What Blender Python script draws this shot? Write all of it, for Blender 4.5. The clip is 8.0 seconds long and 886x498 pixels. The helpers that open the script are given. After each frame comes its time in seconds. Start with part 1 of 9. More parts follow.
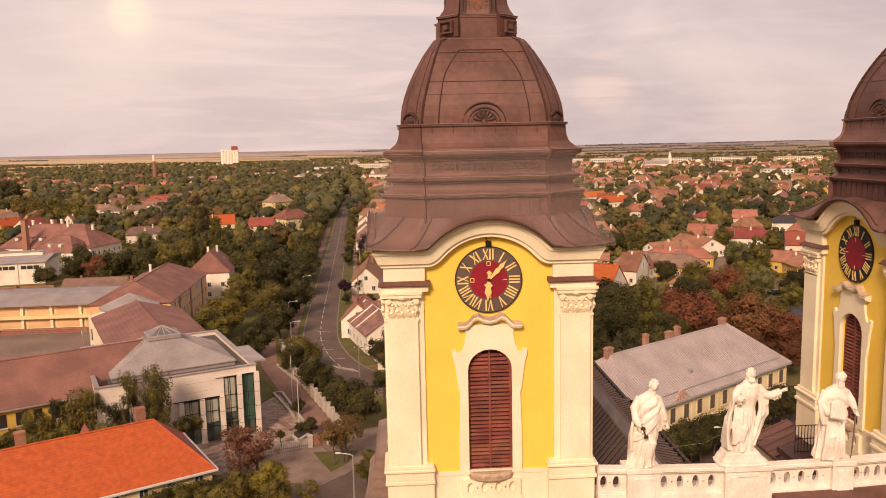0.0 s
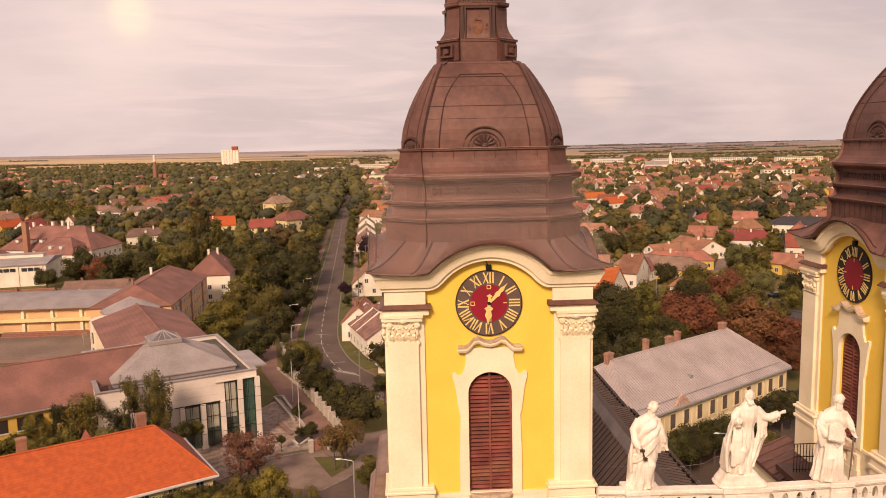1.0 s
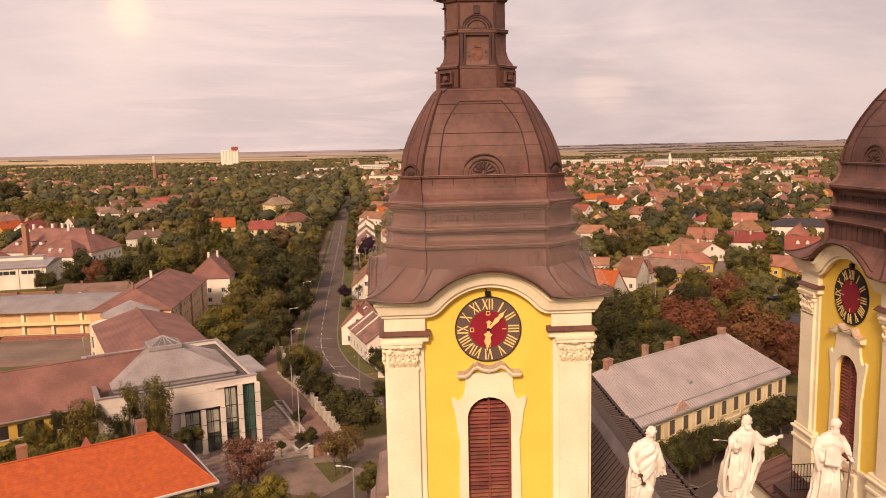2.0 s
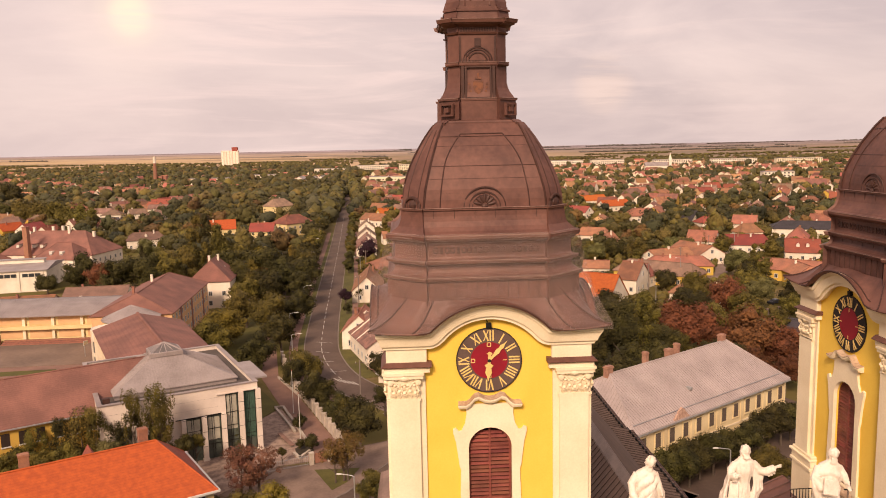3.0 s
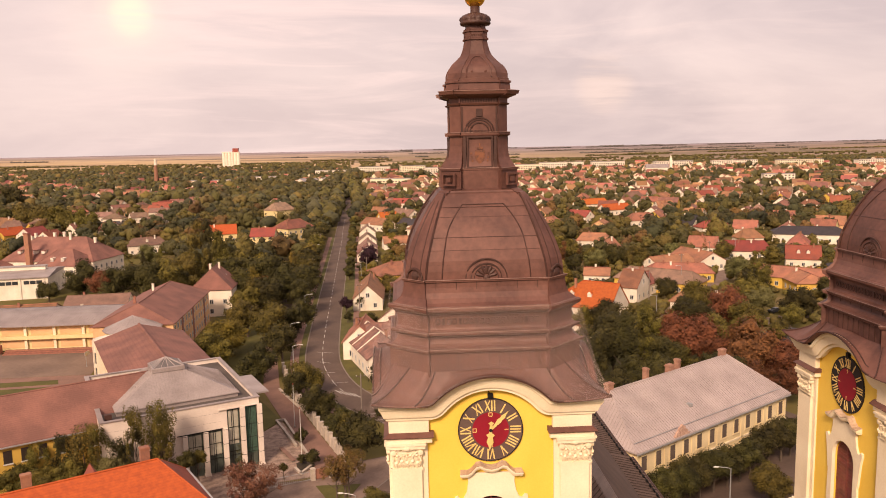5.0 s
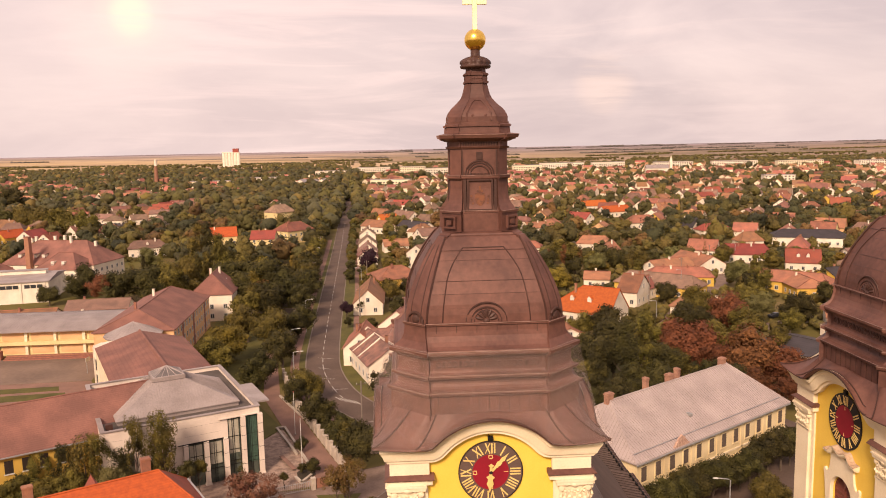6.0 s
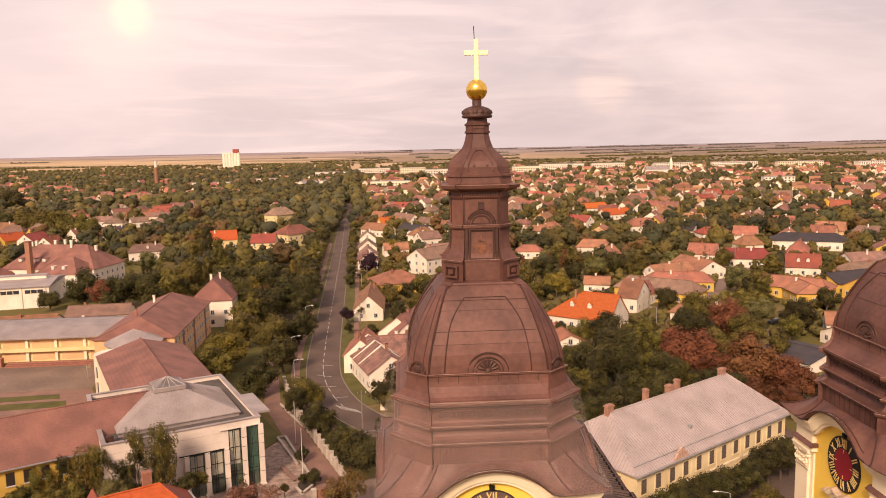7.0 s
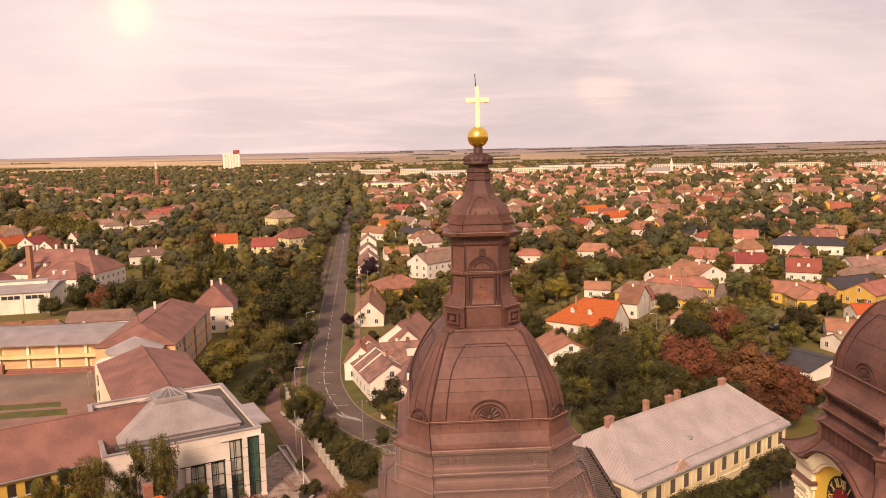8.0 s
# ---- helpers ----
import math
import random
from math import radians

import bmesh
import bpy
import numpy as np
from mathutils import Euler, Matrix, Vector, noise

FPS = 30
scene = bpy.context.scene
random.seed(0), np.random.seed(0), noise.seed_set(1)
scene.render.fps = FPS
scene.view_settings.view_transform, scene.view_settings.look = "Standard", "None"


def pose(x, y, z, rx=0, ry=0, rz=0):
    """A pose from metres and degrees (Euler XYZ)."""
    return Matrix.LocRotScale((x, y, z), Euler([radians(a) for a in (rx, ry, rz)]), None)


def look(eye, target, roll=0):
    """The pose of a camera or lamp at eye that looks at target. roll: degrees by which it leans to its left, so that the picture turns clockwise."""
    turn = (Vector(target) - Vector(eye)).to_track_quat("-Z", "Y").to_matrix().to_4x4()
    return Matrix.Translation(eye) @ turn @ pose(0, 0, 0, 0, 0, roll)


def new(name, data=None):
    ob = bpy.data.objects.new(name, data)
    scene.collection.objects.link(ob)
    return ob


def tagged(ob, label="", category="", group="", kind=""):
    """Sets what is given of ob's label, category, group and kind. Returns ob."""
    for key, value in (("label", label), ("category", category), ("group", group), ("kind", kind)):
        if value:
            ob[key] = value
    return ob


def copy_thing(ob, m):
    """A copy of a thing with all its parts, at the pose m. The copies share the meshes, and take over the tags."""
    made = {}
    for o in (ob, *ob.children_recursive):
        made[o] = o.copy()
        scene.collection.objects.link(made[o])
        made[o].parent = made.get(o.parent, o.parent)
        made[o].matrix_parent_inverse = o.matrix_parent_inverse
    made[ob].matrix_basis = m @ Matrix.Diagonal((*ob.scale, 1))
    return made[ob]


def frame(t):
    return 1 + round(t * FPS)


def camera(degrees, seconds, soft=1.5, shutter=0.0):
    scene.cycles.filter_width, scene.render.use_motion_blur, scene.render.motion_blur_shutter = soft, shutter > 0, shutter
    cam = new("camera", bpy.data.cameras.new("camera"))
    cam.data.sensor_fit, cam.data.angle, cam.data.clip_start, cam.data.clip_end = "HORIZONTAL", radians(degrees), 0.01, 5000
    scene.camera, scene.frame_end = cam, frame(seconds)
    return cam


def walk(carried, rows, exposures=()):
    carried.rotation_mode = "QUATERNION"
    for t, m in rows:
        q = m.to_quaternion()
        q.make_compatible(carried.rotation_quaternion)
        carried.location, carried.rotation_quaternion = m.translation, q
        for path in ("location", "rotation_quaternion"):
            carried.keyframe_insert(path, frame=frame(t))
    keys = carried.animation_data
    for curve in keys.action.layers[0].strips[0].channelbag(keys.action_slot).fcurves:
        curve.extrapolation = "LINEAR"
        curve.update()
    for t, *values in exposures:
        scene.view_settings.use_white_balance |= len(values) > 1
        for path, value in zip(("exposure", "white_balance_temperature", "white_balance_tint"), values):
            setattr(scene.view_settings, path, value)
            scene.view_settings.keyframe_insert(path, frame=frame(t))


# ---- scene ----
cam = camera(59.4, 8.0, soft=1.0)

PATH = [
    (0, (-1.842, -25.462, 44.548), (-1.815, -23.48, 44.282), -1.2),
    (0.5, (-1.842, -25.478, 44.899), (-1.816, -23.496, 44.634), -1.2),
    (1, (-1.831, -25.52, 45.35), (-1.805, -23.538, 45.084), -1.2),
    (1.5, (-1.808, -25.543, 45.773), (-1.781, -23.561, 45.507), -1.2),
    (3, (-1.821, -25.676, 47.357), (-1.795, -23.694, 47.091), -1.2),
    (3.5, (-1.823, -25.642, 47.916), (-1.797, -23.66, 47.65), -1.2),
    (4, (-1.836, -25.642, 48.536), (-1.81, -23.66, 48.271), -1.2),
    (4.5, (-1.83, -25.632, 49.133), (-1.805, -23.65, 48.868), -1.2),
    (6, (-1.799, -25.656, 51.331), (-1.775, -23.674, 51.065), -1.2),
    (6.5, (-1.807, -25.639, 52.185), (-1.783, -23.657, 51.92), -1.2),
    (7, (-1.831, -25.65, 53.119), (-1.807, -23.668, 52.853), -1.2),
    (7.5, (-1.831, -25.681, 54.009), (-1.807, -23.699, 53.744), -1.2),
    (8, (-1.835, -25.624, 54.806), (-1.812, -23.642, 54.541), -1.2),
]
walk(cam, [(t, look(eye, target, roll)) for t, eye, target, roll in PATH], [(0, -0.08, 7700, 23), (3, 0.0, 7700, 23), (8, 0.17, 7600, 24)])

# ---- light ----
world = bpy.data.worlds.new("World")
scene.world = world
world.use_nodes = True
wn, wl = world.node_tree.nodes, world.node_tree.links
wn.clear()
SUN_AZ, SUN_EL = radians(199), radians(35)      # azimuth of the sun, clockwise from +y, behind the camera
sky = wn.new("ShaderNodeTexSky")
sky.sky_type, sky.sun_disc = "NISHITA", False
sky.sun_elevation, sky.sun_rotation = SUN_EL, SUN_AZ
sky.dust_density, sky.air_density = 3.0, 1.0
coord = wn.new("ShaderNodeTexCoord")
stretch = wn.new("ShaderNodeMapping")
stretch.inputs["Scale"].default_value = (1.0, 1.0, 3.4)
wl.new(coord.outputs["Generated"], stretch.inputs["Vector"])
cl1 = wn.new("ShaderNodeTexNoise")
cl1.inputs["Scale"].default_value, cl1.inputs["Detail"].default_value, cl1.inputs["Roughness"].default_value = 2.3, 7, 0.55
cl1.inputs["Distortion"].default_value = 0.5
wl.new(stretch.outputs[0], cl1.inputs["Vector"])
ramp = wn.new("ShaderNodeValToRGB")
ramp.color_ramp.elements[0].position, ramp.color_ramp.elements[0].color = 0.38, (7.2, 6.6, 6.95, 1)
ramp.color_ramp.elements[1].position, ramp.color_ramp.elements[1].color = 0.64, (9.8, 8.9, 8.9, 1)
wl.new(cl1.outputs["Fac"], ramp.inputs["Fac"])
mix = wn.new("ShaderNodeMix")
mix.data_type = "RGBA"
mix.inputs["Factor"].default_value = 0.88
wl.new(sky.outputs[0], mix.inputs["A"])
wl.new(ramp.outputs[0], mix.inputs["B"])
# the pale disc of light where the cloud thins
unit = wn.new("ShaderNodeVectorMath")
unit.operation = "NORMALIZE"
wl.new(coord.outputs["Generated"], unit.inputs[0])
toward = wn.new("ShaderNodeVectorMath")
toward.operation = "DOT_PRODUCT"
toward.inputs[1].default_value = (-0.3424, 0.9266, 0.1553)
wl.new(unit.outputs["Vector"], toward.inputs[0])
veil = mix.outputs["Result"]
for wide, share, tint in ((26.0, 0.20, (10.4, 9.3, 9.2, 1)), (5.5, 0.3, (10.6, 9.6, 8.9, 1)), (2.6, 0.35, (11.2, 10.5, 8.9, 1)), (1.7, 0.75, (12.0, 11.4, 9.0, 1))):
    near = wn.new("ShaderNodeMapRange")
    near.interpolation_type = "SMOOTHSTEP"
    near.inputs["From Min"].default_value, near.inputs["From Max"].default_value = math.cos(radians(wide)), math.cos(radians(wide * 0.15))
    near.inputs["To Max"].default_value = share
    wl.new(toward.outputs["Value"], near.inputs["Value"])
    thin = wn.new("ShaderNodeMix")
    thin.data_type = "RGBA"
    thin.inputs["B"].default_value = tint
    wl.new(near.outputs[0], thin.inputs["Factor"])
    wl.new(veil, thin.inputs["A"])
    veil = thin.outputs["Result"]
# thin streaks of cloud high up, and one warm bank low down
high = wn.new("ShaderNodeMapping")
high.inputs["Scale"].default_value, high.inputs["Rotation"].default_value = (4.0, 4.0, 34.0), (0.03, 0.05, 0)
wl.new(unit.outputs["Vector"], high.inputs["Vector"])
wisp = wn.new("ShaderNodeTexNoise")
wisp.inputs["Scale"].default_value, wisp.inputs["Detail"].default_value, wisp.inputs["Roughness"].default_value = 1.0, 6, 0.6
wisp.inputs["Distortion"].default_value = 0.8
wl.new(high.outputs[0], wisp.inputs["Vector"])
for way, wide, share, tint, low, top in (((-0.16, 0.975, 0.15), 20.0, 0.6, (10.5, 9.2, 9.1, 1), 0.47, 0.70), ((0.215, 0.9741, 0.070), 2.5, 0.5, (10.5, 8.9, 8.0, 1), 0.36, 0.58),
                                         ((0.30, 0.94, 0.16), 16.0, 0.4, (10.0, 8.9, 8.8, 1), 0.50, 0.70)):
    dot = wn.new("ShaderNodeVectorMath")
    dot.operation = "DOT_PRODUCT"
    dot.inputs[1].default_value = Vector(way).normalized()
    wl.new(unit.outputs["Vector"], dot.inputs[0])
    near = wn.new("ShaderNodeMapRange")
    near.interpolation_type = "SMOOTHSTEP"
    near.inputs["From Min"].default_value, near.inputs["From Max"].default_value = math.cos(radians(wide)), math.cos(radians(wide * 0.2))
    near.inputs["To Max"].default_value = share
    wl.new(dot.outputs["Value"], near.inputs["Value"])
    shape = wn.new("ShaderNodeMapRange")
    shape.inputs["From Min"].default_value, shape.inputs["From Max"].default_value = low, top
    wl.new(wisp.outputs["Fac"], shape.inputs["Value"])
    both = wn.new("ShaderNodeMath")
    both.operation = "MULTIPLY"
    wl.new(near.outputs[0], both.inputs[0])
    wl.new(shape.outputs[0], both.inputs[1])
    thin = wn.new("ShaderNodeMix")
    thin.data_type = "RGBA"
    thin.inputs["B"].default_value = tint
    wl.new(both.outputs[0], thin.inputs["Factor"])
    wl.new(veil, thin.inputs["A"])
    veil = thin.outputs["Result"]
bg = wn.new("ShaderNodeBackground")
bg.inputs["Strength"].default_value = 0.09
wl.new(veil, bg.inputs["Color"])
wo = wn.new("ShaderNodeOutputWorld")
wl.new(bg.outputs[0], wo.inputs["Surface"])

sun = bpy.data.lights.new("sun", "SUN")
sun.energy, sun.angle, sun.color = 4.1, radians(14), (1.0, 0.845, 0.67)
sun_ob = new("sun", sun)
sdir = Vector((math.sin(SUN_AZ) * math.cos(SUN_EL), math.cos(SUN_AZ) * math.cos(SUN_EL), math.sin(SUN_EL)))
sun_ob.matrix_world = look(sdir * 100, (0, 0, 0))


# ---- materials ----
def mat(name, col, col2=None, rough=0.8, metal=0.0, scale=1.0, fine=12.0, amount=0.5, bump=0.2, vary=0.0, island=0.0,
        courses=None, streak=0.0):
    """A node material: two noises mix col and col2, a fine one gives relief; vary shifts it from object to object.
    courses=(axis scale, depth): horizontal bands in z; streak: vertical weather streaks."""
    m = bpy.data.materials.new(name)
    m.use_nodes = True
    n, l = m.node_tree.nodes, m.node_tree.links
    b = n["Principled BSDF"]
    b.inputs["Roughness"].default_value, b.inputs["Metallic"].default_value = rough, metal
    b.inputs["Specular IOR Level"].default_value = 0.35
    geo = n.new("ShaderNodeNewGeometry")
    a = n.new("ShaderNodeTexNoise")
    a.inputs["Scale"].default_value, a.inputs["Detail"].default_value = scale, 5
    f = n.new("ShaderNodeTexNoise")
    f.inputs["Scale"].default_value, f.inputs["Detail"].default_value = fine, 4
    l.new(geo.outputs["Position"], a.inputs["Vector"])
    l.new(geo.outputs["Position"], f.inputs["Vector"])
    add = n.new("ShaderNodeMath")
    add.operation = "MULTIPLY_ADD"
    add.inputs[1].default_value = 0.45
    l.new(f.outputs["Fac"], add.inputs[0])
    l.new(a.outputs["Fac"], add.inputs[2])
    rng = n.new("ShaderNodeMapRange")
    rng.inputs["From Min"].default_value, rng.inputs["From Max"].default_value = 0.52, 0.92
    rng.inputs["To Min"].default_value, rng.inputs["To Max"].default_value = 0.5 - amount, 0.5 + amount
    l.new(add.outputs[0], rng.inputs["Value"])
    value = rng.outputs[0]
    if streak:
        st = n.new("ShaderNodeMapping")
        st.inputs["Scale"].default_value = (3.0, 3.0, 0.22)
        l.new(geo.outputs["Position"], st.inputs["Vector"])
        sn = n.new("ShaderNodeTexNoise")
        sn.inputs["Scale"].default_value, sn.inputs["Detail"].default_value = 1.0, 4
        l.new(st.outputs[0], sn.inputs["Vector"])
        sm = n.new("ShaderNodeMath")
        sm.operation = "MULTIPLY_ADD"
        sm.inputs[1].default_value = streak
        l.new(sn.outputs["Fac"], sm.inputs[0])
        l.new(value, sm.inputs[2])
        sub = n.new("ShaderNodeMath")
        sub.operation = "SUBTRACT"
        sub.inputs[1].default_value = streak * 0.5
        l.new(sm.outputs[0], sub.inputs[0])
        value = sub.outputs[0]
    col2 = col2 or tuple(c * 0.6 for c in col)
    mx = n.new("ShaderNodeMix")
    mx.data_type = "RGBA"
    mx.inputs["A"].default_value, mx.inputs["B"].default_value = (*col2, 1), (*col, 1)
    l.new(value, mx.inputs["Factor"])
    out = mx.outputs["Result"]
    if vary or island:
        hs = n.new("ShaderNodeHueSaturation")
        l.new(out, hs.inputs["Color"])
        if vary:
            oi = n.new("ShaderNodeObjectInfo")
            src = oi.outputs["Random"]
        else:
            src = geo.outputs["Random Per Island"]
        k = vary or island
        r1 = n.new("ShaderNodeMapRange")
        r1.inputs["To Min"].default_value, r1.inputs["To Max"].default_value = 1 - k, 1 + k
        l.new(src, r1.inputs["Value"])
        l.new(r1.outputs[0], hs.inputs["Value"])
        h1 = n.new("ShaderNodeMath")
        h1.operation = "MULTIPLY"
        h1.inputs[1].default_value = 7.31
        l.new(src, h1.inputs[0])
        h2 = n.new("ShaderNodeMath")
        h2.operation = "FRACT"
        l.new(h1.outputs[0], h2.inputs[0])
        r2 = n.new("ShaderNodeMapRange")
        r2.inputs["To Min"].default_value, r2.inputs["To Max"].default_value = 0.5 - k * 0.06, 0.5 + k * 0.06
        l.new(h2.outputs[0], r2.inputs["Value"])
        l.new(r2.outputs[0], hs.inputs["Hue"])
        out = hs.outputs["Color"]
        if vary and island:
            hs2 = n.new("ShaderNodeHueSaturation")
            l.new(out, hs2.inputs["Color"])
            r3 = n.new("ShaderNodeMapRange")
            r3.inputs["To Min"].default_value, r3.inputs["To Max"].default_value = 1 - island, 1 + island
            l.new(geo.outputs["Random Per Island"], r3.inputs["Value"])
            l.new(r3.outputs[0], hs2.inputs["Value"])
            out = hs2.outputs["Color"]
    height = f.outputs["Fac"]
    if courses:
        sep = n.new("ShaderNodeSeparateXYZ")
        l.new(geo.outputs["Position"], sep.inputs[0])
        mm = n.new("ShaderNodeMath")
        mm.operation = "MULTIPLY"
        mm.inputs[1].default_value = courses[0]
        l.new(sep.outputs["Z"], mm.inputs[0])
        fr = n.new("ShaderNodeMath")
        fr.operation = "FRACT"
        l.new(mm.outputs[0], fr.inputs[0])
        cm = n.new("ShaderNodeMath")
        cm.operation = "MULTIPLY_ADD"
        cm.inputs[1].default_value = courses[1]
        l.new(fr.outputs[0], cm.inputs[0])
        l.new(height, cm.inputs[2])
        height = cm.outputs[0]
        lt = n.new("ShaderNodeMath")
        lt.operation, lt.inputs[1].default_value = "LESS_THAN", 0.28
        l.new(fr.outputs[0], lt.inputs[0])
        joint = n.new("ShaderNodeMath")
        joint.operation, joint.inputs[1].default_value = "MULTIPLY", courses[2] if len(courses) > 2 else 0.22
        l.new(lt.outputs[0], joint.inputs[0])
        jm = n.new("ShaderNodeMix")
        jm.data_type, jm.blend_type = "RGBA", "MULTIPLY"
        jm.inputs["B"].default_value = (0.35, 0.3, 0.3, 1)
        l.new(joint.outputs[0], jm.inputs["Factor"])
        l.new(out, jm.inputs["A"])
        out = jm.outputs["Result"]
    l.new(out, b.inputs["Base Color"])
    if bump:
        bp = n.new("ShaderNodeBump")
        bp.inputs["Strength"].default_value, bp.inputs["Distance"].default_value = bump, 0.05
        l.new(height, bp.inputs["Height"])
        l.new(bp.outputs[0], b.inputs["Normal"])
    return m


COPPER = mat("oxidised copper sheet", (0.170, 0.075, 0.056), (0.088, 0.038, 0.030), 0.55, 0.1, 0.5, 5, 0.55, 0.12, streak=0.5)
COPPERPALE = mat("copper edge highlight", (0.30, 0.185, 0.15), (0.19, 0.105, 0.082), 0.5, 0.2, 3, 12, 0.5, 0.1)
HOODDIRT = mat("pale brown flashing", (0.52, 0.38, 0.27), (0.36, 0.24, 0.165), 0.7, 0, 3, 12, 0.6, 0.1)
COPPER2 = mat("dark copper ornament", (0.082, 0.038, 0.029), (0.048, 0.022, 0.018), 0.55, 0.1, 1.5, 9, 0.5, 0.15)
YELLOW = mat("yellow render", (0.82, 0.56, 0.10), (0.76, 0.49, 0.075), 0.88, 0, 0.5, 18, 0.5, 0.06, streak=0.35)
CREAM = mat("cream render", (0.83, 0.72, 0.53), (0.72, 0.60, 0.42), 0.85, 0, 0.7, 14, 0.5, 0.08, streak=0.4)
STONE = mat("white statue stone", (0.82, 0.735, 0.645), (0.62, 0.53, 0.44), 0.85, 0, 1.6, 12, 0.5, 0.12, streak=0.3)
LOUVRE = mat("red-brown shutter paint", (0.25, 0.075, 0.05), (0.13, 0.035, 0.026), 0.6, 0, 2.0, 30, 0.5, 0.1, vary=0.2)
GOLD = mat("gilded metal", (1.0, 0.66, 0.16), (0.9, 0.52, 0.09), 0.26, 1.0, 1.5, 10, 0.5, 0.02)
GOLDLEAF = mat("bright gold leaf", (1.0, 0.90, 0.62), (0.98, 0.82, 0.48), 0.45, 0.35, 1.5, 10, 0.5, 0.02)
GILT = mat("gold paint", (0.86, 0.64, 0.26), (0.74, 0.52, 0.18), 0.5, 0.2, 2, 20, 0.5, 0.02)
DIAL = mat("grey-brown dial ring", (0.13, 0.082, 0.068), (0.09, 0.058, 0.05), 0.6, 0, 2, 20, 0.5, 0.02)
DIALRED = mat("red dial centre", (0.27, 0.008, 0.022), (0.22, 0.007, 0.018), 0.55, 0, 1, 12, 0.5, 0.02)
DIALBLACK = mat("black dial ring", (0.018, 0.015, 0.016), None, 0.6, 0, 2, 20, 0.5, 0.02)
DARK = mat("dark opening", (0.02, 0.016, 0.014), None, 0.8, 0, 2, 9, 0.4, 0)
SEAM = mat("dark sheet seams", (0.066, 0.044, 0.036), (0.042, 0.028, 0.023), 0.85, 0.0, 0.6, 8, 0.5, 0.1)
SLATE = mat("grey-brown sheet roof", (0.142, 0.092, 0.072), (0.092, 0.060, 0.048), 0.92, 0.0, 0.4, 6, 0.5, 0.1)
IRON = mat("black iron", (0.02, 0.018, 0.018), None, 0.6, 0.6, 3, 20, 0.5, 0.05)
STEEL = mat("galvanised steel", (0.42, 0.42, 0.42), (0.32, 0.32, 0.32), 0.5, 0.5, 2, 20, 0.5, 0.03)
ZINC = mat("pale zinc sheet", (0.35, 0.295, 0.28), (0.24, 0.20, 0.19), 0.5, 0.15, 0.25, 4, 0.5, 0.05, streak=0.3)
WHITE = mat("white render", (0.80, 0.71, 0.59), (0.64, 0.56, 0.45), 0.85, 0, 0.3, 6, 0.5, 0.05, vary=0.06, streak=0.2)
PALEYELLOW = mat("pale yellow render", (0.72, 0.58, 0.30), (0.62, 0.48, 0.24), 0.85, 0, 0.3, 6, 0.5, 0.05, streak=0.3)
OCHRE = mat("ochre yellow render", (0.65, 0.42, 0.085), (0.54, 0.34, 0.07), 0.85, 0, 0.3, 6, 0.5, 0.05, vary=0.1)
PEACH = mat("peach render", (0.70, 0.43, 0.23), (0.6, 0.35, 0.18), 0.85, 0, 0.3, 6, 0.5, 0.05)
TILE = mat("weathered clay tiles", (0.335, 0.138, 0.082), (0.205, 0.094, 0.062), 0.85, 0, 0.35, 3.5, 0.55, 0.35, vary=0.3, courses=(5.0, 0.6))
TILERED = mat("red clay tiles", (0.32, 0.078, 0.050), (0.22, 0.062, 0.045), 0.8, 0, 0.3, 3.5, 0.5, 0.35, vary=0.22, courses=(5.0, 0.6))
TILEORANGE = mat("new orange tiles", (0.46, 0.104, 0.022), (0.34, 0.074, 0.018), 0.75, 0, 1.6, 9, 0.6, 0.35, vary=0.10, courses=(4.5, 0.5, 0.12))
TILEBROWN = mat("old brown tiles", (0.27, 0.162, 0.115), (0.165, 0.103, 0.078), 0.88, 0, 0.4, 3.5, 0.55, 0.35, vary=0.25, courses=(5.0, 0.6))
TILEMAUVE = mat("mauve-red tiles", (0.268, 0.120, 0.092), (0.172, 0.080, 0.064), 0.85, 0, 0.25, 4.5, 0.6, 0.3, vary=0.05, courses=(4.5, 0.5, 0.14))
TILEOLD = mat("patched mauve-grey tiles", (0.275, 0.135, 0.105), (0.135, 0.078, 0.066), 0.88, 0, 0.55, 3.0, 0.75, 0.35, vary=0.10, courses=(5.0, 0.6, 0.2))
TILEDARK = mat("dark slate tiles", (0.055, 0.045, 0.05), (0.035, 0.03, 0.032), 0.7, 0, 0.4, 4, 0.5, 0.3, vary=0.15, courses=(5.0, 0.6))
BRICK = mat("chimney brick", (0.36, 0.16, 0.10), (0.24, 0.11, 0.08), 0.9, 0, 1.5, 12, 0.5, 0.2, vary=0.15, courses=(7.0, 0.6))
GLASS = mat("window glass", (0.05, 0.055, 0.06), (0.03, 0.033, 0.036), 0.12, 0, 0.5, 3, 0.5, 0)
FRAME = mat("white window frame", (0.7, 0.68, 0.64), None, 0.6, 0, 1, 9, 0.2, 0)
ASPHALT = mat("asphalt", (0.125, 0.084, 0.066), (0.080, 0.054, 0.043), 0.9, 0, 0.12, 1.5, 0.5, 0.1)
PAVING = mat("pale paving", (0.232, 0.160, 0.126), (0.145, 0.099, 0.079), 0.9, 0, 0.35, 3, 0.55, 0.15)
REDPAVE = mat("red-brown paving", (0.25, 0.140, 0.107), (0.175, 0.100, 0.079), 0.9, 0, 0.3, 3, 0.5, 0.15)
KERB = mat("concrete kerb", (0.23, 0.185, 0.16), (0.165, 0.13, 0.112), 0.9, 0, 1, 6, 0.5, 0.1)
PAINT = mat("white road paint", (0.50, 0.47, 0.43), (0.30, 0.28, 0.26), 0.8, 0, 1.2, 8, 0.5, 0.02)
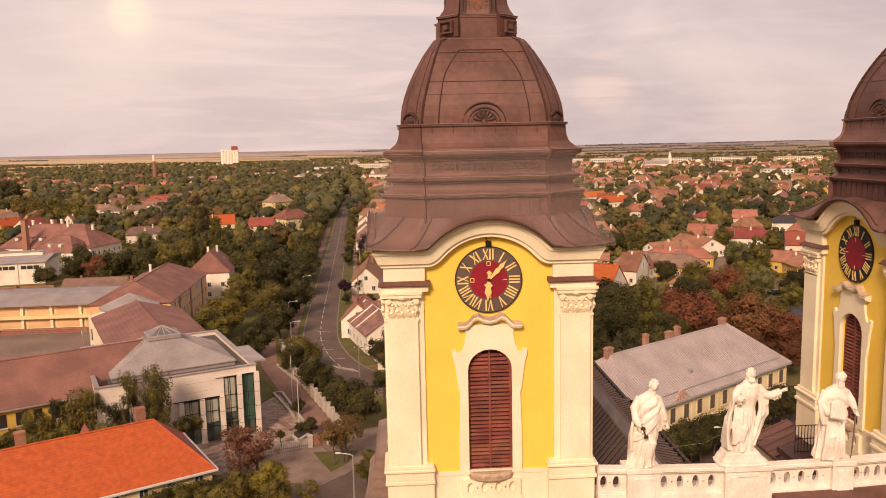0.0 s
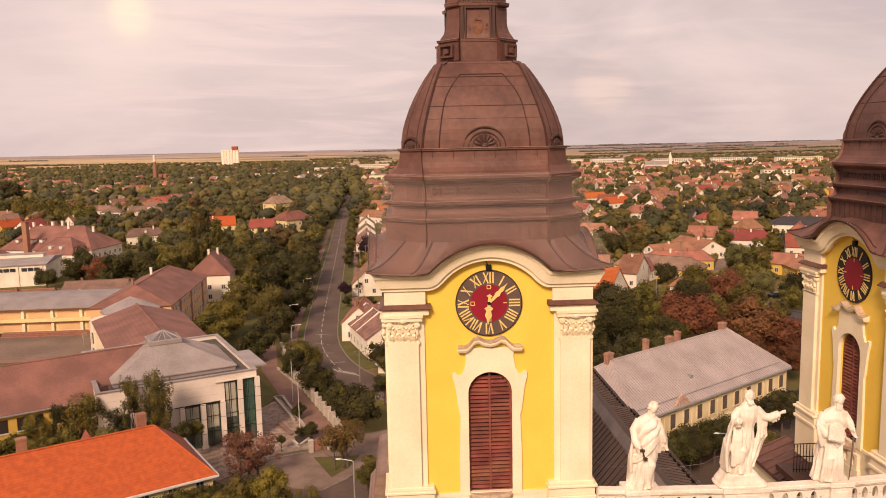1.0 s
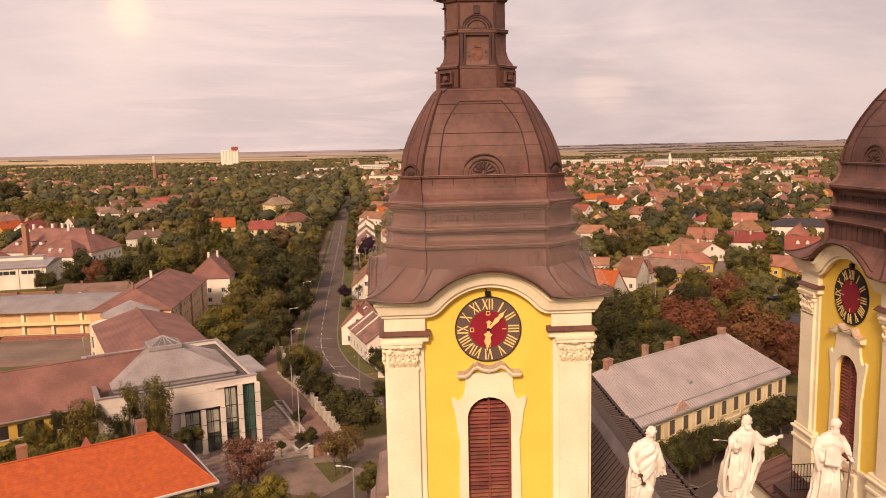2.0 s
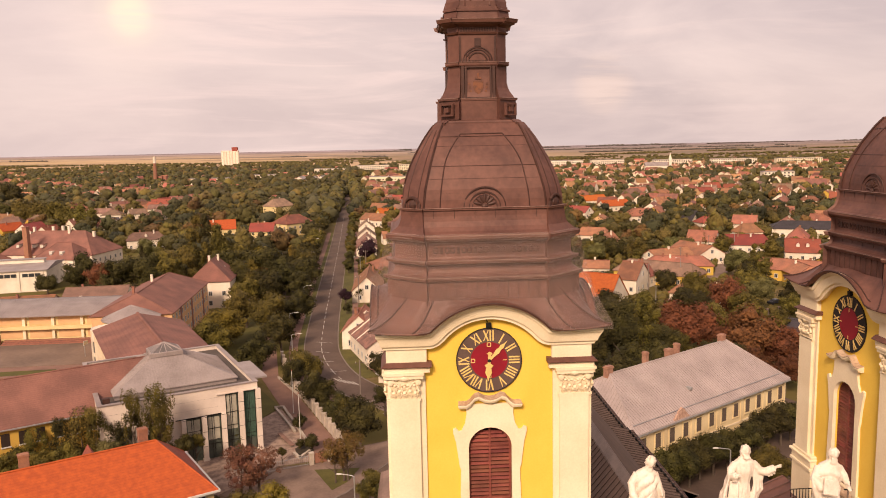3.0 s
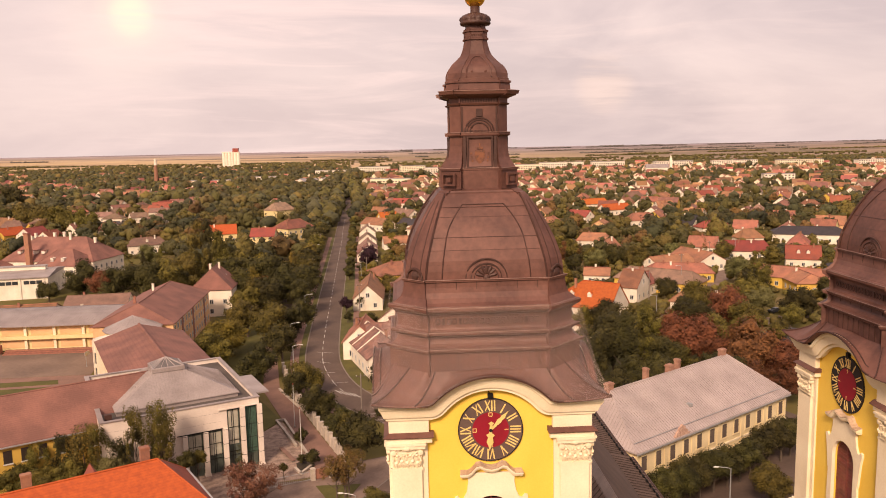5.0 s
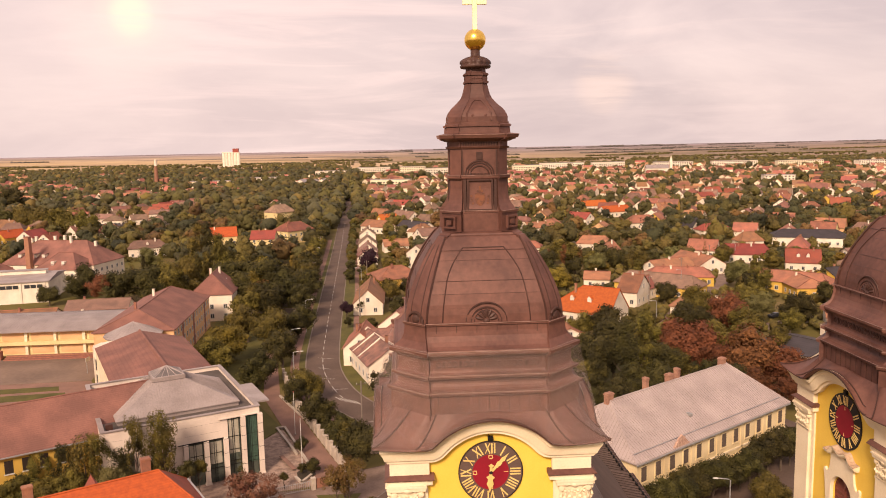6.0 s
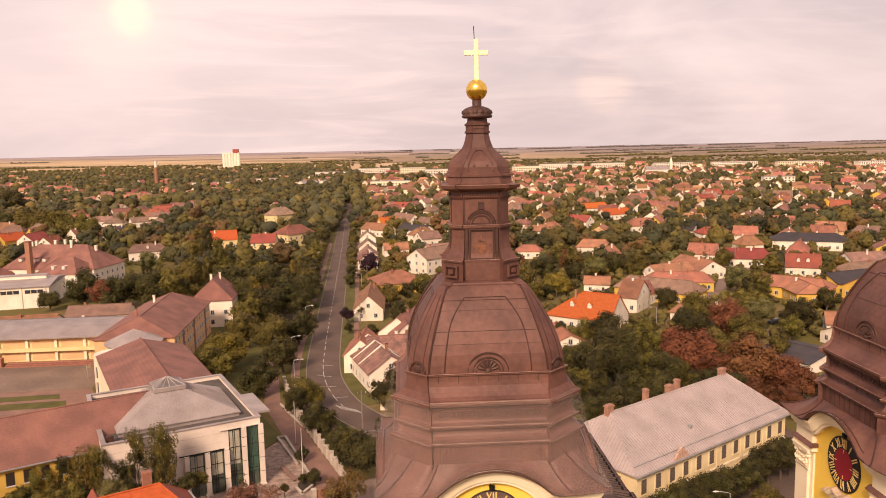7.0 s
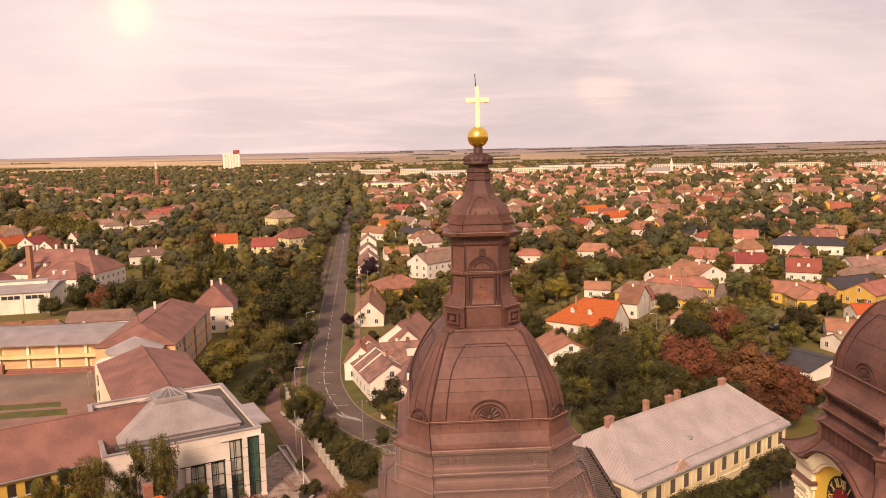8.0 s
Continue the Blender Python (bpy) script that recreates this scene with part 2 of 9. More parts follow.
LAWN = mat("lawn", (0.108, 0.094, 0.024), (0.066, 0.062, 0.016), 0.95, 0, 0.3, 5, 0.55, 0.3)
BARK = mat("bark", (0.12, 0.09, 0.065), (0.07, 0.05, 0.04), 0.95, 0, 3, 20, 0.5, 0.4)


def leafmat(name, col, col2):
    m = mat(name, col, col2, 0.75, 0, 0.6, 3.5, 0.5, 1.0, vary=0.22, island=0.18)
    m.node_tree.nodes["Bump"].inputs["Distance"].default_value = 0.3
    m.node_tree.nodes["Principled BSDF"].inputs["Specular IOR Level"].default_value = 0.2
    return m


LEAF = leafmat("green leaves", (0.162, 0.126, 0.026), (0.036, 0.031, 0.009))
LEAFDARK = leafmat("dark green leaves", (0.076, 0.065, 0.017), (0.017, 0.016, 0.006))
LEAFYELLOW = leafmat("yellow-green leaves", (0.215, 0.150, 0.024), (0.095, 0.070, 0.016))
LEAFRED = leafmat("rust-red leaves", (0.176, 0.070, 0.026), (0.068, 0.029, 0.014))
LEAFPINK = leafmat("dry pinkish leaves", (0.25, 0.102, 0.066), (0.13, 0.055, 0.036))
LEAFBROWN = leafmat("brownish-yellow leaves", (0.20, 0.124, 0.032), (0.10, 0.065, 0.022))
LEAFPURPLE = leafmat("purple leaves", (0.040, 0.016, 0.025), (0.022, 0.010, 0.015))
LEAFWILLOW = leafmat("grey-green leaves", (0.140, 0.128, 0.044), (0.075, 0.070, 0.026))


# ---- helpers of this scene ----
def link(name, me, material, parent=None, label="", smooth=False):
    if material is not None and not me.materials:
        me.materials.append(material)
    if smooth:
        for p in me.polygons:
            p.use_smooth = True
    ob = new(name, me)
    if parent is not None:
        ob.parent = parent
    if label:
        ob["label"] = label
    return ob


def part(name, bm, material, parent=None, label="", smooth=False, bevel=0.0):
    """Links a bmesh as one mesh object under a thing or a part."""
    if bevel:
        bmesh.ops.bevel(bm, geom=bm.edges[:], offset=bevel, segments=1, affect="EDGES", profile=0.5, clamp_overlap=True)
    bmesh.ops.recalc_face_normals(bm, faces=bm.faces[:])
    me = bpy.data.meshes.new(name)
    bm.to_mesh(me)
    bm.free()
    return link(name, me, material, parent, label, smooth)


def thing(name, label, category, m=None, group="", kind=""):
    ob = new(name)
    ob.empty_display_size = 0.3
    if m is not None:
        ob.matrix_world = m
    return tagged(ob, label, category, group, kind)


def box(bm, x0, x1, y0, y1, z0, z1, m=None):
    vs = [bm.verts.new((x, y, z)) for z in (z0, z1) for y in (y0, y1) for x in (x0, x1)]
    for f in ((0, 2, 3, 1), (4, 5, 7, 6), (0, 1, 5, 4), (2, 6, 7, 3), (0, 4, 6, 2), (1, 3, 7, 5)):
        bm.faces.new([vs[i] for i in f])
    if m is not None:
        for v in vs:
            v.co = m @ v.co
    return vs


def boxes(*specs):
    bm = bmesh.new()
    for s in specs:
        box(bm, *s)
    return bm


def prism(bm, pts, z0, z1, m=None):
    """A flat polygon in x, y, raised from z0 to z1."""
    lo = [bm.verts.new((x, y, z0)) for x, y in pts]
    hi = [bm.verts.new((x, y, z1)) for x, y in pts]
    k = len(pts)
    bm.faces.new(lo[::-1])
    bm.faces.new(hi)
    for i in range(k):
        bm.faces.new((lo[i], lo[(i + 1) % k], hi[(i + 1) % k], hi[i]))
    if m is not None:
        for v in lo + hi:
            v.co = m @ v.co


def loft(bm, rings, cap=True, close=True):
    """Joins rings of points, all of one length."""
    vs = [[bm.verts.new(p) for p in r] for r in rings]
    k = len(vs[0])
    for a, b in zip(vs, vs[1:]):
        for i in range(k if close else k - 1):
            bm.faces.new((a[i], a[(i + 1) % k], b[(i + 1) % k], b[i]))
    if cap and close:
        bm.faces.new(vs[0][::-1])
        bm.faces.new(vs[-1])
    return vs


def tube(bm, pts, radii, sides=6):
    """A round bar along points."""
    rings = []
    for i, p in enumerate(pts):
        p = Vector(p)
        d = (Vector(pts[min(i + 1, len(pts) - 1)]) - Vector(pts[max(i - 1, 0)])).normalized()
        u = d.orthogonal().normalized() if abs(d.z) > 0.95 else d.cross(Vector((0, 0, 1))).normalized()
        w = d.cross(u)
        r = radii[i] if isinstance(radii, (list, tuple)) else radii
        rings.append([p + r * (math.cos(a) * u + math.sin(a) * w) for a in (2 * math.pi * k / sides for k in range(sides))])
    loft(bm, rings)


def ball(bm, c, r, seg=10, rings=7, m=None):
    """An ellipsoid; r is a number or three."""
    r = (r, r, r) if isinstance(r, (int, float)) else r
    mm = Matrix.Translation(c) @ (m or Matrix()) @ Matrix.Diagonal((*r, 1))
    bmesh.ops.create_uvsphere(bm, u_segments=seg, v_segments=rings, radius=1, matrix=mm)


def holed(bm, outer, holes, y0, y1, m=None):
    """A plate in x, z with holes, from y0 to y1."""
    made = []
    for y in (y0, y1):
        loops, edges = [], []
        for pts in (outer, *holes):
            vs = [bm.verts.new((x, y, z)) for x, z in pts]
            loops.append(vs)
            edges += [bm.edges.new((vs[i], vs[(i + 1) % len(vs)])) for i in range(len(vs))]
        bmesh.ops.triangle_fill(bm, edges=edges, use_beauty=True)
        made.append(loops)
    for a, b in zip(*made):
        k = len(a)
        for i in range(k):
            bm.faces.new((a[i], a[(i + 1) % k], b[(i + 1) % k], b[i]))
    if m is not None:
        for lp in made:
            for vs in lp:
                for v in vs:
                    v.co = m @ v.co


def arch(half, bottom, spring, rise, n=12):
    """The outline of an arched opening in x, z."""
    pts = [(half, bottom)]
    pts += [(half * math.cos(a), spring + rise * math.sin(a)) for a in (math.pi * i / n for i in range(n + 1))]
    return pts + [(-half, bottom)]


def strip(name, left, right, z0, z1, material, label, category, kind="structure"):
    """A ribbon of ground between two lines of points."""
    bm = bmesh.new()
    prism_rings = [[(l[0], l[1], z0), (l[0], l[1], z1), (r[0], r[1], z1), (r[0], r[1], z0)] for l, r in zip(left, right)]
    loft(bm, prism_rings)
    return tagged(part(name, bm, material), label, category, kind=kind)


def slab(name, pts, z0, z1, material, label, category, kind="structure"):
    bm = bmesh.new()
    prism(bm, pts, z0, z1)
    return tagged(part(name, bm, material), label, category, kind=kind)

# ---- ground ----
def ground_material():
    m = bpy.data.materials.new("town soil and fields")
    m.use_nodes = True
    n, l = m.node_tree.nodes, m.node_tree.links
    b = n["Principled BSDF"]
    b.inputs["Roughness"].default_value = 0.95
    b.inputs["Specular IOR Level"].default_value = 0.1
    geo = n.new("ShaderNodeNewGeometry")

    def noise_of(scale, detail=4, stretch=None):
        t = n.new("ShaderNodeTexNoise")
        t.inputs["Scale"].default_value, t.inputs["Detail"].default_value = scale, detail
        if stretch:
            mp = n.new("ShaderNodeMapping")
            mp.inputs["Scale"].default_value = stretch
            l.new(geo.outputs["Position"], mp.inputs["Vector"])
            l.new(mp.outputs[0], t.inputs["Vector"])
        else:
            l.new(geo.outputs["Position"], t.inputs["Vector"])
        return t.outputs["Fac"]

    def blend(fac, a, b_):
        x = n.new("ShaderNodeMix")
        x.data_type = "RGBA"
        for key, val in (("A", a), ("B", b_)):
            if isinstance(val, tuple):
                x.inputs[key].default_value = (*val, 1)
            else:
                l.new(val, x.inputs[key])
        l.new(fac, x.inputs["Factor"])
        return x.outputs["Result"]

    def mapped(v, lo, hi):
        r = n.new("ShaderNodeMapRange")
        r.inputs["From Min"].default_value, r.inputs["From Max"].default_value = lo, hi
        l.new(v, r.inputs["Value"])
        return r.outputs[0]

    town = blend(mapped(noise_of(0.03), 0.4, 0.6), (0.105, 0.092, 0.026), (0.19, 0.132, 0.070))
    town = blend(mapped(noise_of(0.6), 0.35, 0.7), town, (0.125, 0.102, 0.034))
    # long fields far out
    vor = n.new("ShaderNodeTexVoronoi")
    vor.inputs["Scale"].default_value = 0.0022
    mp = n.new("ShaderNodeMapping")
    mp.inputs["Scale"].default_value = (0.5, 1.6, 1)
    mp.inputs["Rotation"].default_value = (0, 0, 0.12)
    l.new(geo.outputs["Position"], mp.inputs["Vector"])
    l.new(mp.outputs[0], vor.inputs["Vector"])
    sp = n.new("ShaderNodeSeparateColor")
    l.new(vor.outputs["Color"], sp.inputs[0])
    ramp = n.new("ShaderNodeValToRGB")
    ramp.color_ramp.interpolation = "CONSTANT"
    els = ramp.color_ramp.elements
    els[0].color = (0.56, 0.40, 0.25, 1)
    els[1].position, els[1].color = 0.25, (0.24, 0.18, 0.105, 1)
    for p, c in ((0.45, (0.55, 0.40, 0.23)), (0.6, (0.25, 0.165, 0.125)), (0.72, (0.15, 0.12, 0.07)), (0.84, (0.50, 0.36, 0.20))):
        e = els.new(p)
        e.color = (*c, 1)
    l.new(sp.outputs["Red"], ramp.inputs["Fac"])
    fields = blend(mapped(noise_of(0.01, 5, (1, 0.3, 1)), 0.3, 0.8), ramp.outputs[0], (0.38, 0.265, 0.175))
    sep = n.new("ShaderNodeSeparateXYZ")
    l.new(geo.outputs["Position"], sep.inputs[0])
    # ploughed and mown land east of the road lies browner than the stubble west of it
    fields = blend(mapped(sep.outputs["X"], -250, 900), fields, blend(mapped(noise_of(0.004, 5, (0.5, 2.0, 1)), 0.35, 0.65), (0.15, 0.125, 0.085), (0.34, 0.235, 0.175)))
    far = blend(mapped(sep.outputs["Y"], 1650, 1750), town, fields)
    # pale mauve-grey streaks that imitate aerial haze over the farthest land
    far_haze = blend(mapped(noise_of(0.003, 5, (0.35, 2.2, 1)), 0.42, 0.62), (0.185, 0.155, 0.16), (0.38, 0.315, 0.335))
    far = blend(mapped(sep.outputs["Y"], 3000, 4300), far, far_haze)      # distance haze painted into the land's colour towards the rim
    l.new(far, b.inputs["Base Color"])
    bp = n.new("ShaderNodeBump")
    bp.inputs["Strength"].default_value, bp.inputs["Distance"].default_value = 0.4, 0.15
    l.new(noise_of(1.5), bp.inputs["Height"])
    l.new(bp.outputs[0], b.inputs["Normal"])
    return m


def ground_height(x, y):
    """Flat under the town, a slow swell towards the horizon."""
    d = math.hypot(x, y)
    s = min(max((d - 2300) / 2500, 0), 1)
    return 26 * s * s * (3 - 2 * s)


bm = bmesh.new()
steps = [-4950 + 150 * i for i in range(67)]
grid = [[bm.verts.new((x, y, ground_height(x, y))) for x in steps] for y in steps]
for a, b in zip(grid, grid[1:]):
    for i in range(len(steps) - 1):
        bm.faces.new((a[i], a[i + 1], b[i + 1], b[i]))
tagged(part("ground", bm, ground_material()), "dry grassy town soil with straw-coloured fields and painted haze beyond", "ground", kind="structure")

# ---- church ----
TURN = 2.2
CH = pose(0, 0, 0, 0, 0, TURN)
C0 = 3.3          # from a wall face to the tower's axis


def eave_bump(x):
    """Rise of the cornice over the clock: a round arch with short swept feet."""
    x = abs(x)
    if x < 1.55:
        return math.sqrt(2.087 ** 2 - x * x) - 1.137
    if x > 2.05:
        return 0.0
    u = (x - 1.55) / 0.5
    return 0.261 * (1 - u) ** 2 * (1 + 2 * u) - 1.11 * 0.5 * u * (1 - u) ** 2


def roof_bump(x):
    """The same arch along the top of the cornice, where the copper lies on it."""
    b = math.sqrt(max(6.954 - x * x, 0.0)) - 1.687
    return 0.5 * (b + math.sqrt(b * b + 0.012)) - 0.003


def oct_ring(a, w, z, step=0.0):
    """A square of half width a with cut corners that stand a step proud; w is half the flat side."""
    q = [(w, -a), (w + step * 0.3, -a - step), (a + step, -w - step * 0.3), (a, -w)]
    pts = []
    for k in range(4):
        c, s = math.cos(k * math.pi / 2), math.sin(k * math.pi / 2)
        pts += [(c * x - s * y, s * x + c * y, z) for x, y in q]
    return pts


FACES = [Matrix.Rotation(k * math.pi / 2, 4, "Z") for k in range(4)]     # front, right, back, left


def window_outline():
    right = [(1.07, 33.36), (1.07, 34.6), (1.02, 36.2), (1.07, 36.35), (1.10, 36.6), (1.18, 37.2), (1.27, 37.55), (1.27, 37.68),
             (1.17, 37.72), (1.08, 37.6), (0.98, 37.62), (0.86, 37.85), (0.80, 38.2), (0.82, 38.55)]
    return right + [(-x, z) for x, z in reversed(right)]


def slat_mesh():
    bm = bmesh.new()
    prism(bm, [(-0.315, -0.07), (0.315, -0.07), (0.315, 0.07), (-0.315, 0.07)], -0.011, 0.011, Matrix.Rotation(radians(38), 4, "X"))
    bmesh.ops.recalc_face_normals(bm, faces=bm.faces[:])
    me = bpy.data.meshes.new("slat")
    bm.to_mesh(me)
    bm.free()
    me.materials.append(LOUVRE)
    return me


SLAT = slat_mesh()


def shutter(face, tower):
    """A pair of louvred leaves under a round arch, set into the wall."""
    bm = bmesh.new()
    holed(bm, arch(0.745, 33.36, 37.0, 0.70), [arch(0.675, 33.46, 37.0, 0.62, 10)], -C0 + 0.13, -C0 + 0.2)
    box(bm, -0.035, 0.035, -C0 + 0.10, -C0 + 0.19, 33.45, 37.62)
    box(bm, -0.675, 0.675, -C0 + 0.12, -C0 + 0.19, 35.05, 35.12)
    box(bm, -0.675, 0.675, -C0 + 0.12, -C0 + 0.19, 36.95, 37.02)
    bm.transform(face)
    sh = part("shutter", bm, LOUVRE, tower, "red-brown louvred wooden shutter")
    rows = 29
    for i in range(rows):
        z = 33.56 + i * 0.139
        half = 0.675 if z < 37.0 else 0.675 * math.sqrt(max(0.0, 1 - ((z - 37.0) / 0.6) ** 2))
        if half < 0.15:
            continue
        for s in (-1, 1):
            ob = new("slat", SLAT)
            ob.parent = sh
            w = (half - 0.03) / 0.63
            ob.matrix_basis = face @ pose(s * (0.03 + half) / 2, -C0 + 0.16, z + 0.003 * math.sin(i * 2.7 + s), 1.5 * math.sin(i * 1.9 + s), 0, 0) @ Matrix.Diagonal((w, 1, 1, 1))
    # near-black sheet behind the slats stands in for the shade inside
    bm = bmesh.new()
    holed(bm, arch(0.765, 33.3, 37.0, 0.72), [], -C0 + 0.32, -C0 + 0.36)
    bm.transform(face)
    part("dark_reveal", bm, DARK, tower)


def capital(bm, x0, x1, face):
    """A composite capital on one side of a corner pier."""
    y = -C0 - 0.17
    c = (x0 + x1) / 2
    w = x1 - x0
    g = bmesh.new()
    box(g, x0 - 0.02, x1 + 0.02, y - 0.04, y + 0.3, 38.78, 38.86)
    box(g, x0 - 0.10, x1 + 0.10, y - 0.14, y + 0.3, 39.58, 39.70)
    box(g, x0 - 0.13, x1 + 0.13, y - 0.18, y + 0.3, 39.70, 39.78)
    for s in (-1, 1):
        vx = c + s * (w / 2 - 0.07)
        for r, d in ((0.115, 0.04), (0.07, 0.07), (0.035, 0.09)):
            bmesh.ops.create_cone(g, cap_ends=True, segments=12, radius1=r, radius2=r * 0.85, depth=0.12 + d,
                                  matrix=Matrix.Translation((vx, y - 0.02, 39.45)) @ Matrix.Rotation(radians(90), 4, "X"))
        tube(g, [(c + s * 0.05, y - 0.05, 39.12), (c + s * 0.18, y - 0.08, 39.3), (c + s * (w / 2 - 0.16), y - 0.07, 39.5)], 0.024)
        tube(g, [(c + s * (w / 2 - 0.2), y - 0.04, 38.95), (c + s * (w / 2 - 0.05), y - 0.08, 39.15), (c + s * (w / 2 - 0.12), y - 0.06, 39.32)], [0.035, 0.05, 0.03])
    for k in range(4):                                     # upper row of leaves
        x = c + (k - 1.5) * (w - 0.2) / 4
        tube(g, [(x, y + 0.01, 39.04), (x, y - 0.04, 39.24), (x, y - 0.09, 39.36), (x, y - 0.12, 39.33)], [0.05, 0.06, 0.05, 0.025])
        for e in (-1, 1):
            tube(g, [(x + e * 0.03, y - 0.01, 39.1), (x + e * 0.075, y - 0.05, 39.25), (x + e * 0.06, y - 0.08, 39.3)], [0.03, 0.03, 0.018])
    for k in range(5):                                     # acanthus leaves with curled tips and side lobes
        x = c + (k - 2) * (w - 0.16) / 5
        h = 0.30 if k % 2 else 0.24
        tube(g, [(x, y + 0.01, 38.86), (x, y - 0.03, 38.86 + h * 0.6), (x, y - 0.09, 38.86 + h), (x, y - 0.13, 38.82 + h)], [0.07, 0.075, 0.06, 0.03])
        for s in (-1, 1):
            tube(g, [(x + s * 0.03, y, 38.9), (x + s * 0.085, y - 0.05, 38.9 + h * 0.5), (x + s * 0.07, y - 0.09, 38.9 + h * 0.6)], [0.04, 0.035, 0.02])
    ball(g, (c, y - 0.09, 39.6), (0.14, 0.09, 0.10), 8, 6)
    for k in range(-3, 4):
        ball(g, (c + k * 0.13, y - 0.06, 39.55), (0.045, 0.05, 0.045), 6, 5)
    for k in (-1, 0, 1):
        tube(g, [(c + k * 0.14, y - 0.02, 39.2), (c + k * 0.2, y - 0.07, 39.32), (c + k * 0.15, y - 0.09, 39.4)], [0.04, 0.045, 0.03])
    g.transform(face)
    me = bpy.data.meshes.new("tmp")
    g.to_mesh(me)
    g.free()
    bm.from_mesh(me)
    bpy.data.meshes.remove(me)


def cornice_path():
    return [-1.0] + [i * 0.1 for i in range(-21, 22)] + [1.0]


def build_tower():
    t = thing("church_tower", "baroque yellow and cream church tower with a copper onion dome", "church tower", group="twin towers")
    a = C0 + 0.15
    # walls between the corner piers
    for k, face in enumerate(FACES):
        bm = bmesh.new()
        top = [(x / 10, 40.65 + eave_bump(x / 10) + 0.2) for x in range(23, -24, -2)]
        holed(bm, [(2.32, 26.0)] + top + [(-2.32, 26.0)], [arch(0.765, 33.38, 37.0, 0.72)], -C0, -C0 + 0.45)
        bm.transform(face)
        part("wall", bm, YELLOW, t)
        bm = bmesh.new()
        holed(bm, window_outline(), [arch(0.745, 33.40, 37.0, 0.71)], -C0 - 0.09, -C0 + 0.05)
        bm.transform(face)
        part("window_surround", bm, CREAM, t)
        # curved hood
        pts = [(-1.06, 38.52), (-0.8, 38.52), (-0.68, 38.6), (-0.52, 38.78), (-0.38, 38.82), (-0.2, 38.72), (0, 38.68),
               (0.2, 38.72), (0.38, 38.82), (0.52, 38.78), (0.68, 38.6), (0.8, 38.52), (1.06, 38.52)]
        bm = bmesh.new()
        loft(bm, [[(x, -C0 - 0.10, z - 0.12), (x, -C0 - 0.22, z - 0.08), (x * 1.03, -C0 - 0.27, z), (x * 1.03, -C0 - 0.27, z + 0.06), (x, -C0 + 0.05, z + 0.12), (x, -C0 + 0.05, z - 0.12)] for x, z in pts])
        bm.transform(face)
        part("window_hood", bm, CREAM, t)
        bm = bmesh.new()
        loft(bm, [[(x * 1.035, -C0 - 0.28, z + 0.055), (x * 1.035, -C0 - 0.28, z + 0.075), (x, -C0 + 0.04, z + 0.14), (x, -C0 + 0.04, z + 0.122)] for x, z in pts])
        bm.transform(face)
        part("hood_flashing", bm, HOODDIRT, t, "thin brown flashing on the hood")
        shutter(face, t)
        # bowed sill over a small pierced apron
        bm = bmesh.new()
        n = 10
        loft(bm, [[(math.cos(i * math.pi / n) * r, -C0 + 0.05 - math.sin(i * math.pi / n) * r * 0.5, z) for i in range(n + 1)] + [(-r, -C0 + 0.3, z), (r, -C0 + 0.3, z)]
                  for z, r in ((33.10, 0.66), (33.16, 0.76), (33.32, 0.80), (33.42, 0.76))])
        bm.transform(face)
        part("sill", bm, HOODDIRT, t, "weathered brown bowed sill")
        bm = bmesh.new()
        holes = []
        for i in range(4):
            c = -0.72 + i * 0.48
            holes.append([(c + 0.12 * math.cos(q), 32.85 + 0.2 * math.sin(q)) for q in (2 * math.pi * j / 14 for j in range(14))])
        for i in range(3):
            c = -0.48 + i * 0.48
            holes.append([(c + 0.035 * math.cos(q), 32.85 + 0.035 * math.sin(q)) for q in (2 * math.pi * j / 8 for j in range(8))])
        holed(bm, [(-1.0, 32.5), (1.0, 32.5), (1.0, 33.13), (-1.0, 33.13)], holes, -C0 - 0.16, -C0 - 0.02)
        box(bm, -2.05, 2.05, -C0 - 0.03, -C0 + 0.1, 30.0, 33.4)
        box(bm, -2.05, 2.05, -C0 - 0.06, -C0 + 0.1, 33.3, 33.44)
        box(bm, -1.06, 1.06, -C0 - 0.17, -C0 + 0.1, 30.0, 32.52)
        bm.transform(face)
        part("apron", bm, CREAM, t, "cream pierced apron below the window")
        # cornice sweeping up over the clock
        prof = [(0, -0.06), (0.11, -0.06), (0.12, 0.06), (0.03, 0.065), (0.03, 0.15), (0.20, 0.155), (0.225, 0.20), (0.23, 0.27), (0.12, 0.275), (0.12, 0.365), (0.33, 0.37), (0.36, 0.42), (0.365, 0.51), (0.32, 0.44), (0.2, 0.06), (-0.15, 0.0)]
        rings = []
        xs = cornice_path()
        for i, x in enumerate(xs):
            if i in (0, len(xs) - 1):
                rings.append([((a + d) * x, -(a + d), 40.65 + h) for d, h in prof])
            else:
                e = 0.01
                sl = (eave_bump(x + e) - eave_bump(x - e)) / (2 * e)
                nx, nz = -sl / math.hypot(1, sl), 1 / math.hypot(1, sl)
                rings.append([(x + nx * h, -(a + d), 40.65 + eave_bump(x) + nz * h) for d, h in prof])
        bm = bmesh.new()
        loft(bm, rings)
        bm.transform(face)
        part("cornice", bm, CREAM, t)
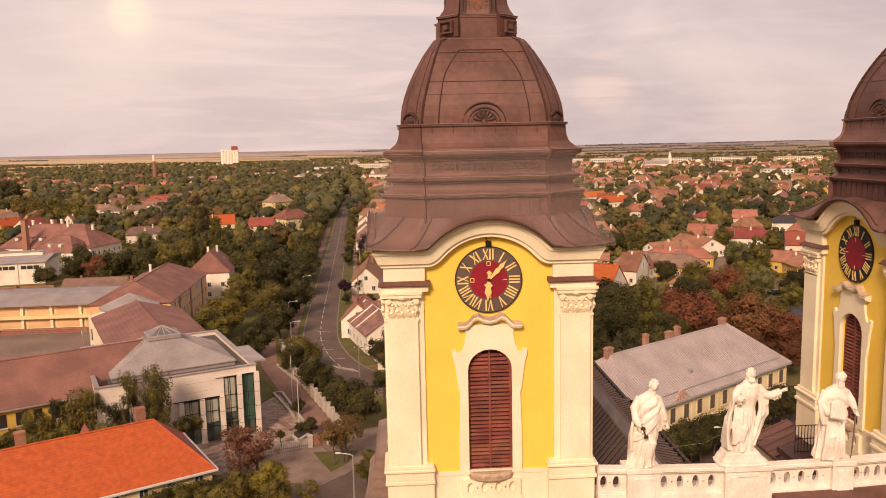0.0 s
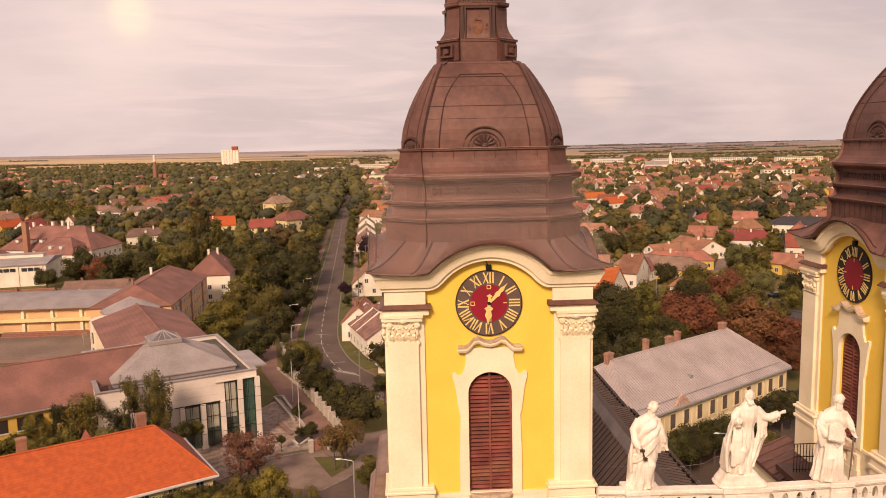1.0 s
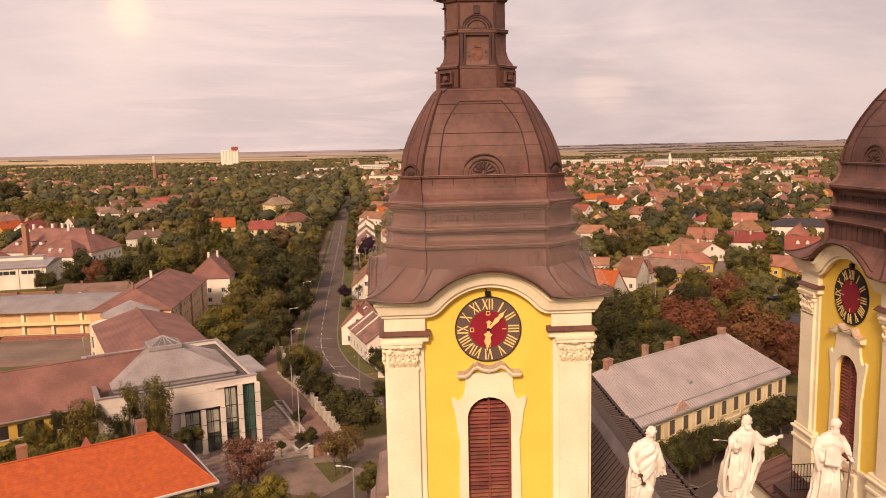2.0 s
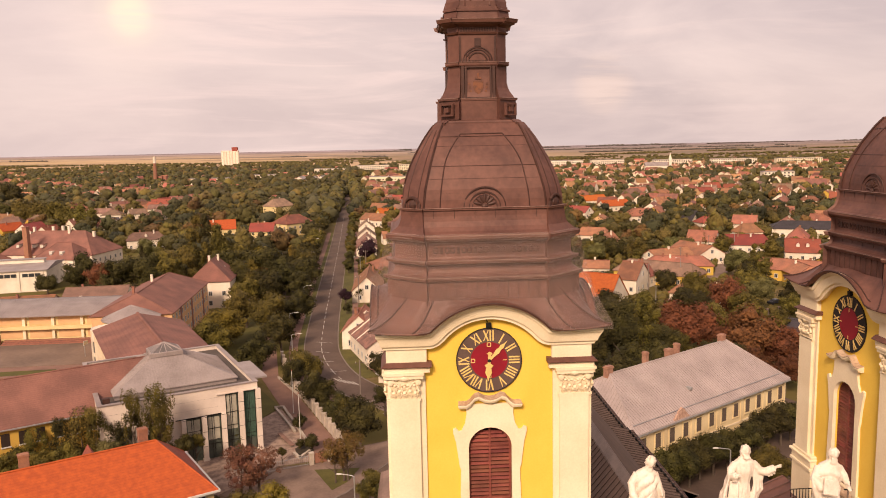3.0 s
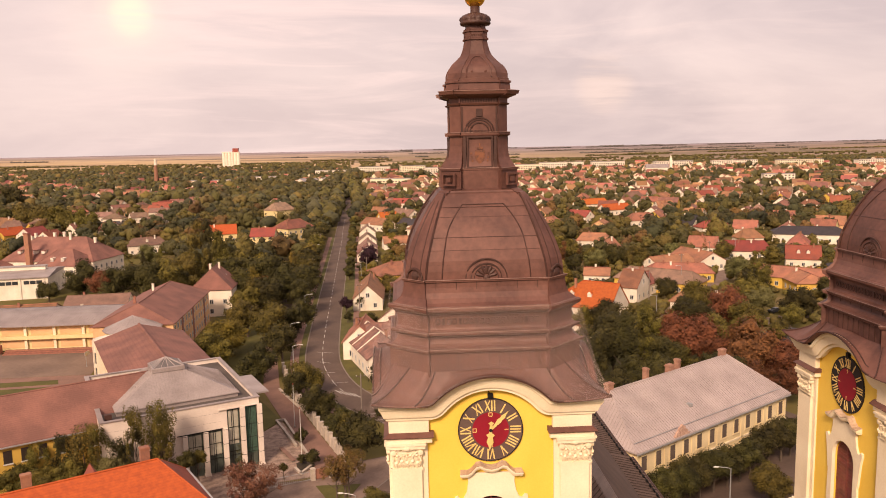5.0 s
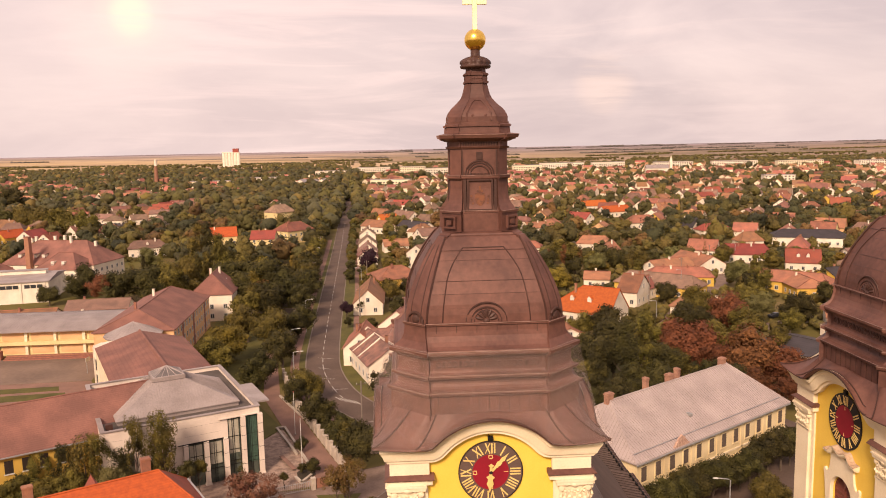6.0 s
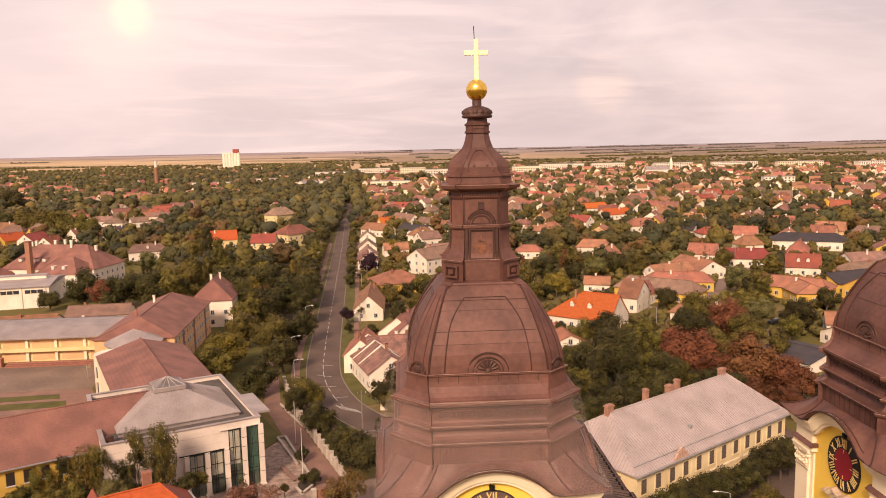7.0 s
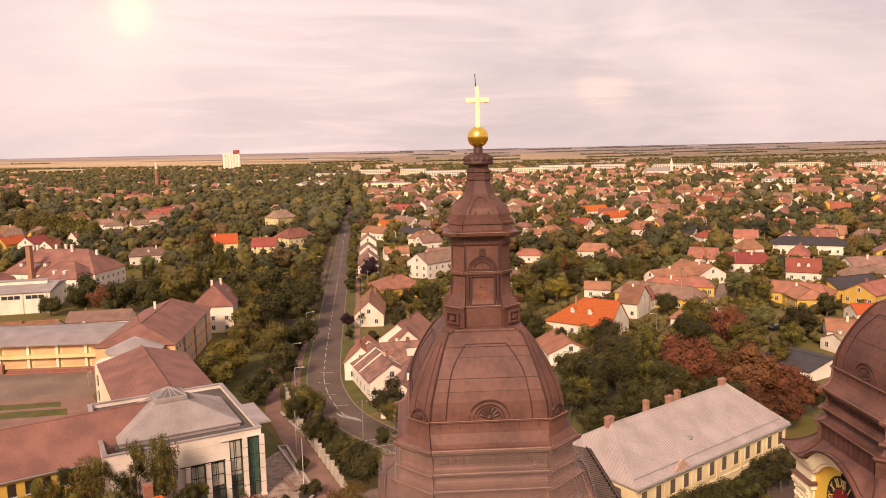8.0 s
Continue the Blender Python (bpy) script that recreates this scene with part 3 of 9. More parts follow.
    # corner piers with pilasters
    for k, face in enumerate(FACES):
        bm = bmesh.new()
        prism(bm, [(2.18, -C0 + 0.4), (2.18, -C0 - 0.08), (a - 0.07, -a), (a, -a + 0.07), (C0 + 0.08, -2.18), (C0 - 0.4, -2.18)], 33.7, 40.75, face)
        part("pier", bm, CREAM, t)
        bm = bmesh.new()
        for f in (face, face @ Matrix.Rotation(math.pi / 2, 4, "Z")):
            x0, x1 = (2.38, a - 0.05) if f is face else (-a + 0.05, -2.38)
            g = boxes((x0, x1, -a - 0.06, -C0, 33.75, 38.85), (x0, x1, -a - 0.02, -C0, 38.8, 39.6))
            g.transform(f)
            me = bpy.data.meshes.new("tmp")
            g.to_mesh(me)
            g.free()
            bm.from_mesh(me)
        part("pilaster", bm, CREAM, t, bevel=0.012)
        bm = bmesh.new()
        capital(bm, 2.36, a - 0.02, face)
        capital(bm, -a + 0.02, -2.36, face @ Matrix.Rotation(math.pi / 2, 4, "Z"))
        part("capital", bm, CREAM, t, "carved composite capital", smooth=False)
        bm = bmesh.new()
        prism(bm, [(2.02, -C0), (2.02, -a - 0.10), (a + 0.12, -a - 0.12), (a + 0.10, -2.02), (C0, -2.02)], 39.76, 39.98, face)
        prism(bm, [(2.12, -C0), (2.12, -a - 0.04), (a + 0.04, -a - 0.04), (a + 0.04, -2.12), (C0, -2.12)], 40.1, 40.74, face)
        part("frieze_block", bm, CREAM, t, bevel=0.015)
        bm = bmesh.new()
        loft(bm, [[face @ Vector((x * 1.0, y, z)) for x, y in ((1.96, -C0 + 0.1), (1.96, -a - o), (a + o, -a - o), (a + o, -1.96), (C0 - 0.1, -1.96))]
                  for z, o in ((39.97, 0.20), (40.0, 0.22), (40.13, 0.05))])
        part("drip_band", bm, COPPER, t, "brown copper drip flashing")
        bm = bmesh.new()
        for z0, z1, o in ((26.0, 33.12, 0.10), (33.12, 33.26, 0.17), (33.26, 33.56, 0.12), (33.56, 33.66, 0.2), (33.66, 33.78, 0.1)):
            prism(bm, [(2.0 - o * 0.4, -C0 + 0.3), (2.0 - o * 0.4, -a - o), (a + o, -a - o), (a + o, -2.0 + o * 0.4), (C0 - 0.3, -2.0 + o * 0.4)], z0, z1, face)
        part("pier_base", bm, CREAM, t, bevel=0.02)
    # lower copper skirt, square at the eaves, cut-cornered at the pedestal
    rings = []
    E = a + 0.58
    lower = []
    for k in range(4):
        c, s = math.cos(k * math.pi / 2), math.sin(k * math.pi / 2)
        xs = [-E] + [i * 0.2 for i in range(-19, 20)]
        lower += [((x, -E), k) for x in xs]
    n_v = 9
    for j in range(n_v + 1):
        v = j / n_v
        ring = []
        for (x, y), k in lower:
            u = x / E                      # along the side
            w = 2.05
            if abs(u) < 0.72:
                tx, ty = u / 0.72 * w, -3.25
            else:
                q = (abs(u) - 0.72) / 0.28 * 0.5
                tx, ty = (w + (3.4 - w) * q) * (1 if u > 0 else -1), -3.4 + (3.4 - w) * q
            px, py = x + (tx - x) * v, y + (ty - y) * v
            corner = abs(u) ** 6
            z = 41.18 + 0.14 * corner * (1 - v) + 0.95 * v ** 1.7 + 0.03 + roof_bump(x) * (1 - v) ** 0.6
            c, s = math.cos(k * math.pi / 2), math.sin(k * math.pi / 2)
            ring.append((c * px - s * py, s * px + c * py, z))
        rings.append(ring)
    bm = bmesh.new()
    loft(bm, [[(x * 0.985, y * 0.985, z - 0.05) for x, y, z in rings[0]], [(x, y, z - 0.05) for x, y, z in rings[0]]] + rings, cap=False)
    part("skirt_roof", bm, COPPER, t, "flared brown copper skirt roof", smooth=True)
    # seams on the skirt: diagonal hips and the arch lines
    bm = bmesh.new()
    per = len(lower) // 4
    for k in range(4):
        for i in (0, 7, 34):
            idx = (k * per + i) % len(lower)
            tube(bm, [Vector(r[idx]) + Vector((0, 0, 0.015)) for r in rings], 0.03, 5)
        for i0, i1, jj in ((9, 31, 3), (8, 32, 0)):
            tube(bm, [Vector(rings[jj][(k * per + i) % len(lower)]) + Vector((0, 0, 0.01)) for i in range(i0, i1 + 1)], 0.025, 5)
    part("skirt_seams", bm, COPPER2, t)
    # stepped drum
    levels = [(42.0, 3.22, 2.0), (42.78, 3.22, 2.0), (42.79, 3.27, 2.02), (42.82, 3.33, 2.03), (42.89, 3.36, 2.03), (42.94, 3.34, 2.03), (42.945, 3.20, 2.02), (42.99, 3.08, 2.0), (43.06, 3.0, 2.0), (43.14, 2.96, 2.0), (43.26, 2.94, 2.0),
              (43.27, 3.0, 2.01), (43.31, 3.0, 2.01), (43.33, 3.07, 2.03), (43.38, 3.17, 2.04), (43.44, 3.19, 2.05), (43.49, 3.16, 2.04), (43.495, 3.05, 2.02), (43.54, 2.96, 2.0), (43.60, 2.93, 2.0), (44.02, 2.93, 2.0), (44.025, 2.99, 2.01), (44.07, 2.99, 2.01),
              (44.09, 3.05, 2.03), (44.14, 3.11, 2.04), (44.17, 3.19, 2.06), (44.24, 3.24, 2.07), (44.32, 3.24, 2.07), (44.36, 3.19, 2.06), (44.365, 3.10, 2.06), (44.46, 2.97, 2.07), (44.6, 2.86, 2.08), (44.78, 2.78, 2.1), (44.95, 2.75, 2.1), (45.15, 2.74, 2.1), (45.155, 2.80, 2.12), (45.22, 2.80, 2.12), (45.225, 2.70, 2.1)]
    bm = bmesh.new()
    loft(bm, [oct_ring(h, w, z, 0.16 if z < 44.5 else 0.10) for z, h, w in levels])
    part("drum", bm, COPPER, t, "stepped brown copper drum with bull-nose mouldings", bevel=0.0)
    # dome
    dome = [(45.2, 2.70, 2.10), (45.5, 2.69, 2.08), (45.85, 2.64, 2.03), (46.2, 2.54, 1.95), (46.55, 2.41, 1.86), (46.9, 2.25, 1.76), (47.25, 2.06, 1.65), (47.55, 1.88, 1.55), (47.8, 1.71, 1.46), (48.0, 1.56, 1.37), (48.1, 1.48, 1.30)]
    bm = bmesh.new()
    loft(bm, [oct_ring(h, w, z, 0.08) for z, h, w in dome])
    d = part("dome", bm, COPPER, t, "brown copper dome with raised seams")

    def on_dome(z):
        for (z0, h0, w0), (z1, h1, w1) in zip(dome, dome[1:]):
            if z0 <= z <= z1:
                f = (z - z0) / (z1 - z0)
                return h0 + (h1 - h0) * f, w0 + (w1 - w0) * f
        return dome[-1][1:]

    def seam(points, r, sides=5):
        b = bmesh.new()
        tube(b, points, r, sides)
        part("seam", b, COPPER2, d)

    zs = [45.25 + i * 0.2 for i in range(14)]
    for face in FACES:
        diag = face @ Matrix.Rotation(math.pi / 4, 4, "Z")
        for s in (-1, 1):
            line = []
            for z in [q for q in zs if q < 47.7] + [47.72]:
                h, w = on_dome(z)
                line.append(face @ Vector((s * w * (0.727 if z < 46.6 else 0.727 - 0.19 * (z - 46.6) ** 2), -h - 0.01, z)))
            seam(line, 0.021)
            line = []
            for z in zs + [48.05]:
                h, w = on_dome(z)
                line.append(face @ Vector((s * w, -h - 0.03, z)))
            seam(line, 0.045)
            line = []
            for z in zs:
                h, w = on_dome(z)
                dd = (h + w) / math.sqrt(2) + 0.07
                hw = (h - w) / math.sqrt(2)
                line.append(diag @ Vector((s * max(hw * 0.55, 0.05), -dd, z)))
            seam(line, 0.025)
        h, w = on_dome(47.72)
        seam([face @ Vector((s * w * 0.49, -h - 0.01, 47.72)) for s in (-1, 1)], 0.021)
        for i, z in enumerate((45.75, 46.2, 46.6, 46.97, 47.3, 47.6)):      # flat cross seams
            h, w = on_dome(z)
            seam([face @ Vector((s * w * 0.97, -h + 0.004, z + 0.03 * ((i * 7) % 3 - 1))) for s in (-1, 1)], 0.010, 4)
        for i in range(11):                                               # upright seams on the drum's bands
            x = -1.75 + i * 0.35
            for z0, z1, h in ((42.1, 42.8, 3.23), (43.1, 43.27, 2.965), (44.8, 45.15, 2.755)):
                if (i + int(z0 * 3)) % 2 == 0 or z0 < 42.5:
                    seam([face @ Vector((x, -h, z)) for z in (z0, z1)], 0.012, 4)
    for face in FACES:
        bm = bmesh.new()
        for r, th in ((0.71, 0.03), (0.53, 0.032), (0.42, 0.03)):
            tube(bm, [Vector((r * math.cos(q), -2.70 + 0.02, 45.24 + r * math.sin(q) * 0.95)) for q in (math.pi * i / 14 for i in range(15))], th, 5)
        for i in range(7):
            q = math.pi * (i + 0.5) / 7
            ball(bm, (0.24 * math.cos(q), -2.69, 45.30 + 0.24 * math.sin(q)), (0.062, 0.06, 0.16), 6, 5, Matrix.Rotation(-(q - math.pi / 2), 4, "Y"))
        ball(bm, (0, -2.70, 45.27), (0.12, 0.07, 0.09), 8, 6)
        bm.transform(face)
        part("shell_medallion", bm, COPPER2, d, "dark shell ornament in a round-headed frame")
        bm = bmesh.new()
        for i in range(19):
            x = -1.71 + i * 0.19
            if i % 3 == 1:
                box(bm, x - 0.05, x + 0.05, -2.965, -2.9, 43.70, 43.94)
            else:
                tube(bm, [(x + 0.075 * math.cos(q), -2.945, 43.82 + 0.10 * math.sin(q)) for q in (2 * math.pi * j / 9 for j in range(10))], 0.026, 4)
        bm.transform(face)
        tagged(part("frieze_ornament", bm, COPPER2, t), kind="stuff")
        diag = face @ Matrix.Rotation(math.pi / 4, 4, "Z")
        bm = bmesh.new()
        tube(bm, [Vector((0.36 * math.cos(q), -3.48, 45.24 + 0.36 * math.sin(q))) for q in (math.pi * i / 10 for i in range(11))], 0.05, 5)
        ball(bm, (0, -3.44, 45.35), (0.2, 0.1, 0.18), 8, 6)
        bm.transform(diag)
        part("corner_shell", bm, COPPER2, d)
    # lantern
    lv = [(48.02, 1.50, 1.22, 0.07), (48.1, 1.50, 1.22, 0.07), (48.12, 1.44, 1.15, 0.07), (48.17, 1.42, 1.12, 0.06), (48.21, 1.34, 1.05, 0.06), (48.22, 1.12, 0.64, 0.27), (48.88, 1.11, 0.64, 0.27), (48.885, 1.13, 0.66, 0.30), (48.95, 1.13, 0.66, 0.30), (48.955, 1.07, 0.63, 0.27),
          (49.02, 1.05, 0.62, 0.25), (49.10, 1.03, 0.62, 0.215), (49.20, 1.01, 0.62, 0.16), (49.33, 1.0, 0.62, 0.11), (49.5, 0.99, 0.62, 0.08), (49.75, 0.98, 0.62, 0.06), (50.08, 0.98, 0.62, 0.06),
          (50.09, 1.03, 0.66, 0.09), (50.13, 1.05, 0.68, 0.09), (50.21, 1.05, 0.68, 0.09), (50.22, 0.95, 0.64, 0.085), (51.17, 0.95, 0.64, 0.085), (51.18, 1.0, 0.68, 0.09), (51.24, 1.04, 0.7, 0.09), (51.245, 0.97, 0.66, 0.085), (51.42, 0.97, 0.66, 0.085),
          (51.43, 1.03, 0.70, 0.10), (51.47, 1.12, 0.76, 0.11), (51.50, 1.22, 0.84, 0.11), (51.54, 1.24, 0.86, 0.11), (51.545, 1.30, 0.9, 0.11), (51.64, 1.33, 0.92, 0.11), (51.68, 1.31, 0.92, 0.11), (51.70, 1.20, 0.86, 0.08), (51.72, 1.10, 0.72, 0.06), (51.95, 1.08, 0.70, 0.06), (51.955, 1.13, 0.73, 0.06), (52.02, 1.13, 0.73, 0.06), (52.05, 1.06, 0.7, 0.05)]
    bm = bmesh.new()
    loft(bm, [oct_ring(h, w, z, step) for z, h, w, step in lv])
    lan = part("lantern", bm, COPPER, t, "brown copper lantern stage")
    lv = [(52.03, 1.08, 0.68), (52.12, 1.08, 0.68), (52.13, 1.05, 0.64), (52.30, 1.05, 0.62), (52.42, 1.01, 0.58), (52.53, 0.95, 0.53), (52.62, 0.87, 0.48), (52.70, 0.78, 0.43), (52.80, 0.68, 0.37), (52.90, 0.59, 0.32), (52.99, 0.52, 0.28), (53.12, 0.46, 0.25), (53.30, 0.41, 0.22), (53.5, 0.37, 0.2),
          (53.52, 0.42, 0.22), (53.58, 0.42, 0.22), (53.6, 0.38, 0.2), (53.78, 0.38, 0.2), (53.8, 0.42, 0.22), (53.86, 0.42, 0.22), (53.9, 0.33, 0.18), (54.05, 0.31, 0.17)]
    bm = bmesh.new()
    loft(bm, [oct_ring(h, w, z, 0.03) for z, h, w in lv])
    for face in FACES:
        pts = [(-0.44, 52.15), (-0.42, 52.42), (-0.33, 52.62), (-0.22, 52.80), (-0.10, 52.90), (0.10, 52.90), (0.22, 52.80), (0.33, 52.62), (0.42, 52.42), (0.44, 52.15)]
        lk = {52.15: 1.05, 52.42: 1.01, 52.62: 0.87, 52.80: 0.68, 52.90: 0.59}
        tube(bm, [face @ Vector((x, -lk[z] - 0.01, z)) for x, z in pts], 0.028, 5)
        for s in (-1, 1):
            ball(bm, face @ Vector((s * 0.24, -1.0, 52.34)), 0.07, 6, 5)
        for i in range(5):
            ball(bm, face @ Vector((-0.16 + i * 0.08, -0.39, 53.69)), 0.028, 6, 4)
    part("bell_cap", bm, COPPER, lan, "bell-shaped copper cap")
    bm = bmesh.new()
    n = 84
    prof = [(54.0, 0.33), (54.05, 0.35), (54.07, 0.53), (54.11, 0.56), (54.16, 0.56), (54.18, 0.52), (54.24, 0.55), (54.33, 0.52), (54.41, 0.42), (54.47, 0.28), (54.49, 0.2), (54.52, 0.17), (54.72, 0.17), (54.74, 0.1)]
    loft(bm, [[(r * (1 + (0.12 * abs(math.cos(7 * q)) - 0.06 if r > 0.27 and z > 54.2 else 0)) * math.cos(q), r * (1 + (0.12 * abs(math.cos(7 * q)) - 0.06 if r > 0.27 and z > 54.2 else 0)) * math.sin(q), z) for q in (2 * math.pi * i / n for i in range(n))] for z, r in prof])
    part("knob", bm, COPPER2, lan, "ribbed dark copper knob", smooth=True)
    for face in FACES:
        bm = bmesh.new()
        for x0, x1, z0, z1 in ((-0.60, -0.50, 48.96, 50.08), (0.50, 0.60, 48.96, 50.08), (-0.47, -0.41, 48.96, 50.08), (0.41, 0.47, 48.96, 50.08), (-0.41, 0.41, 50.03, 50.08), (-0.41, 0.41, 48.96, 49.01)):
            box(bm, x0, x1, -1.07, -0.9, z0, z1)
        for r in (0.52, 0.44, 0.34):
            tube(bm, [Vector((r * math.cos(q), -0.96, 50.22 + r * math.sin(q))) for q in (math.pi * i / 12 for i in range(13))], 0.03, 5)
        for i in range(12):
            x = -0.3 + i * 0.05
            box(bm, x, x + 0.025, -0.98, -0.93, 50.24, 50.30)
        for s in (-1, 1):
            box(bm, s * 0.62 - 0.03, s * 0.62 + 0.03, -0.99, -0.93, 50.05, 51.12)
        box(bm, -0.11, 0.11, -1.0, -0.93, 50.78, 51.05)
        for i in range(14):
            x = -0.6 + i * 0.0923
            box(bm, x, x + 0.05, -1.0, -0.95, 51.28, 51.4)
        bm.transform(face)
        part("lantern_panel", bm, COPPER2, lan)
        bm = bmesh.new()                                                  # sunk panels on the corner blocks
        for z0, z1, x0, x1 in ((48.34, 48.40, -0.30, 0.30), (48.72, 48.78, -0.30, 0.30), (48.40, 48.72, -0.30, -0.24), (48.40, 48.72, 0.24, 0.30), (48.48, 48.64, -0.1, 0.1)):
            box(bm, x0, x1, -1.64, -1.55, z0, z1)
        bm.transform(face @ Matrix.Rotation(math.pi / 4, 4, "Z"))
        part("corner_panel", bm, COPPER, lan)
    # thin pale tubes on the copper mouldings: edge highlights given as colour
    for ring in (oct_ring(2.815, 2.12, 45.225, 0.10), oct_ring(3.24, 2.07, 44.33, 0.16), oct_ring(3.20, 2.05, 43.48, 0.16), oct_ring(3.37, 2.03, 42.93, 0.16), oct_ring(1.135, 0.66, 48.955, 0.30), oct_ring(1.055, 0.68, 50.215, 0.09), oct_ring(1.335, 0.92, 51.66, 0.11)):
        bm = bmesh.new()
        tube(bm, ring + ring[:1], 0.014, 5)
        part("worn_edge", bm, COPPERPALE, t)
    # painted arms: plain faded shapes on a tilted panel
    bm = bmesh.new()
    tilt = Matrix.Translation((0, -1.0, 49.38)) @ Matrix.Rotation(radians(-2), 4, "X")
    loft(bm, [[tilt @ Vector((x * 1.0, y, z)) for x, z in ((-0.17, 0.2), (-0.19, 0.0), (-0.13, -0.18), (0, -0.28), (0.13, -0.18), (0.19, 0.0), (0.17, 0.2))] for y in (-0.02, 0.02)])
    prism(bm, [(-0.11, -0.02), (0.11, -0.02), (0.11, 0.02), (-0.11, 0.02)], 0.24, 0.32, tilt)
    box(bm, -0.025, 0.025, -0.02, 0.02, 0.32, 0.46, tilt)
    for s in (-1, 1):
        for r in range(3):
            box(bm, s * (0.27 + 0.02 * r) - 0.035, s * (0.27 + 0.02 * r) + 0.035, -0.02, 0.02, -0.2 + r * 0.13, -0.13 + r * 0.13, tilt)
    part("painted_emblem", bm, mat("faded red-gold paint", (0.20, 0.075, 0.038), (0.10, 0.045, 0.032), 0.7, 0, 6, 25, 0.9, 0.02), lan, "faded red and gold painted arms")
    return t


tower = build_tower()
T1 = CH @ pose(0, C0, 0)
T2 = CH @ pose(17.9, C0, 0)
tower.matrix_world = T1
copy_thing(tower, T2)
tower["label"] = "baroque yellow and cream church tower with clock and gilded cross"


# gilded ball and cross on each tower
def finial(m):
    f = thing("tower_cross", "bright gilded cross on a golden ball atop the tower lantern", "cross", m, "tower crosses")
    bm = bmesh.new()
    ball(bm, (0, 0, 55.08), 0.39, 28, 18)
    part("golden_ball", bm, GOLD, f, "polished golden ball", smooth=True)
    bm = boxes((-0.085, 0.085, -0.05, 0.05, 55.44, 56.9), (-0.44, -0.086, -0.05, 0.05, 56.32, 56.50), (0.086, 0.44, -0.05, 0.05, 56.32, 56.50))
    part("cross", bm, GOLDLEAF, f, "gilded Latin cross", bevel=0.012)
    bm = bmesh.new()
    tube(bm, [(-0.06, 0, 56.88), (-0.08, 0, 57.36)], 0.015, 5)
    part("lightning_rod", bm, IRON, f)
    return f


finial(T1)
finial(T2)


# ---- clocks ----
def stroke(bm, x0, z0, x1, z1, w, y, m):
    d = Vector((x1 - x0, 0, z1 - z0))
    n = Vector((-d.z, 0, d.x)).normalized() * w / 2
    pts = [Vector((x0, 0, z0)) - n, Vector((x1, 0, z1)) - n, Vector((x1, 0, z1)) + n, Vector((x0, 0, z0)) + n]
    lo = [bm.verts.new(m @ (p + Vector((0, y, 0)))) for p in pts]
    hi = [bm.verts.new(m @ (p + Vector((0, y - 0.015, 0)))) for p in pts]
    bm.faces.new(hi)
    bm.faces.new(lo[::-1])
    for i in range(4):
        bm.faces.new((lo[i], lo[(i + 1) % 4], hi[(i + 1) % 4], hi[i]))


def numeral(bm, text, m):
    """Roman numerals from bars, feet towards the dial's centre."""
    wide = {"I": 0.085, "V": 0.17, "X": 0.17}
    total = sum(wide[c] for c in text)
    x = -total / 2
    for c in text:
        w = wide[c]
        if c == "I":
            stroke(bm, x + w / 2, -0.16, x + w / 2, 0.16, 0.042, 0, m)
        elif c == "V":
            stroke(bm, x + 0.02, 0.16, x + w / 2, -0.16, 0.042, 0, m)
            stroke(bm, x + w - 0.02, 0.16, x + w / 2, -0.16, 0.024, 0.0021, m)
        else:
            stroke(bm, x + 0.015, 0.16, x + w - 0.015, -0.16, 0.042, 0, m)
            stroke(bm, x + w - 0.015, 0.16, x + 0.015, -0.16, 0.024, 0.0021, m)
        x += w


def disc(bm, r0, r1, y0, y1, n=48):
    """A flat ring, or a disc when r0 is 0."""
    rings = []
    for r, y in ((r0, y0), (r1, y0), (r1, y1), (r0, y1)):
        rings.append([(r * math.cos(q), y, r * math.sin(q)) for q in (2 * math.pi * i / n for i in range(n))])
    if r0 == 0:
        loft(bm, rings[1:3])
    else:
        loft(bm, rings + [rings[0]], cap=False)


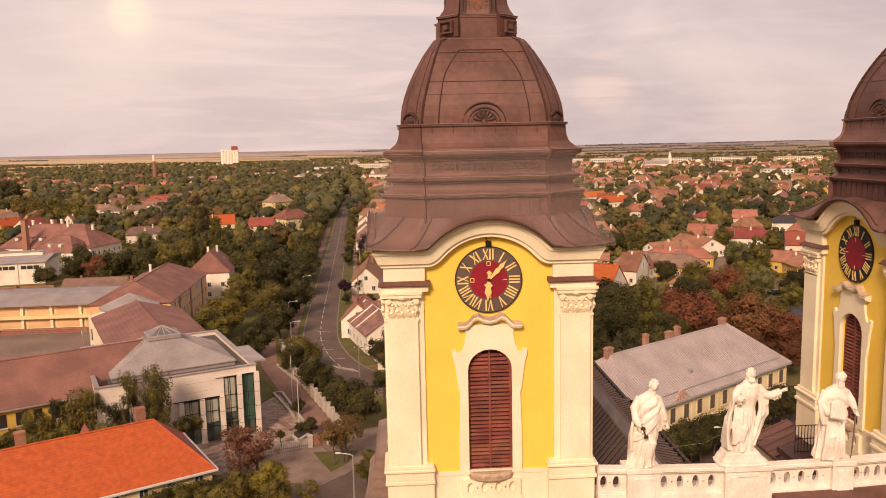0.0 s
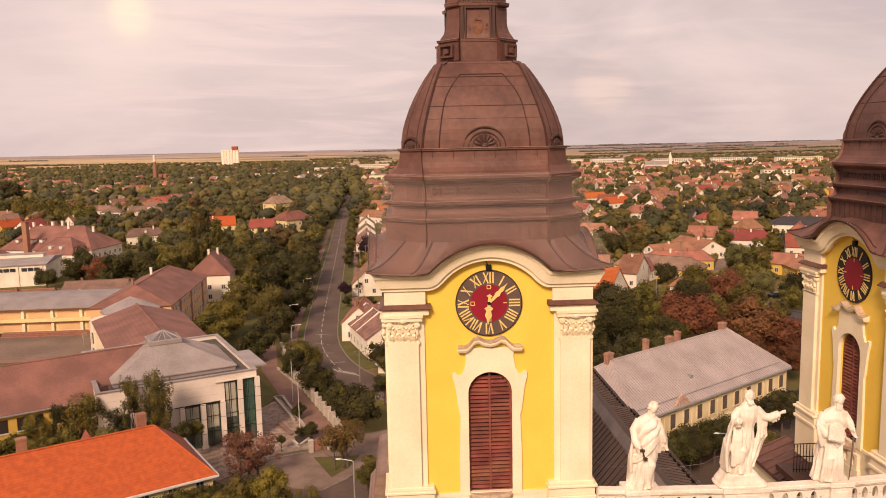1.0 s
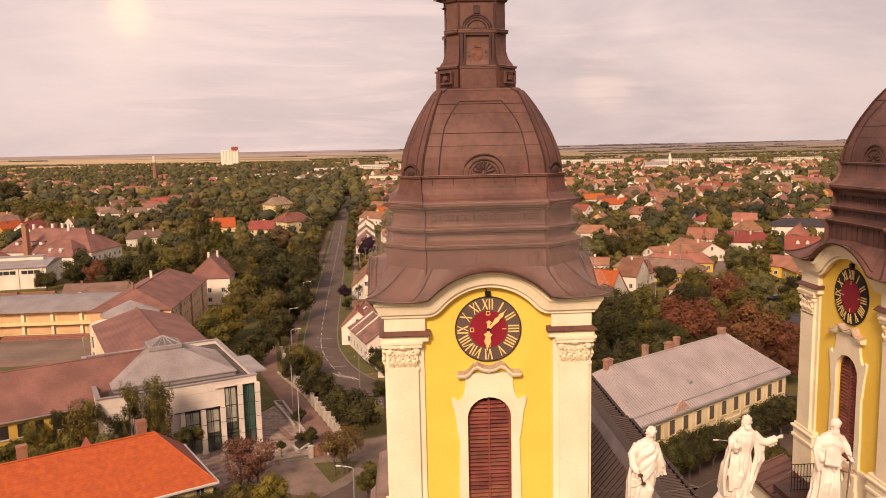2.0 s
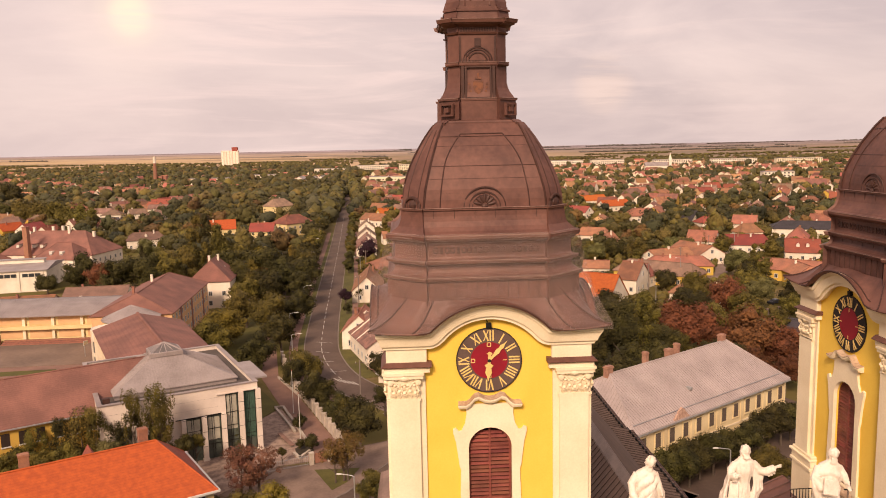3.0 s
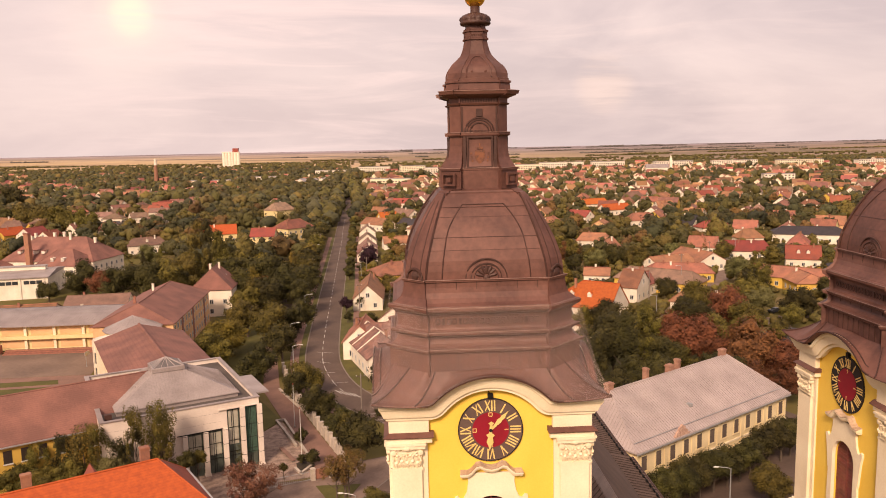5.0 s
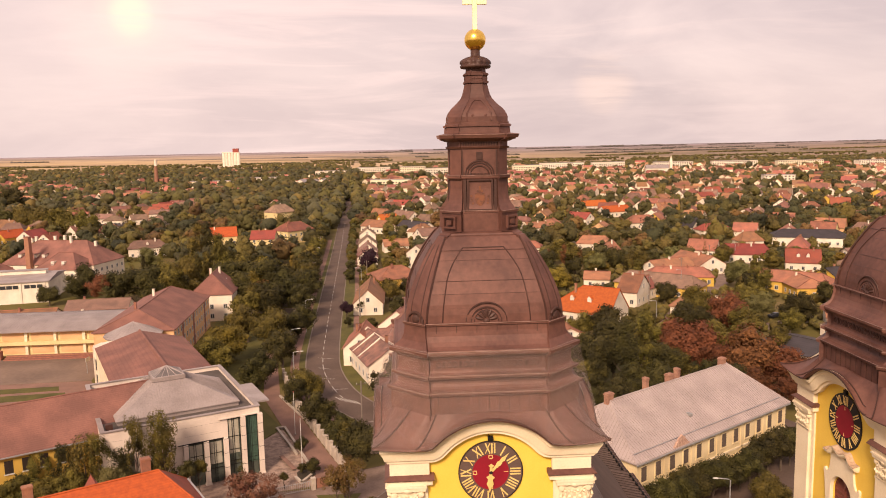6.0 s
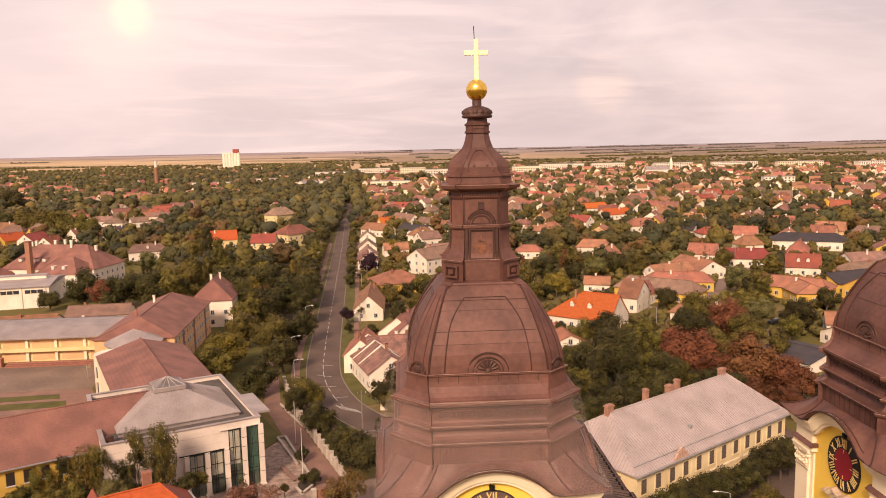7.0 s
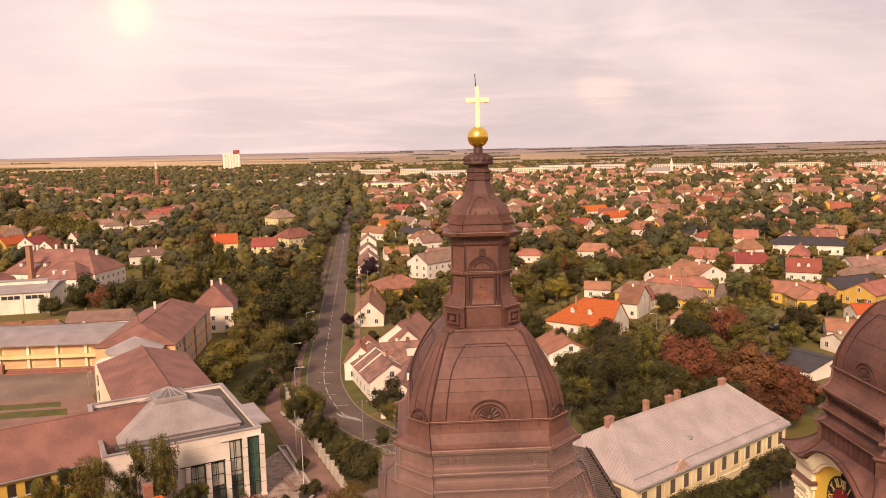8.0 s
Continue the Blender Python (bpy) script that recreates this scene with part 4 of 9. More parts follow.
def clock(m, ring_material, label, hands_shown):
    c = thing("tower_clock", label, "clock", m, "tower clocks")
    bm = bmesh.new()
    disc(bm, 0, 1.10, 0.0, -0.05)
    part("dial_ring", bm, ring_material, c)
    bm = bmesh.new()
    disc(bm, 1.095, 1.125, 0.0, -0.06)
    part("rim", bm, DIALBLACK, c)
    bm = bmesh.new()
    disc(bm, 0, 0.635, -0.04, -0.056)
    part("dial_centre", bm, DIALRED, c, "deep red dial centre")
    for k, text in enumerate(("XII", "I", "II", "III", "IIII", "V", "VI", "VII", "VIII", "IX", "X", "XI")):
        q = radians(90 - 30 * k)
        bm = bmesh.new()
        numeral(bm, text, Matrix.Translation((0.86 * math.cos(q), -0.0505, 0.86 * math.sin(q))) @ Matrix.Rotation(radians(30 * k), 4, "Y") @ Matrix.Diagonal((1.15, 1, 1.15, 1)))
        part("numeral", bm, GILT, c)
    for k in range(0, 12, 3):
        q = radians(90 - 30 * k)
        bm = bmesh.new()
        if not hands_shown or k == 3:                      # only a thin tick is left
            stroke(bm, 0.47 * math.cos(q), 0.47 * math.sin(q), 0.61 * math.cos(q), 0.61 * math.sin(q), 0.022, 0, Matrix.Translation((0, -0.0565, 0)))
            part("quarter_mark", bm, GILT, c)
            continue
        for e in ((-0.06, -0.06, 0.06, -0.06), (-0.06, 0.06, 0.06, 0.06), (-0.06, -0.06, -0.06, 0.06), (0.06, -0.06, 0.06, 0.06)):
            stroke(bm, *e, 0.022, 0.001 * (e[0] == e[2]), Matrix.Translation((0.55 * math.cos(q), -0.0565, 0.55 * math.sin(q))))
        part("quarter_mark", bm, GILT, c)
    if hands_shown:
        for name, ang, ln in (("long_pointer", 43, 0.92), ("short_pointer", 184, 0.74)):
            mm = Matrix.Rotation(radians(ang), 4, "Y")
            y = -0.085 if name == "long_pointer" else -0.105
            out = ([(-0.035, -0.02), (-0.05, ln * 0.3), (-0.085, ln * 0.46), (-0.055, ln * 0.58), (-0.075, ln * 0.7), (-0.03, ln * 0.82), (0, ln), (0.03, ln * 0.82), (0.075, ln * 0.7), (0.055, ln * 0.58), (0.085, ln * 0.46), (0.05, ln * 0.3), (0.035, -0.02)]
                   if name == "long_pointer" else
                   [(-0.045, -0.2), (-0.05, 0.1), (-0.15, 0.17), (-0.08, 0.25), (-0.12, 0.42), (-0.05, 0.55), (0, ln), (0.05, 0.55), (0.12, 0.42), (0.08, 0.25), (0.15, 0.17), (0.05, 0.1), (0.045, -0.2), (0.1, -0.25), (0, -0.32), (-0.1, -0.25)])
            bm = bmesh.new()
            holed(bm, out, [], y, y - 0.015, mm)
            part(name, bm, GILT, c, "gilded pointer")
        bm = bmesh.new()
        disc(bm, 0, 0.06, -0.05, -0.13, 16)
        part("hub", bm, DIALBLACK, c)
    return c


CZ = 40.07
clock(CH @ pose(0, -0.002, CZ), DIAL, "round clock with gold Roman numerals and red centre", True)
SIDE = CH @ pose(17.9 - C0 - 0.002, C0, CZ, 0, 0, -90)
clock(SIDE, DIALBLACK, "round black clock with gold Roman numerals and red centre", False)
clock(CH @ pose(17.9, -0.002, CZ), DIALBLACK, "round black clock with gold Roman numerals and red centre", False)
for m in (CH, CH @ pose(17.9 - C0, C0, 0, 0, 0, -90)):
    h = thing("clock_hoist", "small dark iron bracket above the clock dial", "bracket", m @ pose(0, 0, 41.28), "clock brackets")
    part("bracket_box", boxes((-0.09, 0.09, -0.12, 0.0, -0.09, 0.09)), IRON, h)
    bm = bmesh.new()
    tube(bm, [(-0.02, -0.06, 0.09), (-0.15, -0.14, 0.33)], 0.015, 5)
    part("bracket_arm", bm, IRON, h)


# ---- bird netting over the tower roof ----
def net_material():
    m = bpy.data.materials.new("fine bird netting")
    m.use_nodes = True
    n, l = m.node_tree.nodes, m.node_tree.links
    b = n["Principled BSDF"]
    b.inputs["Base Color"].default_value = (0.60, 0.47, 0.42, 1)
    b.inputs["Roughness"].default_value = 0.8
    tc = n.new("ShaderNodeTexCoord")
    sep = n.new("ShaderNodeSeparateXYZ")
    l.new(tc.outputs["UV"], sep.inputs[0])
    best = None
    for ax in ("X", "Y"):
        mul = n.new("ShaderNodeMath")
        mul.operation, mul.inputs[1].default_value = "MULTIPLY", 16.0
        l.new(sep.outputs[ax], mul.inputs[0])
        fr = n.new("ShaderNodeMath")
        fr.operation = "FRACT"
        l.new(mul.outputs[0], fr.inputs[0])
        lt = n.new("ShaderNodeMath")
        lt.operation, lt.inputs[1].default_value = "LESS_THAN", 0.24 if ax == "X" else 0.20
        l.new(fr.outputs[0], lt.inputs[0])
        if best is None:
            best = lt.outputs[0]
        else:
            mx = n.new("ShaderNodeMath")
            mx.operation = "MAXIMUM"
            l.new(best, mx.inputs[0])
            l.new(lt.outputs[0], mx.inputs[1])
            best = mx.outputs[0]
    al = n.new("ShaderNodeMath")
    al.operation, al.inputs[1].default_value = "MULTIPLY_ADD", 0.17
    al.inputs[2].default_value = 0.03
    l.new(best, al.inputs[0])
    l.new(al.outputs[0], b.inputs["Alpha"])
    return m


NET = net_material()


def netting(m):
    bm = bmesh.new()
    E = 4.06
    rings = []
    for z, v in ((44.40, 0.0), (43.7, 0.24), (43.0, 0.47), (42.3, 0.70), (41.75, 0.88), (41.42, 1.0), (41.20, 1.01)):
        ring = []
        for k in range(4):
            c, s = math.cos(k * math.pi / 2), math.sin(k * math.pi / 2)
            for i in range(16):
                u = -1 + i / 8
                tx, ty = (u / 0.64 * 2.1, -3.34) if abs(u) < 0.64 else ((2.1 + (3.3 - 2.1) * (abs(u) - 0.64) / 0.72) * (1 if u > 0 else -1), -3.34 + 1.2 * (abs(u) - 0.64) / 0.72)
                px, py = tx + (u * E - tx) * v ** 1.1, ty + (-E - ty) * v ** 1.1
                zz = z + (roof_bump(px) * 1.1 * v ** 3)
                ring.append((c * px - s * py, s * px + c * py, zz))
        rings.append(ring)
    vs = loft(bm, rings, cap=False)
    uv = bm.loops.layers.uv.new("cloth")
    where = {v: (i, j) for j, ring in enumerate(vs) for i, v in enumerate(ring)}
    n = len(vs[0])
    for f in bm.faces:
        cols = [where[l.vert][0] for l in f.loops]
        wrap = max(cols) - min(cols) > 2
        for l in f.loops:
            i, j = where[l.vert]
            l[uv].uv = ((n if wrap and i == 0 else i) * 0.48, j * 0.62)
    ob = tagged(part("bird_netting", bm, NET), "fine translucent bird netting draped over the copper roof", "netting")
    ob.matrix_world = m
    return ob


netting(T1)

# ---- balustrade, roofs and statues between the towers ----
RAIL = thing("balustrade", "white stone balustrade with pierced oval openings", "balustrade", CH)


def swell(x):
    """How far the balustrade's line swings out towards the square at x."""
    return -0.37 * max(0.0, math.sin(math.pi * (x - 3.4) / 11.2)) ** 0.8


def pierced(x0, x1, first, step, count, parent):
    def lean(bm):
        for v in bm.verts:
            v.co.y += swell(x0) + (swell(x1) - swell(x0)) * (v.co.x - x0) / (x1 - x0)
        return bm

    bm = bmesh.new()
    holes = []
    for i in range(count):
        c = first + i * step
        if x0 + 0.13 < c < x1 - 0.13:
            holes.append([(c + 0.115 * math.cos(q), 32.92 + 0.235 * math.sin(q)) for q in (2 * math.pi * j / 16 for j in range(16))])
        d = c - step / 2
        if x0 + 0.05 < d < x1 - 0.05:
            holes.append([(d + 0.035 * math.cos(q), 32.92 + 0.035 * math.sin(q)) for q in (2 * math.pi * j / 8 for j in range(8))])
    holed(bm, [(x0, 32.54), (x1, 32.54), (x1, 33.27), (x0, 33.27)], holes, -0.22, -0.06)
    part("pierced_panel", lean(bm), STONE, parent)
    part("top_rail", lean(boxes((x0, x1, -0.34, -0.02, 33.27, 33.34), (x0, x1, -0.40, 0.0, 33.34, 33.48))), STONE, parent, bevel=0.02)
    part("bottom_rail", lean(boxes((x0, x1, -0.32, 0.04, 31.9, 32.54))), STONE, parent, bevel=0.02)


PED = ((4.6, 5.72), (7.93, 9.5), (11.75, 12.5))
HOLES = ((3.85, 0.43, 2), (5.9, 0.54, 4), (9.66, 0.515, 5), (12.72, 0.40, 4))
edges = [3.65] + [v for p in PED for v in p] + [14.3]
for x0, x1, (first, step, count) in zip(edges[::2], edges[1::2], HOLES):
    pierced(x0, x1, first, step, count, RAIL)
for x0, x1 in PED:
    y = swell((x0 + x1) / 2)
    part("pedestal", boxes((x0, x1, y - 0.42, y + 0.36, 31.9, 33.32), (x0 - 0.06, x1 + 0.06, y - 0.48, y + 0.40, 33.32, 33.50), (x0 + 0.15, x1 - 0.15, y - 0.45, y, 32.3, 33.17)), STONE, RAIL, bevel=0.02)


def along(rows, z):
    """Smooth values between rows of (z, ...)."""
    for r0, r1 in zip(rows, rows[1:]):
        if z <= r1[0]:
            f = max(0.0, (z - r0[0]) / (r1[0] - r0[0]))
            f = f * f * (3 - 2 * f)
            return [p + (q - p) * f for p, q in zip(r0[1:], r1[1:])]
    return list(rows[-1][1:])


def statue(m, label, spine, hem, slope, head_at, bow, tilt, arms, falls, beard, seed, wrap=1.0, hair=0.22):
    """A robed stone figure in one mesh: pleated robe, mantle with a slanting hem, sleeves, falls of cloth, hair and beard.
    spine: rows (z, middle x, y, half width, half depth); hem and slope: height of the mantle's edge and its slant."""
    rnd = random.Random(seed)
    bm = bmesh.new()
    n, rows = 110, 66
    top = spine[-1][0]
    rings = []
    for j in range(rows + 1):
        z = top * j / rows
        cx, cy, rx, ry = along(spine, z)
        ring = []
        for i in range(n):
            q = 2 * math.pi * i / n
            c, s = math.cos(q), math.sin(q)
            edge = hem + slope * c
            low = max(0.0, 1 - z / 1.5)
            pleat = abs(math.sin(4.5 * q + 0.9 * math.sin(1.8 * z + seed) + seed)) ** 0.8 + 0.45 * abs(math.sin(10.5 * q + 1.3 * z))
            r = 1 + (0.09 + 0.28 * low) * (pleat - 0.7)
            if z > edge:
                k = min(1.0, (z - edge) / 0.05)
                k *= 1 if z < 2.0 else max(0.35, 1 - (z - 2.0) * 2)
                r += wrap * k * (0.12 + 0.28 * (abs(math.sin(8.5 * (z - slope * c * 1.2) + 1.2 * math.sin(2 * q + seed))) - 0.6))
            ring.append((cx + rx * r * c, cy + ry * r * s, z))
        rings.append(ring)
    loft(bm, rings)
    sx, sy = along(spine, top)[:2]
    # bent knee pushing the robe forward
    kx, ky = along(spine, 0.9)[:2]
    s = 1 if slope > 0 else -1
    tube(bm, [(kx + s * 0.1, ky - 0.12, 1.2), (kx + s * 0.15, ky - 0.33, 0.82), (kx * 0.5 + s * 0.13, ky - 0.27, 0.3), (kx * 0.4 + s * 0.14, ky - 0.4, 0.03)], [0.13, 0.16, 0.11, 0.08], 9)
    # thick rolled edge of the mantle
    roll = []
    for i in range(25):
        q = math.pi * (1 + i / 24)
        z = hem + slope * math.cos(q) + 0.03
        cx, cy, rx, ry = along(spine, z)
        roll.append((cx + rx * 1.14 * math.cos(q), cy + ry * 1.14 * math.sin(q), z))
    for o in (0.0, 0.11, 0.2) if wrap > 0.5 else ():
        tube(bm, [(x, y, z + o) for x, y, z in roll], 0.05 - 0.1 * o, 7)
    # collar, neck and head
    ball(bm, (sx, sy, top - 0.09), (0.24, 0.18, 0.11), 12, 8)
    H = Matrix.Translation(head_at) @ Matrix.Rotation(radians(tilt), 4, "Y") @ Matrix.Rotation(radians(bow), 4, "X")
    tube(bm, [(sx, sy, top - 0.05), tuple(H @ Vector((0, 0.02, -0.08)))], 0.10, 9)

    def lump(c, r):
        ball(bm, tuple(H @ Vector(c)), r, 10, 8, H.to_3x3().to_4x4())

    lump((0, 0, 0), (0.13, 0.16, 0.20))
    lump((0, -0.14, 0.0), (0.02, 0.04, 0.05))
    lump((0, -0.115, 0.055), (0.085, 0.035, 0.02))
    for e in (-1, 1):
        lump((0.06 * e, -0.10, -0.03), (0.04, 0.04, 0.035))
    for i in range(44):                                   # locks of hair
        q = rnd.uniform(-0.15, 1.15) * math.pi
        u = rnd.uniform(-0.5, 1.0)
        w = math.sqrt(max(0.0, 1 - u * u))
        p = Vector((0.135 * w * math.cos(q), 0.02 + 0.16 * w * math.sin(q), 0.03 + 0.18 * u))
        d = Vector((p.x * 0.3 + rnd.uniform(-0.04, 0.04), p.y * 0.3, -0.11))
        pts = [H @ p, H @ (p + d * 0.5 + Vector((0, 0, 0.03))), H @ (p + d)]
        tube(bm, [tuple(v) for v in pts], [0.03, 0.034, 0.016], 6)
    for e in (-1, 1):
        for o in (0.0, 0.05):
            tube(bm, [tuple(H @ Vector(v)) for v in ((0.11 * e, 0.02 + o, 0.05), (0.13 * e, 0.02 + o, -0.1), ((0.10 + 0.25 * (hair - 0.22)) * e, 0.0 + o, -hair))], [0.03, 0.04, 0.025], 7)
    for i in range(9):                                    # beard
        x = (i - 4) * 0.02
        tube(bm, [tuple(H @ Vector(v)) for v in ((x * 1.1, -0.10, -0.11), (x * 1.2, -0.15, -0.16 - beard * 0.4), (x * 0.6 + 0.02 * (i % 2), -0.14, -0.17 - beard + abs(x)))], [0.035, 0.035, 0.015], 6)
    # arms with wide pleated sleeves
    for pts, wrist in arms:
        pts = [Vector(p) for p in pts]
        tube(bm, [tuple(p) for p in pts], ([0.13, 0.15, 0.14, 0.12] if len(pts) == 4 else [0.13, 0.14, 0.11])[:len(pts)], 11)
        e, w = pts[-2], pts[-1]
        f = (w - e).normalized()
        for i in range(3):
            o = e + (w - e) * (0.25 + 0.3 * i)
            tube(bm, [tuple(o + Vector((0, -0.1, 0.1))), tuple(o + Vector((0, -0.13, -0.02))), tuple(o + f * 0.03 + Vector((0, -0.03, -0.19)))], [0.03, 0.045, 0.05], 6)
        g = w + f * wrist
        tube(bm, [tuple(w - f * 0.05), tuple(g)], [0.06, 0.05], 8)
        ball(bm, tuple(g + f * 0.06), (0.065, 0.05, 0.06), 8, 6)
        for i in range(4):
            o = Vector((0, 0, 0.04 - 0.027 * i)) if abs(f.z) < 0.6 else Vector((0.04 - 0.027 * i, 0, 0))
            tube(bm, [tuple(g + f * 0.08 + o), tuple(g + f * 0.19 + o * 1.4 + Vector((0, -0.02, -0.02)))], [0.022, 0.016], 5)
    # falls of cloth: from a line of points down to another, in round folds
    for up, down, count, belly in falls:
        u0, u1, d0, d1 = (Vector(v) for v in (*up, *down))
        for i in range(count):
            f = i / (count - 1)
            a, b = u0.lerp(u1, f), d0.lerp(d1, f) + Vector((0, 0, 0.06 * math.sin(3 * i)))
            k = (a + b) / 2 + Vector(belly) * (0.75 + 0.25 * math.cos(2.4 * i))
            tube(bm, [tuple(a), tuple(a.lerp(k, 0.55) + Vector(belly) * 0.18), tuple(k), tuple(k.lerp(b, 0.55) + Vector(belly) * 0.12), tuple(b)], [0.05, 0.058, 0.064 + 0.02 * (i % 2), 0.066, 0.055], 8)
    bmesh.ops.recalc_face_normals(bm, faces=bm.faces[:])
    me = bpy.data.meshes.new("statue")
    bm.to_mesh(me)
    bm.free()
    ob = link("statue", me, STONE)
    ob.matrix_world = m
    rm = ob.modifiers.new("melt", "REMESH")
    rm.mode, rm.voxel_size, rm.use_smooth_shade = "VOXEL", 0.021, True
    sm = ob.modifiers.new("soft", "SMOOTH")
    sm.iterations, sm.factor = 1, 0.5
    return tagged(ob, label, "statue", "roof statues")


S1 = CH @ pose(5.16, -0.03 + swell(5.16), 33.5) @ Matrix.Diagonal((0.96, 1, 1.07, 1))
S2 = CH @ pose(8.52, -0.03 + swell(8.7), 33.97) @ Matrix.Diagonal((0.97, 1, 1.045, 1))
S3 = CH @ pose(11.80, -0.03 + swell(12.1), 33.5) @ Matrix.Diagonal((0.96, 1, 1.07, 1))
statue(S1, "white stone robed statue with bowed head, on the balustrade",
       [(0, -0.02, 0, 0.42, 0.34), (0.5, 0.05, 0, 0.37, 0.32), (1.05, 0.17, 0, 0.40, 0.33), (1.6, 0.24, 0, 0.34, 0.28), (2.0, 0.25, 0, 0.38, 0.27), (2.25, 0.26, 0, 0.34, 0.22), (2.42, 0.29, -0.02, 0.13, 0.12)],
       1.22, 0.42, (0.40, -0.14, 2.64), 32, 16,
       [(((-0.08, -0.02, 2.24), (-0.28, -0.04, 1.9), (-0.27, -0.2, 1.6), (-0.17, -0.36, 1.42)), 0.06), (((0.58, 0, 2.22), (0.70, -0.04, 1.85), (0.82, -0.12, 1.5)), 0.1)],
       [(((0.52, -0.1, 2.0), (0.74, 0.05, 1.9)), ((0.48, -0.15, 1.1), (0.92, 0.0, 1.2)), 6, (0.06, -0.05, 0)), (((-0.3, -0.12, 1.7), (-0.2, 0.1, 1.7)), ((-0.38, -0.12, 0.5), (-0.42, 0.15, 0.1)), 5, (-0.05, 0, 0))],
       0.12, 3)
statue(S2, "white stone robed statue with an outstretched arm, on a stepped pedestal",
       [(0, 0.05, 0, 0.38, 0.32), (0.5, 0.10, 0, 0.33, 0.30), (1.05, 0.18, 0, 0.33, 0.29), (1.5, 0.25, 0, 0.26, 0.23), (1.9, 0.30, 0, 0.33, 0.25), (2.15, 0.31, 0, 0.34, 0.22), (2.36, 0.31, -0.02, 0.13, 0.12)],
       1.35, -0.30, (0.31, -0.1, 2.57), 4, 4,
       [(((0.0, 0, 2.12), (-0.18, -0.06, 1.92), (-0.26, -0.2, 1.74), (-0.16, -0.42, 1.86)), 0.05), (((0.62, 0, 2.12), (0.84, -0.08, 1.86), (1.02, -0.16, 1.84), (1.34, -0.2, 1.98)), 0.06)],
       [(((-0.32, -0.25, 1.78), (-0.1, 0.1, 1.95)), ((-0.5, -0.3, 0.1), (-0.52, 0.22, 0.12)), 8, (-0.16, -0.06, 0)), (((0.62, -0.1, 1.9), (0.95, -0.1, 1.8)), ((0.34, -0.2, 0.2), (0.62, 0.05, 0.9)), 7, (0.14, -0.04, 0)), (((0.0, -0.2, 1.5), (-0.2, -0.1, 1.6)), ((-0.1, -0.35, 0.4), (-0.34, -0.3, 0.25)), 4, (-0.04, -0.08, 0)), (((0.58, 0.02, 1.95), (0.9, -0.02, 1.86)), ((0.5, -0.1, 0.15), (0.68, 0.1, 0.5)), 7, (0.24, 0.0, 0))],
       0.13, 8, 0.12, 0.36)
statue(S3, "white stone long-bearded statue with a book, on the balustrade",
       [(0, -0.05, 0, 0.48, 0.36), (0.5, -0.02, 0, 0.43, 0.34), (1.05, 0.02, 0, 0.42, 0.33), (1.5, 0.06, 0, 0.41, 0.3), (1.95, 0.1, 0, 0.43, 0.29), (2.25, 0.15, 0, 0.38, 0.24), (2.45, 0.2, -0.02, 0.14, 0.13)],
       1.3, -0.12, (0.24, -0.12, 2.68), 14, 8,
       [(((-0.26, 0, 2.24), (-0.46, -0.1, 1.85), (-0.34, -0.36, 1.62), (-0.1, -0.44, 1.6)), 0.03), (((0.5, 0, 2.2), (0.66, -0.1, 1.9), (0.73, -0.22, 1.68)), 0.05)],
       [(((-0.52, -0.1, 2.0), (-0.3, -0.3, 1.95)), ((-0.42, -0.25, 1.2), (0.1, -0.4, 1.25)), 7, (-0.08, -0.08, 0)), (((-0.3, -0.34, 1.3), (0.25, -0.34, 1.3)), ((-0.45, -0.36, 0.05), (0.3, -0.38, 0.05)), 9, (0, -0.03, 0))],
       0.30, 14)
sw = thing("statue_sword", "dull grey sword resting point down beside the statue", "sword", S3 @ pose(0.66, -0.27, 0.0, 0, 2, 0))
bm = bmesh.new()
tube(bm, [(-0.03, 0, 0.03), (0, 0, 0.5), (0.02, 0, 1.5)], [0.015, 0.03, 0.035], 6)
part("blade", bm, mat("dull grey metal", (0.22, 0.17, 0.14), (0.13, 0.10, 0.085), 0.6, 0.3), sw)
bm = bmesh.new()
tube(bm, [(-0.13, 0, 1.5), (0.17, 0, 1.5)], 0.025, 6)
tube(bm, [(0.02, 0, 1.5), (0.03, 0, 1.78)], 0.025, 6)
ball(bm, (0.03, 0, 1.8), (0.045, 0.045, 0.045), 8, 6)
part("hilt", bm, IRON, sw)
k = thing("stone_key", "small dark key in the statue's grip", "key", S1 @ pose(-0.13, -0.53, 1.33))
bm = bmesh.new()
tube(bm, [(0, 0, 0.12), (0.12, -0.02, -0.25)], 0.03, 6)
box(bm, -0.06, 0.1, -0.03, 0.03, 0.02, 0.09)
box(bm, 0.06, 0.2, -0.03, 0.03, -0.27, -0.18)
part("key", bm, mat("bronze key", (0.12, 0.08, 0.05), None, 0.5, 0.6), k)
k = thing("stone_book", "open white stone book held by the bearded statue", "book", S3 @ pose(-0.10, -0.57, 1.72, -18, 16, 4))
part("cover", boxes((-0.28, 0.28, -0.05, 0.05, -0.26, 0.26)), STONE, k, bevel=0.02)
part("page_block", boxes((-0.25, 0.26, -0.085, 0.0, -0.23, 0.23)), STONE, k, bevel=0.015)
st = thing("statue_plinth", "stepped white stone plinth with scrolls under the statue", "plinth", CH @ pose(8.62, swell(8.7), 33.5))
bm = bmesh.new()
rings = []
